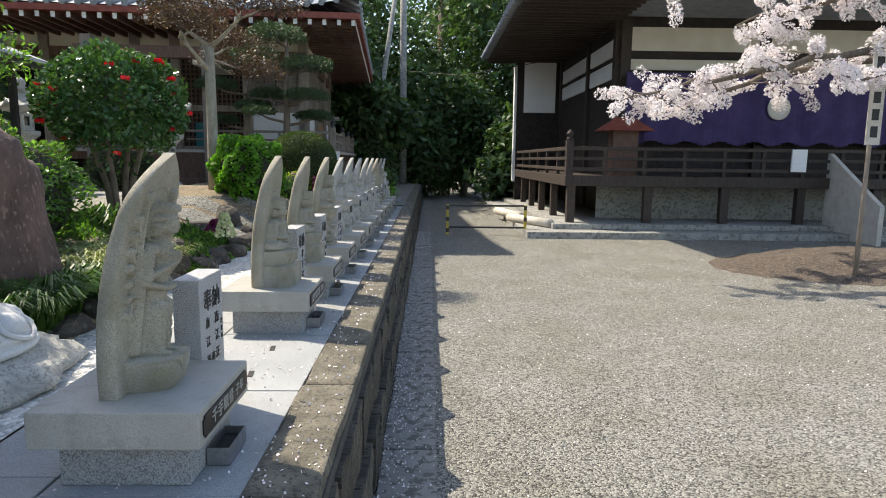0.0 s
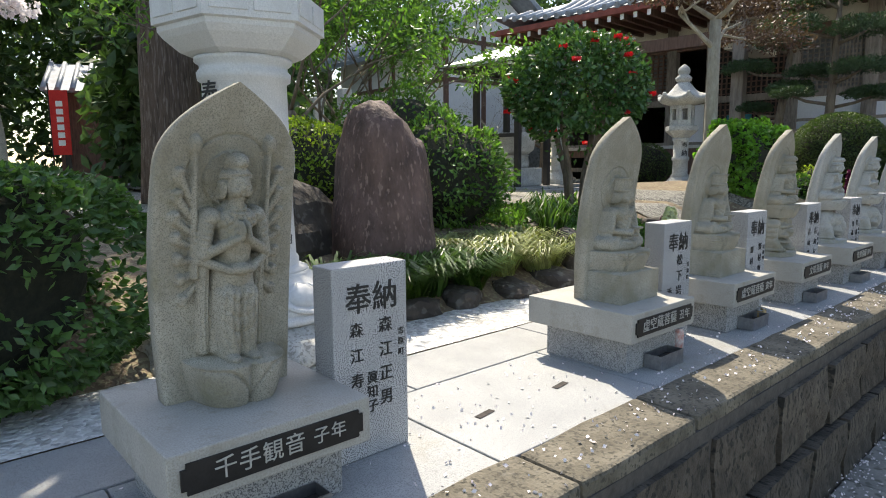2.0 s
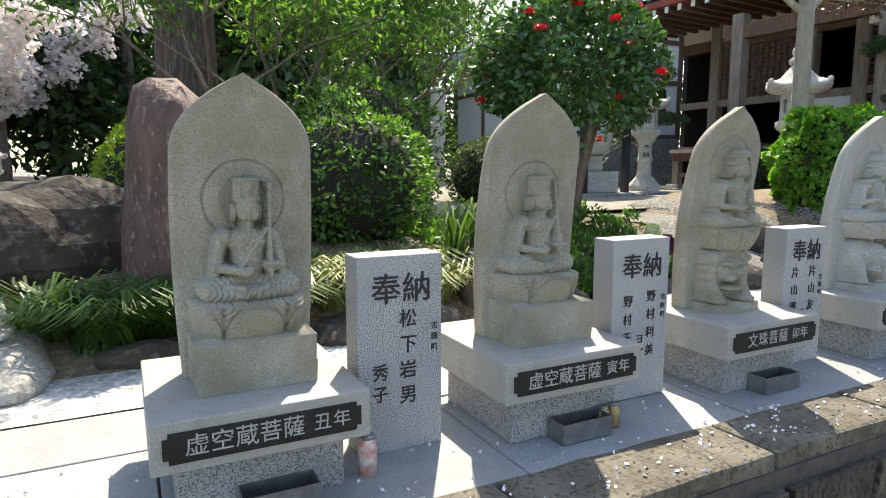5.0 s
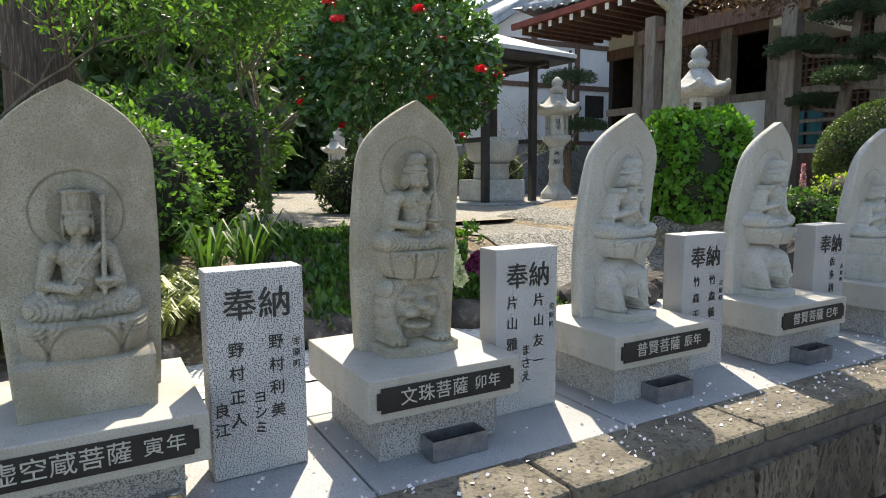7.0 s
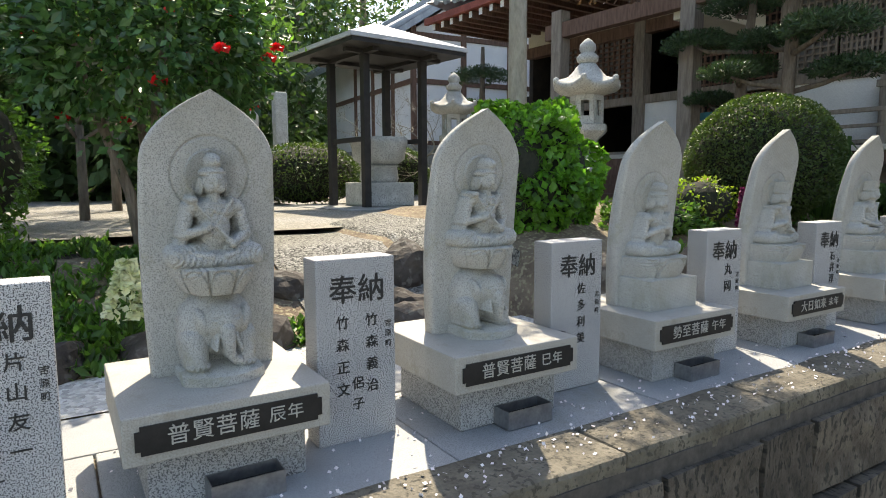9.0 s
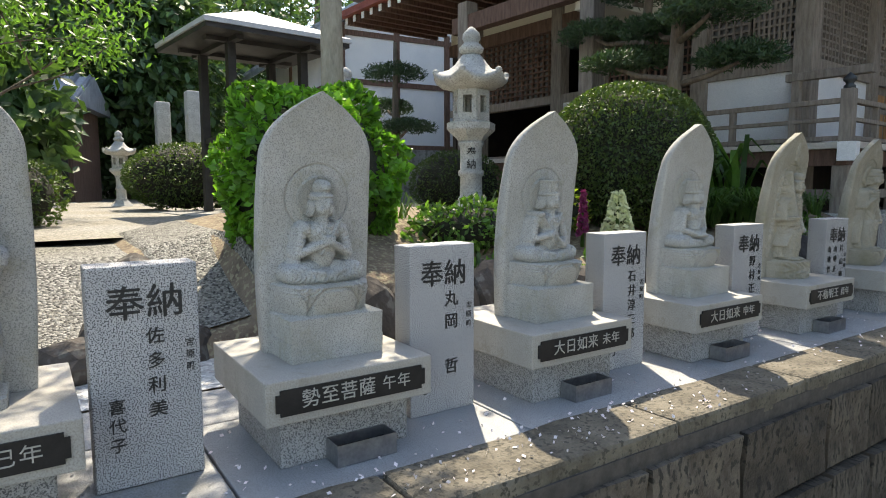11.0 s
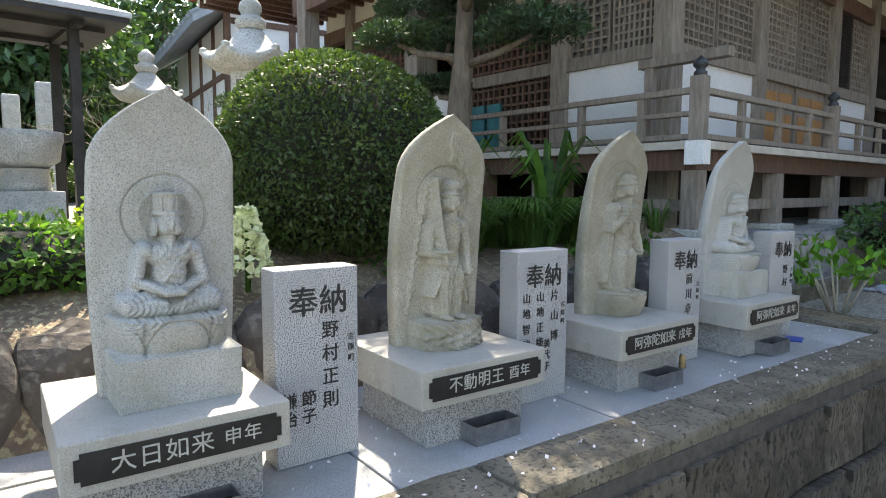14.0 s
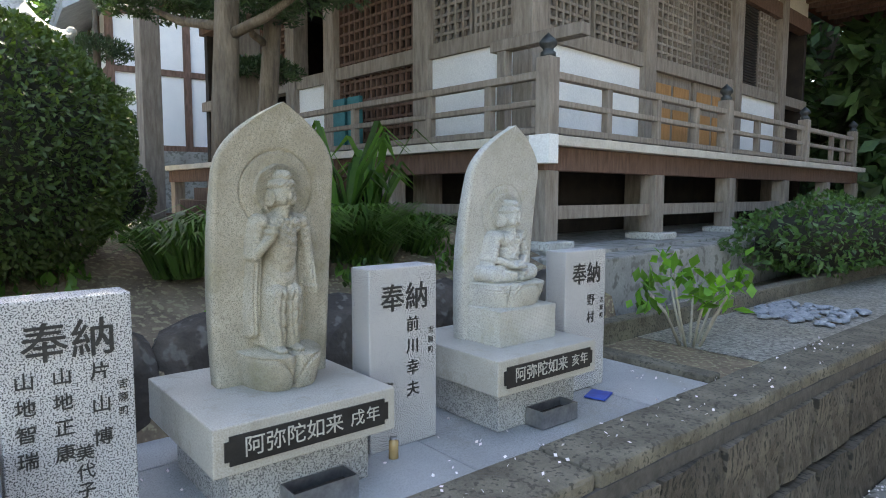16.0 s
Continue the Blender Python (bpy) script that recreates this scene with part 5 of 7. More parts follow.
def branchy(bm, start, heading, length, radius, depth, tips, rg, spread=0.6, lift=0.15):
    pts, rad = [Vector(start)], [radius]
    d = Vector(heading).normalized()
    for s in range(4):
        d = (d + Vector((rg.gauss(0, 0.13), rg.gauss(0, 0.13), rg.gauss(0, 0.08) + lift * 0.2))).normalized()
        pts.append(pts[-1] + d * length / 4)
        rad.append(radius * (1 - 0.12 * (s + 1)))
    tube(bm, pts, rad, 7 if radius > 0.03 else 5)
    if depth == 0:
        tips.append((pts[-1], d))
        tips.append((pts[2], d))
        return
    for k in range(3):
        dd = (d + Vector((rg.gauss(0, spread), rg.gauss(0, spread), rg.gauss(0, spread * 0.6) + lift))).normalized()
        branchy(bm, pts[-1] if k else pts[3], dd, length * rg.uniform(0.55, 0.8), radius * 0.55, depth - 1, tips, rg, spread, lift)


def tree(name, x, y, z, trunk_h, trunk_r, limb, depth, leaf, size, per_tip, cloud, label, category="tree", bark=None, seed=1, spread=0.6, lean=(0, 0), ratio=0.5, droop=0.2, stems=3, group=""):
    rg = random.Random(seed)
    t = thing(name, (x, y, z), label, category, group)
    bm = bmesh.new()
    top = Vector((lean[0], lean[1], trunk_h))
    tube(bm, [(0, 0, -0.1), (lean[0] * 0.2, lean[1] * 0.3, trunk_h * 0.35), (lean[0] * 0.6, lean[1] * 0.5, trunk_h * 0.7), top], [trunk_r * 1.25, trunk_r, trunk_r * 0.92, trunk_r * 0.85], 12)
    tips = []
    for k in range(stems):
        a = 2 * math.pi * k / stems + rg.uniform(-0.4, 0.4)
        branchy(bm, top - Vector((0, 0, 0.15 * trunk_h * (k % 2))), (math.cos(a) * spread * 1.4, math.sin(a) * spread * 1.4, 0.8), limb, trunk_r * 0.45, depth, tips, rg, spread)
    part("trunk", bm, bark or M_BARK, t)
    pts, out = [], []
    for p, d in tips:
        q = GR.normal(size=(per_tip, 3))
        q /= np.linalg.norm(q, axis=1)[:, None]
        r = GR.random(per_tip) ** 0.4
        pts.append(np.array(p) + q * r[:, None] * np.array(cloud))
        out.append(q)
    part("crown", leaf_mesh("crown", np.concatenate(pts), np.concatenate(out), size, ratio, droop, GR), leaf, t)
    return t


def blades(name, n, length, width, rg, spread=0.2, upright=1.0):
    """Arching grass blades out of one crown."""
    v, f = [], []
    for _ in range(n):
        a = rg.uniform(0, 6.283)
        r0 = spread * math.sqrt(rg.random())
        b = Vector((r0 * math.cos(a * 3), r0 * math.sin(a * 3), 0))
        d = Vector((math.cos(a), math.sin(a), 0))
        side = Vector((-d.y, d.x, 0)) * width * rg.uniform(0.7, 1.2) * 0.5
        ln = length * rg.uniform(0.6, 1.2)
        k0 = len(v)
        for s, (o, u, w) in enumerate(((0, 0, 1), (0.22, 0.42 * upright, 1), (0.52, 0.62 * upright, 0.85), (0.85, 0.5 * upright, 0.1))):
            p = b + d * ln * o + Vector((0, 0, ln * u))
            v += [tuple(p - side * w), tuple(p + side * w)]
            if s:
                f.append((k0 + 2 * s - 2, k0 + 2 * s - 1, k0 + 2 * s + 1, k0 + 2 * s))
    return raw(name, v, f)


RG = random.Random(5)
sedges = [blades("sedge", 320, 0.34, 0.012, RG, 0.1) for _ in range(3)]
for m_ in sedges:
    m_.materials.append(L_GRASS)
pales = [blades("pale_sedge", 300, 0.33, 0.013, RG, 0.12) for _ in range(2)]
for m_ in pales:
    m_.materials.append(L_PALE)


def sedge(x, y, z, pale=False, s=1.0):
    o = new("sedge_clump", RG.choice(pales if pale else sedges))
    o.matrix_world = pose(x, y, z, 0, 0, RG.uniform(0, 360)) @ Matrix.Diagonal((s, s, s, 1))
    tagged(o, "arching pale variegated sedge clump" if pale else "arching dark green sedge clump", "sedge", "sedge clumps")


for k in range(13):
    sedge(-2.0 - 0.4 * RG.random(), 3.0 + 0.085 * k, 0.72, False, RG.uniform(0.7, 1.1))
for k in range(13):
    sedge(-2.05 - 0.45 * RG.random(), 4.05 + 0.075 * k, 0.76, True, RG.uniform(0.75, 1.05))
for k in range(12):
    sedge(-1.85 - 0.5 * RG.random(), 11.3 + 0.12 * k, 1.07, False, RG.uniform(0.8, 1.2))

bush("hedge", -2.15, 0.6, 0.64, 0.6, 1.44, 0.86, L_HEDGE, 0.045, 17000, "broad dark evergreen hedge with glossy leaves", "hedge", 0.05, 0.5)
bush("clipped_bush", -2.13, 10.6, 1.03, 0.58, 0.59, 1.03, L_BUSH, 0.026, 30000, "large clipped dome bush with sunlit top", "bush", 0.02)
bush("clipped_bush", -3.45, 3.62, 0.85, 0.5, 0.5, 0.92, L_YELLOWG, 0.035, 6000, "round yellow-green clipped bush behind the rock", "bush", 0.04)
bush("clipped_bush", -8.3, 9.0, 1.0, 0.85, 0.85, 0.95, L_BUSH, 0.045, 7000, "round clipped bush near the pavilion", "bush", 0.03)
bush("clipped_bush", -8.5, 10.6, 1.0, 0.6, 0.6, 0.95, L_BUSH, 0.045, 4000, "round clipped bush near the pavilion", "bush", 0.03)
bush("clipped_bush", -5.6, 11.6, 0.95, 0.6, 0.6, 0.85, L_BUSH, 0.04, 4000, "round clipped bush behind the lanterns", "bush", 0.03)
bush("shrub", -3.1, 4.55, 0.85, 0.55, 0.5, 0.95, L_MID, 0.045, 5000, "loose green shrub beside the standing rock", "shrub", 0.16)
bush("shrub", -4.3, 5.1, 0.9, 0.7, 0.6, 1.25, L_MID, 0.05, 5000, "loose green shrub in the garden bed", "shrub", 0.2)
bush("shrub", -5.2, 6.9, 0.95, 0.5, 0.5, 0.7, L_BUSH, 0.04, 3500, "small clipped shrub in the garden bed", "shrub", 0.1)
bush("hydrangea", -2.4, 8.4, 0.92, 0.46, 0.48, 0.96, L_BRIGHT, 0.06, 7500, "bright green leafy hydrangea bush", "bush", 0.17, ratio=0.72)
bush("shrub", -2.1, 9.25, 0.96, 0.3, 0.36, 0.32, L_MID, 0.045, 2200, "low feathery pale green shrub behind a statue", "shrub", 0.2)
bush("hedge", -1.45, 17.2, 0.66, 0.5, 1.9, 0.72, L_HEDGE, 0.06, 5000, "dark green shrub hedge beside the hall podium", "hedge", 0.14)
bush("flower_bush", -2.05, 9.75, 1.05, 0.2, 0.3, 0.36, L_YELLOWG, 0.035, 900, "small yellow-green bush with pink blossoms", "bush", 0.2)

# low planting in the bed
cover = []
nrm = []
for _ in range(11000):
    x = RG.uniform(-3.6, -1.85)
    y = RG.uniform(4.9, 6.75)
    if noise.noise(Vector((x * 2.5, y * 2.5, 5))) > -0.12:
        cover.append((x, y, bed_height(x, y) + RG.uniform(0.01, 0.05 + 0.2 * max(0.0, noise.noise(Vector((x * 4, y * 4, 1)))))))
        nrm.append((0, 0, 1))
for _ in range(3500):
    x = RG.uniform(-2.6, -1.5)
    y = RG.uniform(8.9, 12.9)
    if noise.noise(Vector((x * 2, y * 2, 9))) > 0.08:
        cover.append((x, y, bed_height(x, y) + RG.uniform(0.01, 0.08)))
        nrm.append((0, 0, 1))
gc = part("ground_cover", leaf_mesh("ground_cover", cover, nrm, 0.06, 0.45, -0.3, GR), L_MID)
tagged(gc, "low mixed green bedding plants", "ground cover", kind="stuff")


def kale(x, y, z, material, h, label, wide=0.095):
    t = thing("ornamental_kale", (x, y, z), label, "flower", "bedding flowers")
    n = 340
    a = GR.uniform(0, 6.283, n)
    k = np.linspace(0, 1, n)
    r = wide * (1 - 0.75 * k)
    pts = np.stack([r * np.cos(a), r * np.sin(a), 0.04 + k * h], 1)
    out = np.stack([np.cos(a), np.sin(a), 0.4 + 0 * a], 1)
    part("flower_head", leaf_mesh("flower_head", pts, out, 0.022 + wide * 0.18, 0.9, 0.0, GR), material, t)
    bm = bmesh.new()
    tube(bm, [(0, 0, -0.03), (0, 0, h * 0.5), (0, 0, h)], [0.012, 0.01, 0.006], 6)
    part("stem", bm, L_MID, t)


kale(-1.95, 6.0, 0.84, F_CREAM, 0.22, "cream ornamental kale gone to flower")
kale(-2.15, 6.32, 0.86, F_MAGENTA, 0.1, "magenta ornamental kale in the bed")
kale(-1.66, 9.98, 1.04, F_CREAM, 0.26, "cream ornamental kale gone to flower")
kale(-1.78, 9.82, 1.05, F_MAGENTA, 0.26, "magenta flower spike beside the bush", 0.03)
kale(-2.05, 9.62, 1.1, F_PINK, 0.2, "pink blossom sprays beside the bush", 0.07)
kale(-2.1, 9.85, 1.1, F_PINK, 0.27, "pink blossom sprays beside the bush")
kale(-2.5, 9.95, 1.05, F_PINK, 0.42, "tall pink flower spike beside lanterns", 0.03)

# camellia
cam_t = thing("camellia_tree", (-3.05, 6.25, 0.9), "camellia tree with glossy dark leaves and red flowers", "tree")
bm = bmesh.new()
rg = random.Random(8)
for a in range(4):
    tube(bm, [(0.05 * math.cos(a * 1.6), 0.05 * math.sin(a * 1.6), -0.1), (0.12 * math.cos(a * 1.6), 0.12 * math.sin(a * 1.6), 0.45), (0.3 * math.cos(a * 1.6), 0.3 * math.sin(a * 1.6), 1.0), (0.45 * math.cos(a * 1.6 + 0.3), 0.45 * math.sin(a * 1.6 + 0.3), 1.5)], [0.035, 0.03, 0.024, 0.014], 7)
part("trunk", bm, M_BARK, cam_t)
p1, d1 = shell(9500, (0, 0, 1.24), (0.66, 0.7, 0.54), GR, 0.38, 0.1, -0.8)
p2, d2 = shell(160, (0.1, -0.1, 0.8), (0.3, 0.3, 0.25), GR, 0.6, 0.3)
part("crown", leaf_mesh("crown", np.concatenate([p1, p2]), np.concatenate([d1, d2]), 0.064, 0.52, 0.2, GR), L_DARK, cam_t)
fl = []
for k in range(2):
    pts, d = shell(26, (0, 0, 0), (0.032, 0.032, 0.02), GR, 0.4, 0.0, -0.2)
    me = leaf_mesh("flower", pts, d, 0.042, 0.95, 0.0, GR)
    me.materials.append(F_RED)
    fl.append(me)
pp, dd = shell(60, (0, 0, 1.24), (0.67, 0.71, 0.55), GR, 0.06, 0.12, -0.8)
for k, p in enumerate(pp[:30]):
    o = part("flower", fl[k % 2], F_RED, cam_t, "open red camellia flower")
    o.location = p

# slender tree with a dark twiggy crown, and nandina-like shrubs
L_RED = leaf_mat("dark_red_young_leaf", (0.07, 0.035, 0.03), (0.11, 0.07, 0.045), 0.5, 0.4, 0.2)
tree("twiggy_tree", -2.98, 8.79, 0.9, 2.2, 0.075, 0.62, 2, L_RED, 0.045, 190, (0.36, 0.36, 0.14), "slender pale-barked tree with a dark reddish twiggy crown", bark=M_BARKPALE, seed=4, spread=0.9, stems=4)
tree("leafy_tree", -4.9, 4.6, 0.9, 0.9, 0.04, 0.85, 2, L_MID, 0.075, 55, (0.3, 0.3, 0.28), "airy green shrub tree with light through its leaves", seed=14, spread=0.55, stems=4, ratio=0.35, group="airy shrub trees")
tree("leafy_tree", -5.6, 6.0, 0.9, 1.0, 0.04, 0.95, 2, L_MID, 0.075, 50, (0.32, 0.32, 0.28), "airy green shrub tree with light through its leaves", seed=15, spread=0.6, stems=4, ratio=0.35, group="airy shrub trees")
tree("leafy_tree", -4.2, 3.9, 0.9, 1.0, 0.04, 0.85, 2, L_MID, 0.07, 45, (0.3, 0.3, 0.3), "airy green shrub tree with light through its leaves", seed=16, spread=0.55, stems=4, ratio=0.35, group="airy shrub trees")
tree("leafy_tree", -7.4, 6.4, 0.9, 1.2, 0.05, 1.1, 2, L_MID, 0.09, 45, (0.4, 0.4, 0.34), "airy green shrub tree with light through its leaves", seed=17, spread=0.6, stems=4, ratio=0.4, group="airy shrub trees")
tree("bare_shrub", -8.6, 11.0, 1.0, 0.5, 0.035, 0.8, 3, L_RED, 0.02, 3, (0.1, 0.1, 0.1), "leafless twiggy shrub behind the pavilion", "shrub", bark=M_BARKPALE, seed=23, spread=0.9, stems=5)
# cedar with a thick ribbed trunk
tree("cedar_tree", -7.45, 4.05, 0.7, 3.4, 0.36, 1.7, 2, L_WOODS, 0.14, 120, (0.75, 0.75, 0.5), "old cedar with a thick fissured trunk", bark=M_CEDAR, seed=31, spread=0.8, stems=6)


def niwaki(x, y, z, pads, label, lean):
    t = thing("niwaki_pine", (x, y, z), label, "tree")
    bm = bmesh.new()
    tube(bm, [(0, 0, -0.1), (lean[0] * 0.4, lean[1] * 0.2, 0.8), (lean[0] * 0.7, lean[1] * 0.9, 1.7), (lean[0], lean[1], 2.7)], [0.085, 0.07, 0.055, 0.03], 10)
    for px, py, pz, r in pads:
        tube(bm, [(lean[0] * pz / 2.7, lean[1] * pz / 2.7, pz - 0.18), (px * 0.6, py * 0.6, pz - 0.12), (px, py, pz - 0.04)], [0.03, 0.024, 0.014], 6)
    part("trunk", bm, M_BARK, t)
    for px, py, pz, r in pads:
        p, d = shell(int(9000 * r), (px, py, pz), (r, r, r * 0.36), GR, 0.6, 0.12, -0.5)
        part("needle_pad", leaf_mesh("needle_pad", p, d, 0.055, 0.22, -0.35, GR), L_PINE, t)


niwaki(-2.65, 11.75, 1.05, [(-0.1, -0.1, 2.75, 0.55), (-0.45, -0.35, 2.35, 0.45), (0.4, 0.05, 2.25, 0.5), (-0.35, 0.3, 1.75, 0.36), (0.42, -0.1, 1.7, 0.4), (0.5, 0.2, 1.35, 0.34), (-0.42, -0.2, 1.4, 0.3)], "cloud-pruned pine with flat needle pads beside the hall", (0.05, 0.05))
niwaki(-3.7, 12.4, 1.05, [(0.1, 0.1, 2.3, 0.4), (-0.4, 0.0, 1.95, 0.42), (0.35, -0.2, 1.55, 0.35), (-0.35, 0.2, 1.3, 0.3)], "cloud-pruned pine with a leaning trunk", (0.3, 0.05))
niwaki(-8.4, 12.3, 1.0, [(0, 0, 2.2, 0.5), (-0.4, 0.1, 1.7, 0.45), (0.4, 0, 1.3, 0.45), (-0.3, 0, 0.95, 0.4)], "cloud-pruned pine before the white storehouse", (0.05, 0.0))
# broad-bladed plants
broad = blades("broad_leaves", 26, 0.75, 0.085, RG, 0.1, 1.35)
broad.materials.append(L_MID)
for x, y in ((-2.3, 12.3), (-2.75, 12.75), (-3.2, 12.2)):
    o = new("broad_leaf_plant", broad)
    o.matrix_world = pose(x, y, 1.05, 0, 0, x * 100) @ Matrix.Diagonal((0.6, 0.6, 1.05, 1))
    tagged(o, "upright broad-bladed green plant", "plant", "broad-bladed plants")
iris = blades("iris_leaves", 40, 0.34, 0.022, RG, 0.06, 1.4)
iris.materials.append(L_GRASS)
for x, y, z in ((-2.3, 4.9, 0.9), (-2.35, 5.1, 0.9), (-2.6, 5.2, 0.92), (-2.1, 13.2, 1.0), (-2.55, 9.0, 1.0), (-2.3, 9.5, 1.0)):
    o = new("iris_clump", iris)
    o.matrix_world = pose(x, y, z, 0, 0, y * 77) @ Matrix.Diagonal((0.65, 0.65, 1.0, 1))
    tagged(o, "clump of upright iris leaves", "plant", "iris clumps", kind="stuff")

# end of the terrace
endk = part("end_kerb", boxes((-1.12, -0.53, END + 0.004, END + 0.1, 0.55, 0.69, 0.008)), M_KERB)
tagged(endk, "low concrete kerb closing the paved terrace", "kerb", kind="structure")
yp = thing("young_hydrangea", (-0.93, 13.45, 0.655), "young bright green hydrangea on bare stems", "plant")
bm = bmesh.new()
ends = []
for k in range(9):
    a = k * 0.7
    e = (0.2 * math.cos(a), 0.24 * math.sin(a), 0.3 + 0.08 * math.sin(k * 2))
    tube(bm, [(0.03 * math.cos(a), 0.03 * math.sin(a), -0.05), (e[0] * 0.6, e[1] * 0.6, 0.16), e], [0.008, 0.007, 0.005], 5)
    ends.append(e)
part("stems", bm, M_BARKPALE, yp)
pts = np.repeat(np.array(ends), 14, 0) + GR.normal(size=(126, 3)) * 0.045
part("foliage", leaf_mesh("foliage", pts, np.tile((0, 0, 1.0), (126, 1)), 0.085, 0.65, 0.1, GR), L_BRIGHT, yp)
# ---- temple hall beside the terrace ----
hall = thing("temple_hall", (-2.06, 13.64, 0), "dark timber temple hall with white plaster and lattice windows", "temple hall", rz=3.6)
part("podium", boxes((-7.2, 0.5, -0.35, 8.4, 0.6, 1.03, 0.012), (-7.2, 0.3, -0.2, 8.2, 1.02, 1.05)), M_CONCRETE, hall, "grey concrete podium")
part("veranda_floor", boxes((-6.5, -0.02, 0.0, 0.75, 1.7, 1.775), (-0.75, -0.02, 0.75, 7.2, 1.7, 1.775)), M_WOODGREY, hall)
part("edge_board", boxes((-0.02, 0.1, -0.12, 7.3, 1.72, 1.782, 0.004)), M_WOODPALE, hall, "pale weathered edge board")
part("edge_board", boxes((-6.5, -0.022, -0.12, 0.0, 1.72, 1.782, 0.004)), M_WOODPALE, hall, "pale weathered edge board")
part("edge_beam", boxes((-0.06, 0.03, -0.06, 7.2, 1.56, 1.718, 0.006)), M_WOOD, hall)
part("edge_beam", boxes((-6.5, -0.062, -0.06, 0.03, 1.558, 1.717, 0.006)), M_WOOD, hall)
part("beam_end", boxes((-0.02, 0.14, -0.16, -0.06, 1.6, 1.78, 0.004)), M_PLASTER, hall, "white-painted beam end")
for yy in (0.0, 1.42, 2.83, 4.3, 5.8, 7.1):
    part("underpost", boxes((-0.09, 0.05, yy - 0.07, yy + 0.07, 1.1, 1.56, 0.006)), M_WOODGREY, hall)
    part("post_stone", boxes((-0.17, 0.13, yy - 0.15, yy + 0.15, 1.048, 1.102, 0.01)), M_LANTERN, hall)
for xx in (-1.6, -3.3, -5.0, -6.4):
    part("underpost", boxes((xx - 0.07, xx + 0.07, -0.05, 0.09, 1.1, 1.56, 0.006)), M_WOODGREY, hall)
    part("post_stone", boxes((xx - 0.15, xx + 0.15, -0.13, 0.17, 1.048, 1.102, 0.01)), M_LANTERN, hall)
part("low_tie", boxes((-0.05, 0.0, 0.07, 7.1, 1.24, 1.33)), M_WOODGREY, hall)
part("low_tie", boxes((-6.4, -0.09, 0.0, 0.05, 1.24, 1.33)), M_WOODGREY, hall)
# near-black sheet: the shade under the veranda is put into its colour
part("underside_wall", boxes((-6.4, -0.9, 0.8, 0.84, 1.05, 1.7), (-0.94, -0.9, 0.84, 7.0, 1.05, 1.7)), M_DARK, hall, "near-black sheet for the shade below the floor")
# railing
GIBOSHI = [(0.05, 0.0), (0.05, 0.03), (0.035, 0.04), (0.035, 0.055), (0.055, 0.075), (0.058, 0.095), (0.04, 0.12), (0.012, 0.145), (0.003, 0.155)]
M_BRONZE = mat("dark_bronze_cap", (0.05, 0.055, 0.06), (0.09, 0.1, 0.1), 20, 0.5, 0.1, metal=0.6)


def newel(x, y, h=2.28):
    part("newel_post", boxes((x - 0.055, x + 0.055, y - 0.055, y + 0.055, 1.774, h, 0.006)), M_WOODGREY, hall)
    o = part("newel_cap", lathe(GIBOSHI, 16), M_BRONZE, hall, "dark bronze onion cap")
    o.location = (x, y, h - 0.002)


for yy in (0.0, 2.72, 4.93, 6.95):
    newel(0.0, yy)
for z0, z1, d in ((1.8, 1.845, 0.03), (1.98, 2.02, 0.028), (2.15, 2.2, 0.032)):
    part("rail", boxes((-d, d, 0.05, 7.1, z0, z1, 0.008)), M_WOODGREY, hall)
    part("rail", boxes((-3.05, -0.05, -d, d, z0, z1, 0.008)), M_WOODGREY, hall)
for yy in (0.7, 1.42, 2.1, 3.5, 4.2, 4.8, 6.0, 6.5):
    part("baluster", boxes((-0.025, 0.025, yy - 0.03, yy + 0.03, 1.774, 2.15)), M_WOODGREY, hall)
for xx in (-0.5, -1.12, -2.12):
    part("baluster", boxes((xx - 0.03, xx + 0.03, -0.025, 0.025, 1.774, 2.15)), M_WOODGREY, hall)
# raised side rail at the corner
part("corner_frame", boxes((-0.62, -0.54, 0.2, 0.28, 1.774, 2.52, 0.006), (-0.68, 0.12, 0.19, 0.29, 2.44, 2.52, 0.006)), M_WOODGREY, hall)
# walls: pillars, white panels, lattices
def pillar(x, y, z0=1.0, z1=4.3, r=0.1):
    part("pillar", boxes((x - r, x + r, y - r, y + r, z0, z1, 0.008)), M_WOODGREY, hall)


WX, WY = -0.68, 0.66
pillar(WX, WY)
pillar(WX, WY + 1.72)
pillar(WX, WY + 3.79)
pillar(WX, WY + 5.25)
pillar(WX - 1.21, WY)
pillar(WX - 2.72, WY)
pillar(WX - 3.55, WY)
pillar(WX - 5.4, WY)


def lattice(x0, x1, y0, y1, z0, z1, along, nx, nz, material, back):
    bm = bmesh.new()
    for k in range(nx + 1):
        a = k / nx
        if along == "y":
            yy = y0 + (y1 - y0) * a
            box(bm, x0, x1, yy - 0.012, yy + 0.012, z0, z1)
        else:
            xx = x0 + (x1 - x0) * a
            box(bm, xx - 0.012, xx + 0.012, y0, y1, z0, z1)
    for k in range(nz + 1):
        zz = z0 + (z1 - z0) * k / nz
        if along == "y":
            box(bm, x0 + 0.003, x1 - 0.003, y0, y1, zz - 0.012, zz + 0.012)
        else:
            box(bm, x0, x1, y0 + 0.003, y1 - 0.003, zz - 0.012, zz + 0.012)
    lt = part("lattice_window", bm, material, hall)
    if along == "y":
        part("backing_pane", boxes((x0 - 0.03, x0 - 0.015, y0, y1, z0, z1)), back, hall)
    else:
        part("backing_pane", boxes((x0, x1, y1 + 0.015, y1 + 0.03, z0, z1)), back, hall)
    return lt


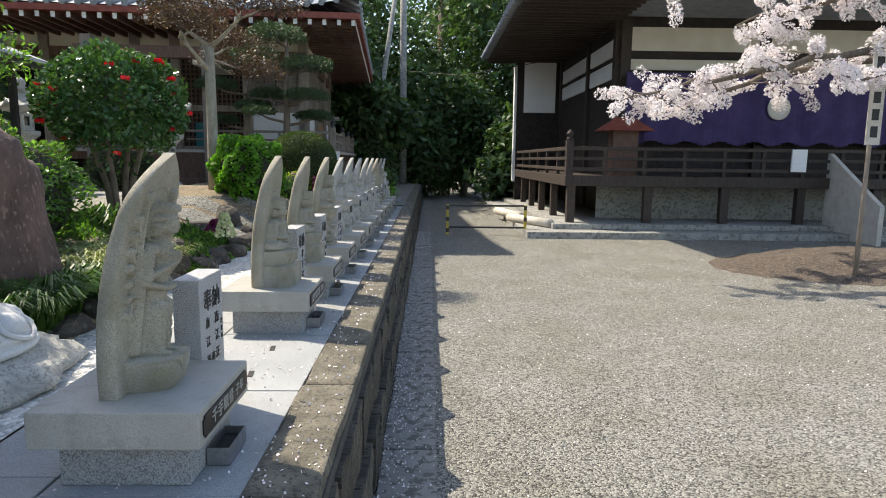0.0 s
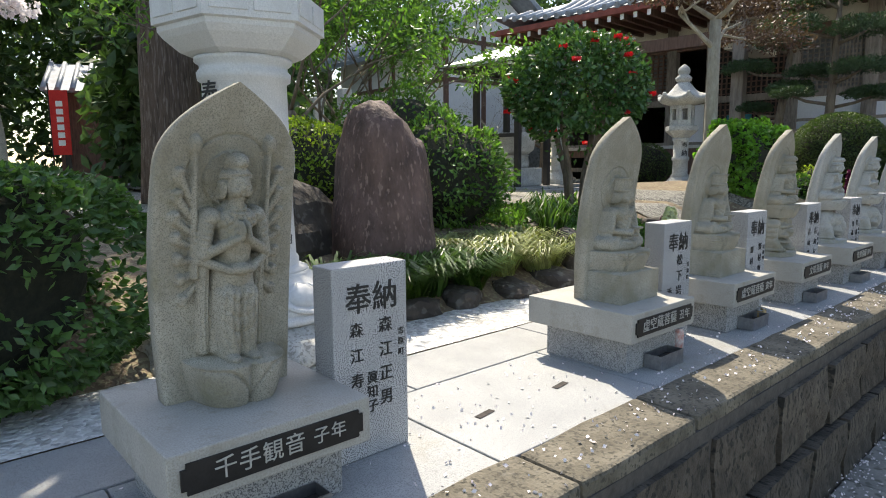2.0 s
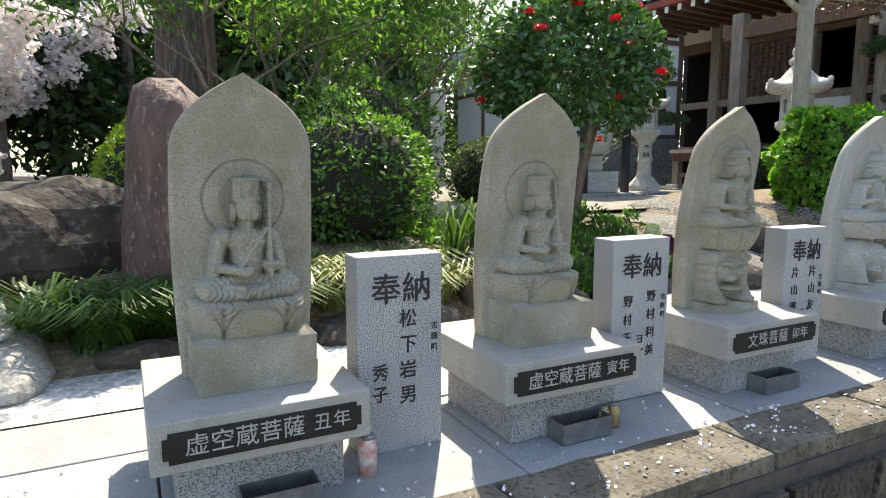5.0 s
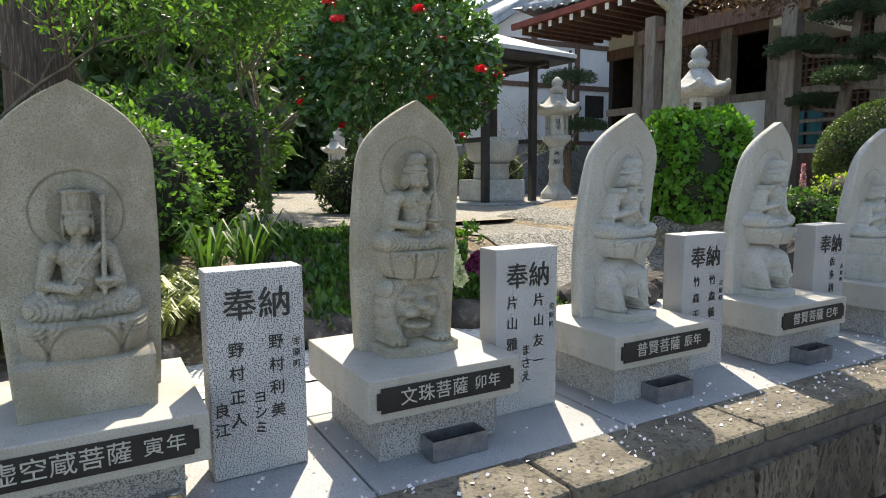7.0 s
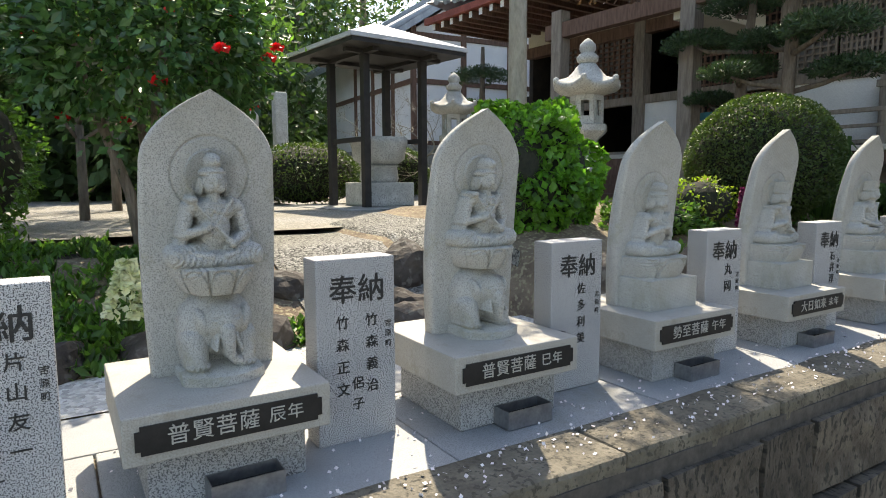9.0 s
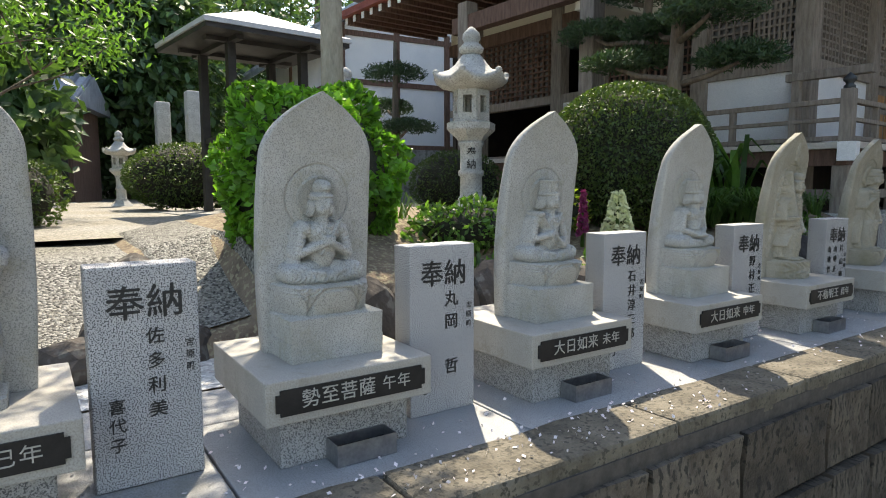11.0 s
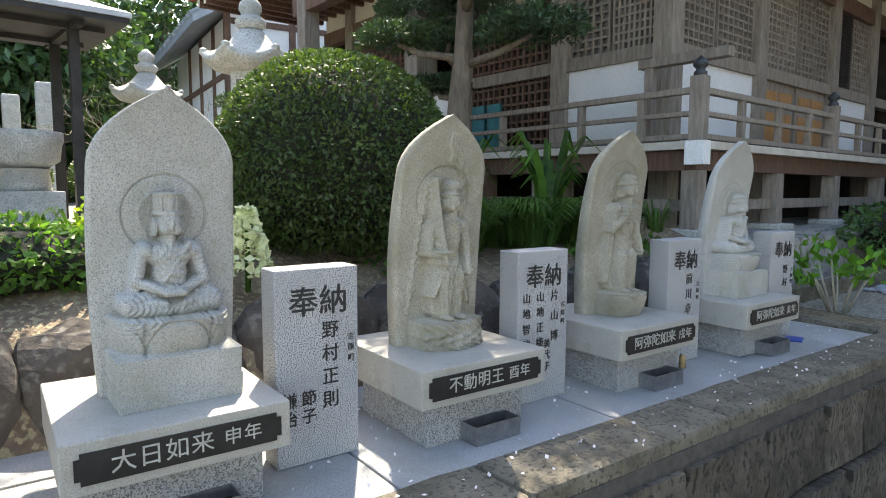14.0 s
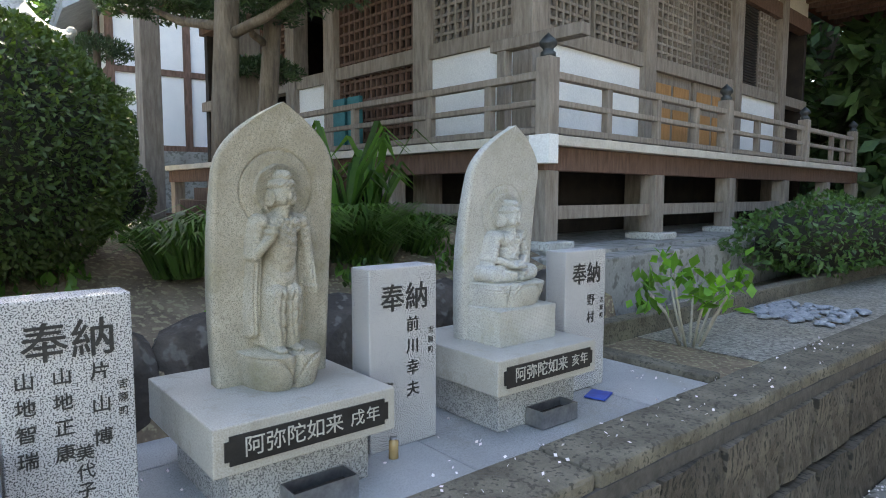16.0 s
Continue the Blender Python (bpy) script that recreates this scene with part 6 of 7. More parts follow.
M_PAPER = mat("grey_paper_pane", (0.13, 0.13, 0.13), (0.18, 0.18, 0.175), 4, 0.4, 0.0)
ZB, ZT = 1.86, 2.62
part("sill_beam", boxes((WX - 0.06, WX + 0.06, WY, WY + 6.3, 1.76, ZB, 0.004)), M_WOODGREY, hall)
part("sill_beam", boxes((WX - 6.2, WX - 0.06, WY - 0.058, WY + 0.058, 1.76, ZB, 0.004)), M_WOODGREY, hall)
part("white_panel", boxes((WX - 0.03, WX + 0.03, WY + 0.1, WY + 1.62, ZB, ZT)), M_PLASTER, hall, "white plaster panel")
part("white_panel", boxes((WX - 0.03, WX + 0.03, WY + 3.89, WY + 5.15, ZB, ZT)), M_PLASTER, hall, "white plaster panel")
part("white_panel", boxes((WX - 1.11, WX - 0.1, WY - 0.03, WY + 0.03, ZB, ZT)), M_PLASTER, hall, "white plaster panel")
part("white_panel", boxes((WX - 3.45, WX - 2.82, WY - 0.03, WY + 0.03, ZB, ZT)), M_PLASTER, hall, "white plaster panel")
part("mid_beam", boxes((WX - 0.07, WX + 0.07, WY, WY + 6.3, ZT, ZT + 0.13, 0.004)), M_WOODGREY, hall)
part("mid_beam", boxes((WX - 6.2, WX - 0.07, WY - 0.068, WY + 0.068, ZT, ZT + 0.13, 0.004)), M_WOODGREY, hall)
part("head_beam", boxes((WX - 0.08, WX + 0.08, WY - 0.1, WY + 6.3, 3.72, 3.92, 0.004)), M_WOOD, hall)
part("head_beam", boxes((WX - 6.2, WX - 0.08, WY - 0.078, WY + 0.078, 3.72, 3.92, 0.004)), M_WOOD, hall)
part("upper_panel", boxes((WX - 0.03, WX + 0.03, WY, WY + 6.3, 3.92, 4.3)), M_CREAM, hall, "cream plaster band")
part("upper_panel", boxes((WX - 6.2, WX - 0.03, WY - 0.029, WY + 0.029, 3.92, 4.3)), M_CREAM, hall, "cream plaster band")
lattice(WX - 0.02, WX + 0.02, WY + 0.12, WY + 0.78, ZT + 0.13, 3.72, "y", 7, 12, M_WOODGREY, M_PAPER)
lattice(WX - 0.02, WX + 0.02, WY + 0.86, WY + 1.6, ZT + 0.13, 3.72, "y", 7, 12, M_WOODGREY, M_PAPER)
lattice(WX - 0.02, WX + 0.02, WY + 1.84, WY + 2.71, ZT + 0.13, 3.72, "y", 8, 12, M_WOODGREY, M_PAPER)
lattice(WX - 0.02, WX + 0.02, WY + 2.79, WY + 3.67, ZT + 0.13, 3.72, "y", 8, 12, M_WOODGREY, M_PAPER)
lattice(WX - 0.02, WX + 0.02, WY + 4.56, WY + 5.13, ZT + 0.13, 3.72, "y", 6, 12, M_WOODGREY, M_PAPER)
bm = bmesh.new()
for k in range(28):
    box(bm, WX - 0.02, WX + 0.03, WY + 3.9, WY + 4.48, 2.77 + k * 0.034, 2.79 + k * 0.034)
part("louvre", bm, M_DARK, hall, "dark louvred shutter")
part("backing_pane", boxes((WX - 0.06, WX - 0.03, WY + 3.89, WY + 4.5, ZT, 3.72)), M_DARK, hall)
for a in (0.0, 0.94):
    dr = part("door", boxes((WX - 0.03, WX + 0.02, WY + 1.84 + a, WY + 2.72 + a, ZB, ZT - 0.002)), M_WOODGREY, hall)
    for b in (0, 1):
        for c in (0, 1):
            part("door_panel", boxes((WX + 0.02, WX + 0.028, WY + 1.92 + a + b * 0.4, WY + 2.26 + a + b * 0.4, ZB + 0.06 + c * 0.44, ZB + 0.42 + c * 0.24)), M_WOODGOLD, dr, "honey-coloured wood panel")
lattice(WX - 1.1, WX - 0.64, WY - 0.02, WY + 0.02, ZT + 0.13, 3.72, "x", 5, 12, M_WOODGREY, M_PAPER)
lattice(WX - 0.58, WX - 0.12, WY - 0.02, WY + 0.02, ZT + 0.13, 3.72, "x", 8, 12, M_WOODGREY, M_PAPER)
lattice(WX - 5.3, WX - 3.65, WY - 0.02, WY + 0.02, ZT + 0.13, 3.72, "x", 14, 12, M_WOOD, M_PAPER)
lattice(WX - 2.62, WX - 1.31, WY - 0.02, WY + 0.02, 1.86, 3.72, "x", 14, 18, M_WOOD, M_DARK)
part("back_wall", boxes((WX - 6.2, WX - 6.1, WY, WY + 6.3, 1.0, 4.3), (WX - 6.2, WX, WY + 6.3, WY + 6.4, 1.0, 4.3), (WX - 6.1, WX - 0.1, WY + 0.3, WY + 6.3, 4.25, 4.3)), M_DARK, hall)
for k, xx in enumerate((-2.75, -4.95)):
    pillar(xx + 0.45, -0.95, 1.05, 3.9, 0.1)
part("porch_beam", boxes((-4.75, -2.05, -1.03, -0.87, 3.5, 3.72, 0.006)), M_WOOD, hall)
part("porch_arch", boxes((-2.6, -2.2, -0.9, 0.6, 3.4, 3.6, 0.01)), M_CREAM, hall)
bm = bmesh.new()
for k in range(5):
    box(bm, -4.7, -2.3, -0.75 + 0.0 + k * 0.16, 0.1, 1.05 + k * 0.14, 1.19 + k * 0.14, 0.0)
part("entrance_steps", bm, M_WOOD, hall)
for xx in (-2.85, -2.6):
    part("notice_board", boxes((xx - 0.1, xx + 0.1, 0.32, 0.36, 1.78, 2.35)), M_TEAL, hall, "teal notice board")
# drum mallet on the veranda
part("black_log", boxes((-1.35, -0.75, 0.3, 0.38, 1.775, 1.86, 0.03)), M_BLACKWOOD, hall, "black round log")
# roof
EX, EY, EZ = 0.62, -1.32, 4.38
bm = bmesh.new()
X0, X1, Y0, Y1 = -7.6, EX, EY, 9.2
prev = None
rings = []
for inset, z in ((0, EZ), (0.6, EZ + 0.24), (1.3, EZ + 0.62), (2.2, EZ + 1.25), (3.2, EZ + 2.1), (4.05, EZ + 2.95)):
    up = 0.28 * max(0, 1 - inset / 1.2)
    ring = []
    pts = [(X0 + inset, Y0 + inset), (X1 - inset, Y0 + inset), (X1 - inset, Y1 - inset), (X0 + inset, Y1 - inset)]
    for i in range(4):
        a, b = Vector(pts[i]), Vector(pts[(i + 1) % 4])
        for s in range(8):
            q = s / 8
            p = a.lerp(b, q)
            ring.append(bm.verts.new((p.x, p.y, z + up * (abs(2 * q - 1) ** 4))))
    rings.append(ring)
for a, b in zip(rings, rings[1:]):
    for k in range(32):
        bm.faces.new((a[k], a[(k + 1) % 32], b[(k + 1) % 32], b[k])).smooth = True
bm.faces.new(rings[-1])
roof = part("roof", bm, M_TILE, hall, "grey tiled hip roof")


def roof_z(inset, q):
    tab = ((0, 0.0), (0.6, 0.24), (1.3, 0.62), (2.2, 1.25), (3.2, 2.1), (4.05, 2.95))
    for (a, za), (b, zb) in zip(tab, tab[1:]):
        if inset <= b:
            z = za + (zb - za) * (inset - a) / (b - a)
            break
    return EZ + z + 0.28 * max(0, 1 - inset / 1.2) * abs(2 * q - 1) ** 4


for side in range(2):
    ln = (X1 - X0) if side == 0 else (Y1 - Y0)
    n = int(ln / 0.27)
    for k in range(n):
        s = (k + 0.5) * ln / n
        top = min(4.0, s, ln - s)
        if top < 0.2:
            continue
        pts = []
        for inset in (-0.04, 0.3, 0.6, 1.3, 2.2, 3.2, 4.0):
            if inset > top:
                break
            q = min(max((s - inset) / max(ln - 2 * inset, 0.01), 0), 1)
            z = roof_z(max(inset, 0), q) + 0.02
            pts.append((X0 + s, Y0 + inset, z) if side == 0 else (X1 - inset, Y0 + s, z))
        if len(pts) > 1:
            b2 = bmesh.new()
            tube(b2, pts, [0.065] * len(pts), 6)
            part("tile_rib", b2, M_TILE, roof)
part("eave_soffit", boxes((X0 + 0.1, X1 - 0.1, Y0 + 0.1, 0.7, EZ - 0.12, EZ - 0.05), (-0.9, X1 - 0.1, 0.7, Y1 - 0.1, EZ - 0.12, EZ - 0.05)), M_REDWOOD, hall, "red-brown eave boards")
part("eave_fascia", boxes((X0, X1 + 0.02, Y0 - 0.02, Y0 + 0.06, EZ - 0.13, EZ - 0.02), (X1 - 0.06, X1 + 0.02, Y0 + 0.06, Y1, EZ - 0.13, EZ - 0.02)), M_REDWOOD, hall)
for k in range(30):
    xx = X0 + 0.2 + k * (X1 - X0 - 0.3) / 29
    rf = part("rafter", boxes((xx - 0.035, xx + 0.035, Y0 + 0.07, 0.7, EZ - 0.24, EZ - 0.125)), M_WOOD, hall)
    part("rafter_tip", boxes((xx - 0.037, xx + 0.037, Y0 + 0.055, Y0 + 0.069, EZ - 0.24, EZ - 0.14)), M_PLASTER, rf, "white-painted rafter tip")
for k in range(34):
    yy = Y0 + 0.3 + k * (Y1 - Y0 - 0.5) / 33
    rf = part("rafter", boxes((-0.7, X1 - 0.07, yy - 0.035, yy + 0.035, EZ - 0.24, EZ - 0.125)), M_WOOD, hall)
    part("rafter_tip", boxes((X1 - 0.069, X1 - 0.055, yy - 0.037, yy + 0.037, EZ - 0.24, EZ - 0.14)), M_PLASTER, rf, "white-painted rafter tip")

# ---- white storehouse ----
st = thing("storehouse", (-12.8, 13.4, 0.9), "white plaster storehouse with timber framing and tiled gable roof", "storehouse", rz=-4)
bm = bmesh.new()
P = [(0, 0), (0, 4.2), (-6, 4.2), (-6, 0)]
part("wall", boxes((-6, 0, 0, 4.2, 1.35, 4.1)), M_PLASTER, st)
part("plinth", boxes((-6.05, 0.05, -0.05, 4.25, -0.1, 1.35)), M_CONCRETE, st)
bm = bmesh.new()
vs = [bm.verts.new(p) for p in ((0, 0, 4.1), (0, 4.2, 4.1), (0, 2.1, 5.5), (-6, 0, 4.1), (-6, 4.2, 4.1), (-6, 2.1, 5.5))]
for f in ((0, 1, 2), (3, 5, 4), (0, 2, 5, 3), (1, 4, 5, 2)):
    bm.faces.new([vs[i] for i in f])
part("gable", bm, M_PLASTER, st)
for sgn, nm in ((-1, 0), (1, 1)):
    bm = bmesh.new()
    y0 = 2.1
    y1 = 2.1 + sgn * 2.9
    vs = [bm.verts.new(p) for p in ((0.7, y0, 5.72), (0.7, y1, 3.85), (-6.7, y1, 3.85), (-6.7, y0, 5.72), (0.7, y0, 5.56), (0.7, y1, 3.7), (-6.7, y1, 3.7), (-6.7, y0, 5.56))]
    for f in ((0, 1, 2, 3), (7, 6, 5, 4), (0, 4, 5, 1), (1, 5, 6, 2), (2, 6, 7, 3), (3, 7, 4, 0)):
        bm.faces.new([vs[i] for i in f])
    bmesh.ops.recalc_face_normals(bm, faces=bm.faces)
    rf = part("roof_slope", bm, M_TILE, st, "grey tiled roof slope")
    for k in range(24):
        b2 = bmesh.new()
        xx = 0.6 - k * 0.3
        tube(b2, [(xx, y0, 5.74), (xx, (y0 + y1) / 2, 4.82), (xx, y1 + sgn * 0.03, 3.87)], [0.06] * 3, 6)
        part("tile_rib", b2, M_TILE, rf)
part("ridge", boxes((-6.7, 0.7, 1.98, 2.22, 5.68, 5.9, 0.03)), M_TILE, st)
for yy in (0.0, 1.4, 2.8, 4.2):
    part("timber", boxes((-0.02, 0.05, yy - 0.07, yy + 0.07, 1.35, 4.2)), M_WOOD, st)
for zz in (1.4, 2.9, 4.0):
    part("timber", boxes((-0.02, 0.045, 0, 4.2, zz - 0.06, zz + 0.06)), M_WOOD, st)
for xx in (-1.2, -2.6, -4.0):
    part("timber", boxes((xx - 0.07, xx + 0.07, -0.05, 0.02, 1.35, 4.1)), M_WOOD, st)
part("timber", boxes((-6, 0, -0.045, 0.02, 2.84, 2.96)), M_WOOD, st)
part("window", boxes((-0.6, 0.06, 3.1, 3.7, 2.1, 2.7)), M_DARK, st)

# low wooden building and its tiled roof beyond the garden
sh = thing("wooden_shed", (-15.9, 6.3, 0.9), "low brown timber outbuilding with a grey tiled roof", "outbuilding", rz=-18)
part("wall", boxes((-2.4, 0, -1.85, 1.85, 0.1, 2.25)), M_WOOD, sh)
part("base", boxes((-2.5, 0.1, -1.85, 1.85, -0.1, 0.12)), M_LANTERN, sh)
bm = bmesh.new()
vs = [bm.verts.new(p) for p in ((0.5, -2.1, 2.25), (0.5, 2.1, 2.25), (-1.2, 2.1, 3.05), (-1.2, -2.1, 3.05), (-2.9, 2.1, 2.25), (-2.9, -2.1, 2.25))]
for f in ((0, 1, 2, 3), (3, 2, 4, 5), (0, 3, 5), (1, 4, 2), (0, 5, 4, 1)):
    bm.faces.new([vs[i] for i in f])
rf = part("roof", bm, M_TILE, sh, "grey tiled roof")
for k in range(15):
    b2 = bmesh.new()
    yy = -2.04 + k * 0.291
    tube(b2, [(0.53, yy, 2.26), (-0.35, yy, 2.67), (-1.2, yy, 3.07)], [0.06] * 3, 6)
    part("tile_rib", b2, M_TILE, rf)
for yy in (-1.7, -0.6, 0.6, 1.7):
    part("timber", boxes((-0.02, 0.06, yy - 0.06, yy + 0.06, 0.12, 2.25)), M_BLACKWOOD, sh)
ban = thing("red_banner", (-15.5, 4.4, 0.95), "red lettered prayer banner on a thin pole", "banner", rz=-40)
part("cloth", boxes((0.0, 0.01, -0.2, 0.2, 0.75, 2.15)), M_RED, ban, "red cloth with pale writing")
part("pole", boxes((-0.012, 0.014, -0.225, -0.199, -0.05, 2.3)), M_BLACKWOOD, ban)
for k in range(6):
    part("writing_bar", boxes((0.009, 0.014, -0.07, 0.08, 0.95 + k * 0.17, 1.07 + k * 0.17)), M_PLASTER, ban)
for x, y, h in ((-13.4, 9.6, 2.4), (-12.9, 10.1, 2.6)):
    p_ = part("stone_post", boxes((-0.14, 0.14, -0.14, 0.14, 0, h, 0.03)), M_LANTERN)
    p_.matrix_world = pose(x, y, 0.7)
    tagged(p_, "tall grey stone post in the garden", "stone post", "stone posts")
# far house facade
fh = thing("far_house", (-30, 14, 0), "distant white house with grey roof", "house", rz=15)
part("wall", boxes((-5, 0, -5, 5, 0, 7.5)), M_PLASTER, fh)
part("roof", boxes((-5.4, 0.4, -5.4, 5.4, 7.5, 7.9)), M_TILE, fh)
for yy in (-3, 0, 3):
    part("window", boxes((-0.02, 0.03, yy - 0.7, yy + 0.7, 4.6, 5.9)), M_DARK, fh)
# ---- across the yard: dark hall, gate, cherry ----
dh = thing("dark_temple_hall", (3.1, 14.0, 0.0), "black timber temple hall with railed veranda and white panels", "temple hall")
part("podium", boxes((-1.0, 14, -0.9, 14, -0.05, 0.14, 0.02), (-0.35, 14, -0.35, 14, 0.14, 0.26, 0.015)), M_CONCRETE, dh, "grey stone podium")
part("veranda_floor", boxes((0, 14, 0, 14, 1.2, 1.3)), M_WOODDARK, dh)
part("edge_beam", boxes((-0.05, 14, -0.05, 0.06, 1.08, 1.32, 0.01)), M_WOODDARK, dh)
part("edge_beam", boxes((-0.052, 0.06, 0.06, 14, 1.08, 1.32, 0.01)), M_WOODDARK, dh)
for k in range(8):
    part("underpost", boxes((0.02 + k * 1.75, 0.2 + k * 1.75, 0.0, 0.16, 0.255, 1.1)), M_WOODDARK, dh)
    part("underpost", boxes((0.0, 0.16, 1.75 + k * 1.7, 1.92 + k * 1.7, 0.255, 1.1)), M_WOODDARK, dh)
# pale wall given a dimmer grey, so its shade is in the colour
part("underside_wall", boxes((1.0, 14, 1.2, 1.25, 0.2, 1.2)), M_CONCRETE, dh, "shaded pale wall below the floor")
part("newel_post", boxes((-0.04, 0.12, -0.04, 0.12, 1.3, 2.1, 0.01)), M_WOODDARK, dh)
o = part("newel_cap", lathe([(r * 1.5, z * 1.5) for r, z in GIBOSHI], 14), M_WOODDARK, dh)
o.location = (0.04, 0.04, 2.1)
for z0, z1 in ((1.42, 1.5), (1.66, 1.73), (1.88, 1.96)):
    part("rail", boxes((0.1, 8.1, 0.0, 0.08, z0, z1, 0.008)), M_WOODDARK, dh)
    part("rail", boxes((0.0, 0.08, 0.1, 13, z0, z1, 0.008)), M_WOODDARK, dh)
for k in range(9):
    part("baluster", boxes((0.8 + k * 0.9, 0.88 + k * 0.9, 0.005, 0.075, 1.3, 1.9)), M_WOODDARK, dh)
    part("baluster", boxes((0.005, 0.075, 1.2 + k * 1.4, 1.28 + k * 1.4, 1.3, 1.9)), M_WOODDARK, dh)
part("wall", boxes((1.5, 1.6, 1.6, 14, 0.3, 5.0), (1.6, 14, 1.55, 1.65, 0.3, 5.1)), M_DARK, dh, "black board wall")
part("wing_wall", boxes((-0.05, 1.44, 8.3, 8.42, 0.2, 5.1)), M_DARK, dh, "black board wing wall")
part("white_panel", boxes((0.2, 1.3, 8.26, 8.3, 3.3, 5.0)), M_PLASTER, dh, "white plaster panel")
part("corner_panel", boxes((-0.13, -0.05, 8.28, 8.6, 0.9, 4.9)), M_PLASTER, dh, "white plaster strip")
for y0, y1 in ((1.75, 4.1), (4.5, 7.8)):
    for z0, z1 in ((3.68, 4.08), (4.22, 4.62)):
        part("white_panel", boxes((1.44, 1.5, y0, y1, z0, z1)), M_PLASTER, dh, "white plaster panel")
for y0 in (1.55, 4.2, 7.9):
    part("pillar", boxes((1.4, 1.56, y0, y0 + 0.22, 0.3, 5.0)), M_WOODDARK, dh)
# front bands in cream, side panels in white: front shade put into colour
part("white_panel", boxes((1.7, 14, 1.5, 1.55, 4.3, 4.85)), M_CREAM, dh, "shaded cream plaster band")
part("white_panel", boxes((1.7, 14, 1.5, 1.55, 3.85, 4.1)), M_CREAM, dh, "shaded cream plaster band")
for k in range(4):
    part("pillar", boxes((1.5 + k * 3.4, 1.75 + k * 3.4, 1.42, 1.56, 0.3, 5.0)), M_WOODDARK, dh)
cu = bmesh.new()
for k in range(60):
    x0 = 1.6 + k * 0.12
    z0 = 2.1 - 0.05 * math.sin(k * 0.9)
    a = [cu.verts.new((x0 + d * 0.12, 1.2 + 0.03 * math.sin((k + d) * 1.1), z)) for d in (0, 1) for z in (z0, 3.75)]
    cu.faces.new((a[0], a[2], a[3], a[1]))
part("curtain", cu, M_PURPLE, dh, "purple hanging curtain with a pale crest")
o = part("crest", lathe([(0.28, 0), (0.28, 0.01), (0.2, 0.012), (0.2, 0.004)], 24), M_CREAM, dh, "pale round crest")
o.matrix_local = Matrix.Translation((5.3, 1.14, 2.95)) @ Matrix.Rotation(radians(90), 4, "X")
rf = bmesh.new()
ring0 = [rf.verts.new(p) for p in ((-1.25, -1.9, 5.15), (16, -1.9, 5.1), (16, 8.6, 5.15), (-1.25, 8.6, 5.15))]
ring1 = [rf.verts.new(p) for p in ((3.4, 3.2, 8.2), (12, 3.2, 8.2), (12, 4.6, 8.2), (3.4, 4.6, 8.2))]
for k in range(4):
    rf.faces.new((ring0[k], ring0[(k + 1) % 4], ring1[(k + 1) % 4], ring1[k]))
rf.faces.new(ring1)
rf.faces.new(list(reversed(ring0)))
roof2 = part("roof", rf, M_TILE, dh, "grey tiled hip roof with deep eaves")
for k in range(34):
    b2 = bmesh.new()
    s = k / 33
    a, b = Vector((-1.27, -1.9 + 10.5 * s, 5.17)), Vector((3.4, 3.2 + 1.4 * s, 8.22))
    tube(b2, [a, a.lerp(b, 0.5), b], [0.07] * 3, 6)
    part("tile_rib", b2, M_TILE, roof2)
    rt = part("rafter", boxes((-1.1, 1.5, -1.7 + 10.1 * s - 0.04, -1.7 + 10.1 * s + 0.04, 4.98, 5.1)), M_WOODDARK, dh)
shr = thing("small_shrine_box", (4.6, 14.9, 1.3), "small box with a red pitched roof on the veranda", "shrine box")
part("body", boxes((-0.3, 0.3, -0.2, 0.2, 0, 1.05)), M_WOOD, shr)
bm = bmesh.new()
vs = [bm.verts.new(p) for p in ((-0.62, -0.4, 1.05), (0.62, -0.4, 1.05), (0.62, 0.4, 1.05), (-0.62, 0.4, 1.05), (-0.2, 0, 1.38), (0.2, 0, 1.38))]
for f in ((3, 2, 1, 0), (0, 1, 5, 4), (2, 3, 4, 5), (1, 2, 5), (3, 0, 4)):
    bm.faces.new([vs[i] for i in f])
part("roof", bm, M_REDWOOD, shr, "red-brown pitched roof")
rmp = part("ramp_side", boxes((-0.05, 0.05, -0.9, 0.9, 0, 1.9)), M_WOODPALE)
for v in rmp.data.vertices:
    if v.co.z > 1 and v.co.y < 0:
        v.co.z -= 1.1
rmp.matrix_world = pose(9.1, 13.2, 0.0)
tagged(rmp, "pale grey board siding of the entrance ramp", "ramp")
sb = part("notice", boxes((-0.17, 0.17, -0.02, 0.02, 0, 0.5)), M_PLASTER)
sb.matrix_world = pose(8.3, 13.95, 1.45)
tagged(sb, "white paper notice tied to the railing", "notice")
for k, (a, b) in enumerate((((2.0, 15.4), (2.75, 13.9)), ((1.9, 17.4), (2.35, 15.6)))):
    bm = bmesh.new()
    tube(bm, [(0, 0, 0), ((b[0] - a[0]) / 2, (b[1] - a[1]) / 2, 0.0), (b[0] - a[0], b[1] - a[1], 0)], [0.1, 0.1, 0.1], 10)
    o = part("pale_log", bm, M_WOODPALE)
    o.matrix_world = pose(a[0], a[1], 0.24)
    tagged(o, "pale round timber lying along the podium", "log", "pale logs")

gate = thing("barrier", (0.42, 13.7, 0), "low metal barrier with yellow and black posts", "barrier")
for x in (0.0, 1.72):
    pst = part("post", boxes((x - 0.03, x + 0.03, -0.03, 0.03, -0.01, 0.66, 0.005)), M_YELLOW, gate, "faded yellow post")
    for z in (0.05, 0.3, 0.55):
        part("stripe", boxes((x - 0.032, x + 0.032, -0.032, 0.032, z, z + 0.09)), M_BLACKWOOD, pst, "black stripe")
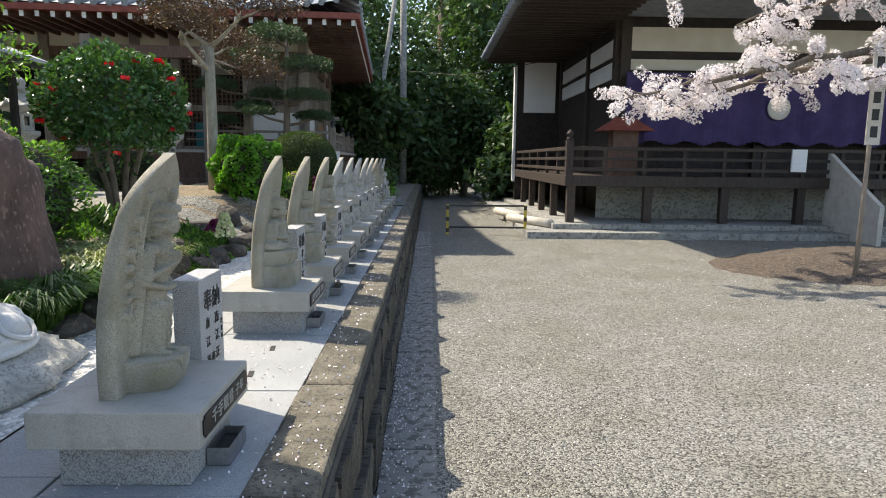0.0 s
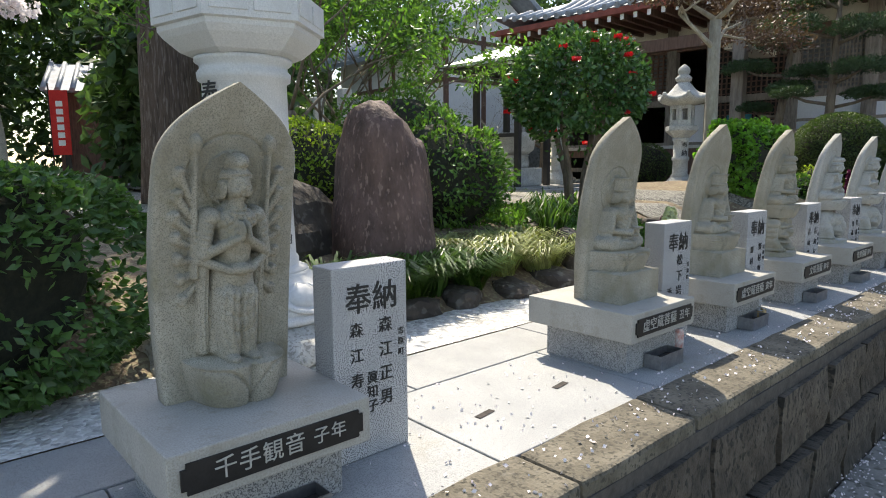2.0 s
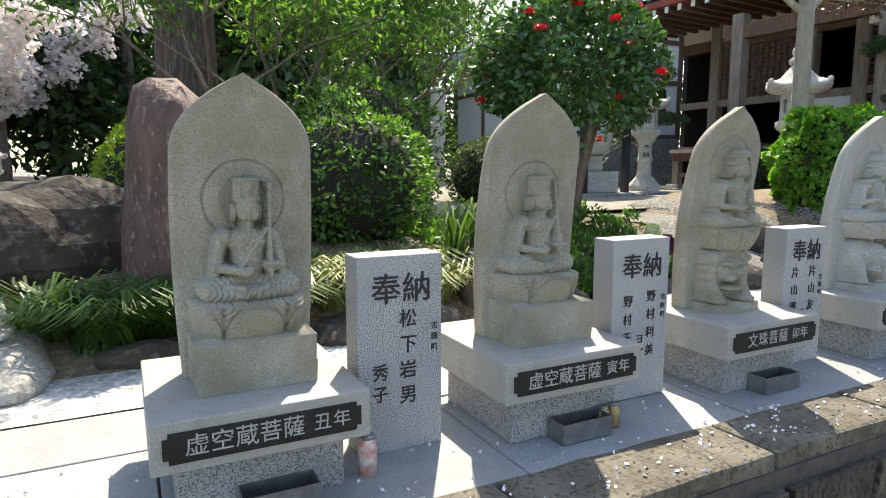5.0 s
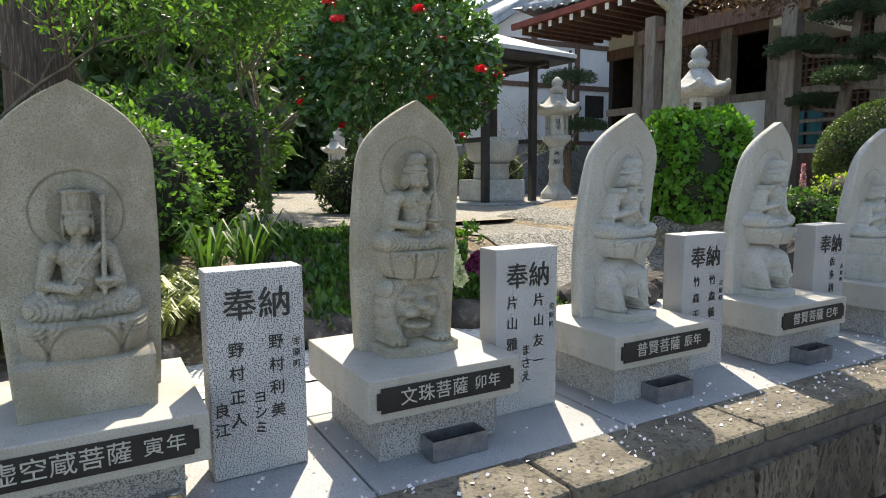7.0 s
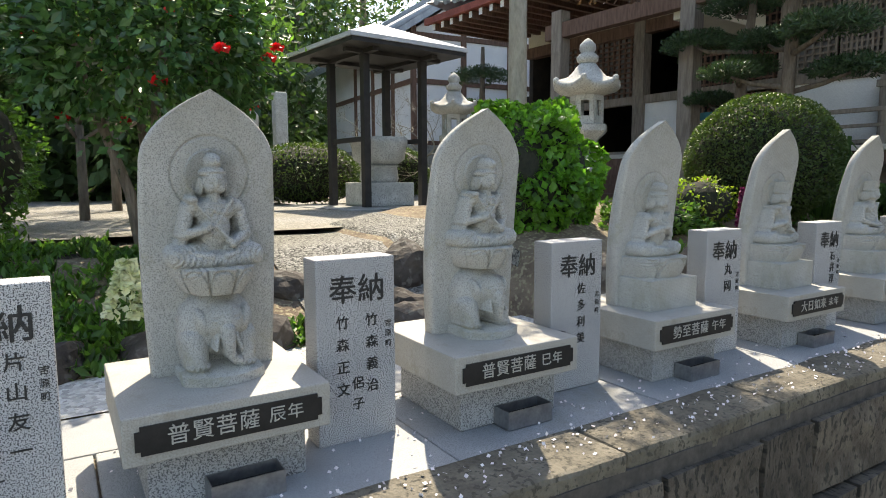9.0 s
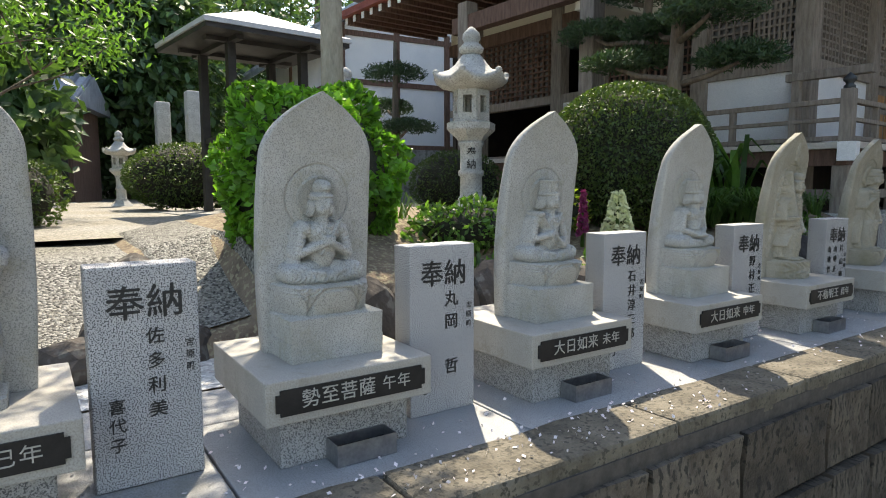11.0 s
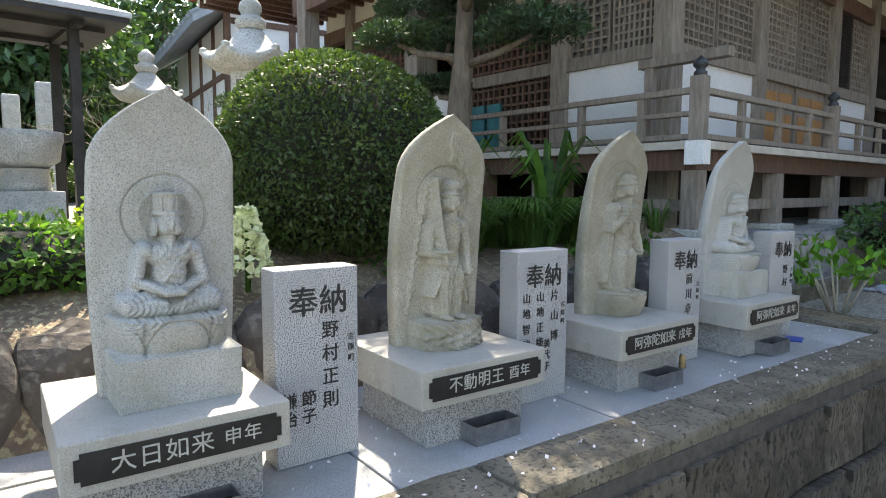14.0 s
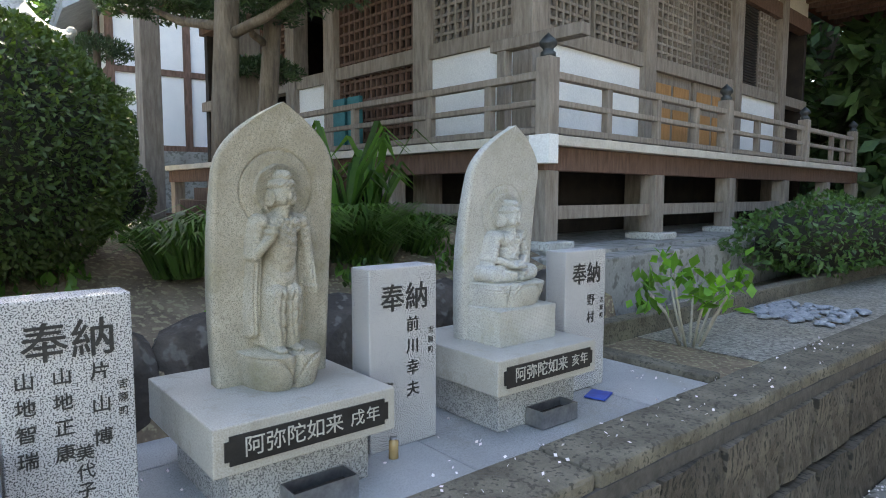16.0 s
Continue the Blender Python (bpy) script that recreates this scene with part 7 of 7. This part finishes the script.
for z in (0.62, 0.14):
    part("bar", boxes((0.03, 1.69, -0.02, 0.02, z, z + 0.04, 0.008)), M_BLACKWOOD, gate)

# signpost and mound under the cherry
sp = thing("signpost", (6.05, 8.55, 0), "slim wooden signpost with lettered white board", "signpost")
bm = bmesh.new()
tube(bm, [(0, 0, -0.1), (0, 0, 1.6), (0, 0, 3.2)], [0.035, 0.03, 0.03], 8)
part("post", bm, M_WOODGREY, sp)
part("board", boxes((-0.1, 0.1, -0.06, -0.035, 1.9, 3.2, 0.004)), M_WOODPALE, sp, "pale lettered board")
for k in range(5):
    part("lettering_bar", boxes((-0.05, 0.05, -0.063, -0.0605, 2.0 + k * 0.23, 2.15 + k * 0.23)), M_INK, sp)
M_LITTER = mat("leaf_litter", (0.035, 0.028, 0.024), (0.09, 0.07, 0.056), 12, 0.95, 1.0, 60, (0.2, 0.16, 0.12), 0.3, 50)
md = plane_grid("mound", -2.6, 2.6, -1.6, 1.6, 40, 26, lambda x, y: max(-0.03, 0.32 * (1 - (x / 2.5) ** 2 - (y / 1.5) ** 2)) + 0.05 * noise.noise(Vector((x * 5, y * 5, 2))) - 0.01)
mo = part("leaf_mound", md, M_LITTER)
mo.matrix_world = pose(7.0, 9.6, 0)
tagged(mo, "low mound of brown leaf litter under the cherry", "mound")

M_PINKW = leaf_mat("cherry_blossom", (0.86, 0.8, 0.8), (0.92, 0.89, 0.89), 0.6, 0.12, 0.4, (1.02, 1.0, 1.0))


def blossom_tree(x, y, trunk_top, arms, label, size=0.05, n=70, cloud=0.2):
    t = thing("cherry_tree", (x, y, 0.0), label, "tree")
    bm = bmesh.new()
    tube(bm, [(0, 0, -0.1), (0.05, 0, trunk_top * 0.5), (0, 0, trunk_top)], [0.3, 0.24, 0.2], 12)
    pts = []
    rg2 = random.Random(9)
    for arm in arms:
        p = [Vector((0, 0, trunk_top - 0.2))] + [Vector(q) for q in arm]
        line = []
        for a, b in zip(p, p[1:]):
            for s in range(5):
                line.append(a.lerp(b, s / 5) + Vector((rg2.gauss(0, 0.03), rg2.gauss(0, 0.03), rg2.gauss(0, 0.04))))
        line.append(p[-1])
        m = len(line)
        tube(bm, line, [0.09 * (1 - i / m) + 0.008 for i in range(m)], 6)
        for i, q in enumerate(line[m // 4:]):
            for _ in range(3):
                e = q + Vector((rg2.gauss(0, 0.35), rg2.gauss(0, 0.35), rg2.gauss(0, 0.22)))
                tube(bm, [q, q.lerp(e, 0.5) + Vector((0, 0, 0.04)), e], [0.012, 0.008, 0.004], 4)
                pts += [q.lerp(e, s) for s in (0.45, 0.7, 0.88, 1.0)]
    part("trunk", bm, M_BARK, t)
    pts = np.array([tuple(p) for p in pts])
    allp, out = [], []
    for p in pts:
        d = GR.normal(size=(n, 3))
        d /= np.linalg.norm(d, axis=1)[:, None]
        allp.append(p + d * cloud * 0.5 * GR.uniform(0.75, 1.0, n)[:, None])
        out.append(d)
    part("crown", leaf_mesh("crown", np.concatenate(allp), np.concatenate(out), size, 0.85, 0.0, GR), M_PINKW, t)
    return t


blossom_tree(9.2, 9.2, 2.6, [[(-1.6, -0.4, 3.4), (-3.6, -0.5, 3.1), (-5.4, -0.6, 2.75), (-6.5, -0.7, 2.5)], [(-1.8, -0.8, 3.9), (-4.0, -1.0, 4.1), (-6.2, -1.1, 3.9)], [(-2.0, 0.4, 3.3), (-4.2, 0.3, 2.9), (-5.6, 0.0, 2.4)], [(-1.0, -0.8, 3.2), (-2.4, -1.0, 2.8), (-4.0, -1.2, 2.75)], [(-1.5, 0.2, 4.4), (-3.5, -0.3, 3.9), (-5.0, -0.4, 3.5)]],
             "cherry tree in full pale pink bloom over the yard", 0.036, 60, 0.19)
blossom_tree(-17, 0.8, 2.8, [[(1.5, 0.5, 3.4), (3.0, 1.0, 4.4)], [(-1.5, 0.4, 3.8), (-3.0, 0.5, 5.0)], [(0.3, 1.5, 4.2), (0.6, 3.0, 5.2)], [(0.4, -1.5, 4.0), (0.8, -3.2, 4.8)], [(1.6, -1.2, 4.0), (3.2, -2.4, 4.2)], [(0.3, 0.2, 5.0), (0.5, 0.4, 6.5)]],
             "distant cherry tree in pale bloom", 0.12, 26, 0.5)

# poles and wire
for nm, a, b, r in (("utility_pole", (-1.04, 25, 0), (-1.02, 25, 10), 0.15), ("brace_pole", (-2.45, 24.4, 0), (-1.2, 24.8, 8.6), 0.11)):
    bm = bmesh.new()
    mid_ = tuple((p + q) / 2 for p, q in zip(a, b))
    tube(bm, [tuple(p - q for p, q in zip(a, a)), tuple(p - q for p, q in zip(mid_, a)), tuple(p - q for p, q in zip(b, a))], [r, r * 0.9, r * 0.8], 12)
    o = part(nm, bm, M_CONCRETE)
    o.matrix_world = pose(*a)
    tagged(o, "grey concrete utility pole" if nm == "utility_pole" else "leaning grey brace pole", "pole")
bm = bmesh.new()
tube(bm, [(0, 0, 0), (2.2, -2, -0.4), (4.6, -4, -0.2)], [0.012] * 3, 4)
o = part("wire", bm, M_BLACKWOOD)
o.matrix_world = pose(-1.04, 24.8, 5.0)
tagged(o, "thin black overhead wire", "wire")

# woods and hedges closing the place
def wood_tree(x, y, h, r, seed, leaf=None):
    t = thing("forest_tree", (x, y, 0.0), "dark evergreen forest tree behind the temple", "tree", "forest trees")
    bm = bmesh.new()
    tube(bm, [(0, 0, -0.2), (0.1, 0, h * 0.4), (0, 0.1, h * 0.9)], [r * 0.09, r * 0.07, r * 0.02], 8)
    part("trunk", bm, M_BARK, t)
    rg3 = np.random.default_rng(seed)
    P, D = [], []
    for k in range(9):
        c = (rg3.uniform(-0.5, 0.5) * r, rg3.uniform(-0.5, 0.5) * r, h * rg3.uniform(0.22, 0.92))
        p, d = shell(900, c, (r * 0.55, r * 0.55, r * 0.5), rg3, 0.5, 0.25)
        P.append(p)
        D.append(d)
    part("crown", leaf_mesh("crown", np.concatenate(P), np.concatenate(D), 0.34, 0.5, 0.3, rg3), leaf or L_WOODS, t)


for k, (x, y, h, r) in enumerate(((-4, 30, 11, 4), (0.5, 33, 12, 4), (4, 30, 10, 3.6), (-9, 29, 12, 4.5), (8, 34, 12, 4.5), (2.2, 38, 13, 5), (-1.5, 27.5, 6, 2.4), (1.6, 29, 5, 2.2),
                                  (-15, 26, 12, 5), (-21, 22, 12, 5), (-26, 15, 11, 5), (-27, 8, 11, 5), (-24, 1.5, 10, 4.5), (-21, -4, 10, 4.5), (-14, -5, 9, 4), (-12, 20.5, 10, 4), (-4.5, 25, 9, 3.6), (-20, 11, 8, 3.2), (-12.5, 6.0, 5.5, 2.0),
                                  (3.3, 24.5, 4, 1.8), (-9.6, -4, 7, 3), (-5, 21.8, 4.5, 2.2), (-7, 24, 6, 3), (-2.6, 23, 4, 2), (-34, 4, 13, 6), (-33, -6, 12, 6), (-30, 20, 13, 6), (-16.5, -3.2, 7, 2.6), (-19, 0.5, 9, 3), (-20.5, 3.6, 9, 3), (-19.5, 9.5, 8, 3))):
    wood_tree(x, y, h, r, 100 + k)

# fallen petals
pp = []
for k in range(950):
    pp.append((RG.uniform(-0.53, -0.32), RG.uniform(1, 9) if k < 800 else RG.uniform(9, 14), 0.681 + RG.uniform(0, 0.003)))
for k in range(900):
    pp.append((RG.uniform(-1.1, -0.53), RG.uniform(1, 9) if k < 750 else RG.uniform(9, 12.8), 0.669 + RG.uniform(0, 0.002)))
for _ in range(3500):
    pp.append((-0.26 + abs(RG.gauss(0, 0.14)), RG.uniform(0.5, 14), 0.021 + RG.uniform(0, 0.003)))
for _ in range(3000):
    pp.append((RG.uniform(0, 7), RG.uniform(1, 13), 0.002 + RG.uniform(0, 0.003)))
pp = np.array(pp)
fp = part("fallen_petals", leaf_mesh("fallen_petals", pp, np.tile((0.0, 0, 1.0), (len(pp), 1)) * 0.0 + GR.normal(size=(len(pp), 3)) * (1, 1, 0.02), 0.0125, 0.8, 0.0, GR, 0.05), M_PETAL)
tagged(fp, "scattered pale fallen cherry petals", "petals", kind="stuff")

# small things on the terrace
def bottle(x, y, z, r, h, material, name, label, cap=None):
    t = thing(name, (x, y, z), label, name.replace("_", " "))
    part("body", lathe([(r, 0), (r, h * 0.8), (r * 0.75, h * 0.88), (r * 0.75, h * 0.93)], 16), material, t)
    part("lid", lathe([(r * 0.8, h * 0.929), (r * 0.8, h), (r * 0.1, h * 1.001)], 16), cap or M_STEEL, t)


bottle(-0.715, 3.8, FLOOR + 0.001, 0.024, 0.1, mat("white_red_label", (0.75, 0.73, 0.7), (0.6, 0.2, 0.15), 40, 0.3, 0.0), "glass_jar", "small glass jar with a red and white label")
bottle(-0.66, 4.553, FLOOR + 0.001, 0.016, 0.07, M_VASE, "small_jar", "small amber jar beside a pedestal")
bottle(-0.662, 4.515, FLOOR + 0.001, 0.016, 0.065, M_VASE, "small_jar", "small amber jar beside a pedestal")
bottle(-0.745, 11.5, FLOOR + 0.001, 0.014, 0.06, M_VASE, "small_jar", "small amber jar beside a pedestal")
bl = part("blue_cloth", boxes((-0.04, 0.04, -0.05, 0.05, 0, 0.008, 0.003)), M_BLUE)
bl.matrix_world = pose(-0.71, 12.4, FLOOR + 0.0005, 0, 0, 20)
tagged(bl, "small folded blue cloth on the paving", "cloth")
for x, y in ((-0.787, 2.697), (-0.785, 3.083)):
    bm = boxes((-0.012, 0.012, -0.04, 0.04, 0, 0.0012, 0.0005))
    o = part("drain_slot", bm, M_ASH)
    o.matrix_world = pose(x, y, FLOOR + 0.0017, 0, 0, 8)
    tagged(o, "dark oblong slot in a paving slab", "slot", "paving slots")

# another stele beyond the hedge
far_ped = part("stone_block", boxes((-0.2, 0.2, -0.2, 0.2, 0, 0.4, 0.01)), M_GRANITE)
far_ped.matrix_world = pose(-4.2, 1.75, 0.98)
tagged(far_ped, "grey granite block under a pale stele", "pedestal")
far_st = new("statue", carved["robe"])
far_st.matrix_world = pose(-4.2, 1.75, 1.378, 0, 0, -60)
tagged(far_st, "pale granite stele beyond the hedge", "statue")

# low kerb and dark pebbles beyond the paved end
lk = part("low_kerb", boxes((-1.3, -1.2, 13.05, 21, 0.55, 0.76, 0.01)), M_KERB)
tagged(lk, "low concrete kerb beside the sandy bed", "kerb", kind="structure")
for k in range(160):
    o = part("dark_pebble", rough_rock(k % 5, (0.03, 0.024, 0.014), 1, 0.2), M_TILE, None) if k < 5 else None
    src = bpy.data.objects["dark_pebble" if k % 5 == 0 else "dark_pebble.%03d" % (k % 5)]
    o = o or new("dark_pebble", src.data)
    o.matrix_world = pose(RG.uniform(-1.15, -0.62), RG.uniform(14.4, 15.1), 0.672, 0, 0, RG.uniform(0, 360))
    tagged(o, "dark grey pebble on the sandy bed", "pebble", "dark pebbles")
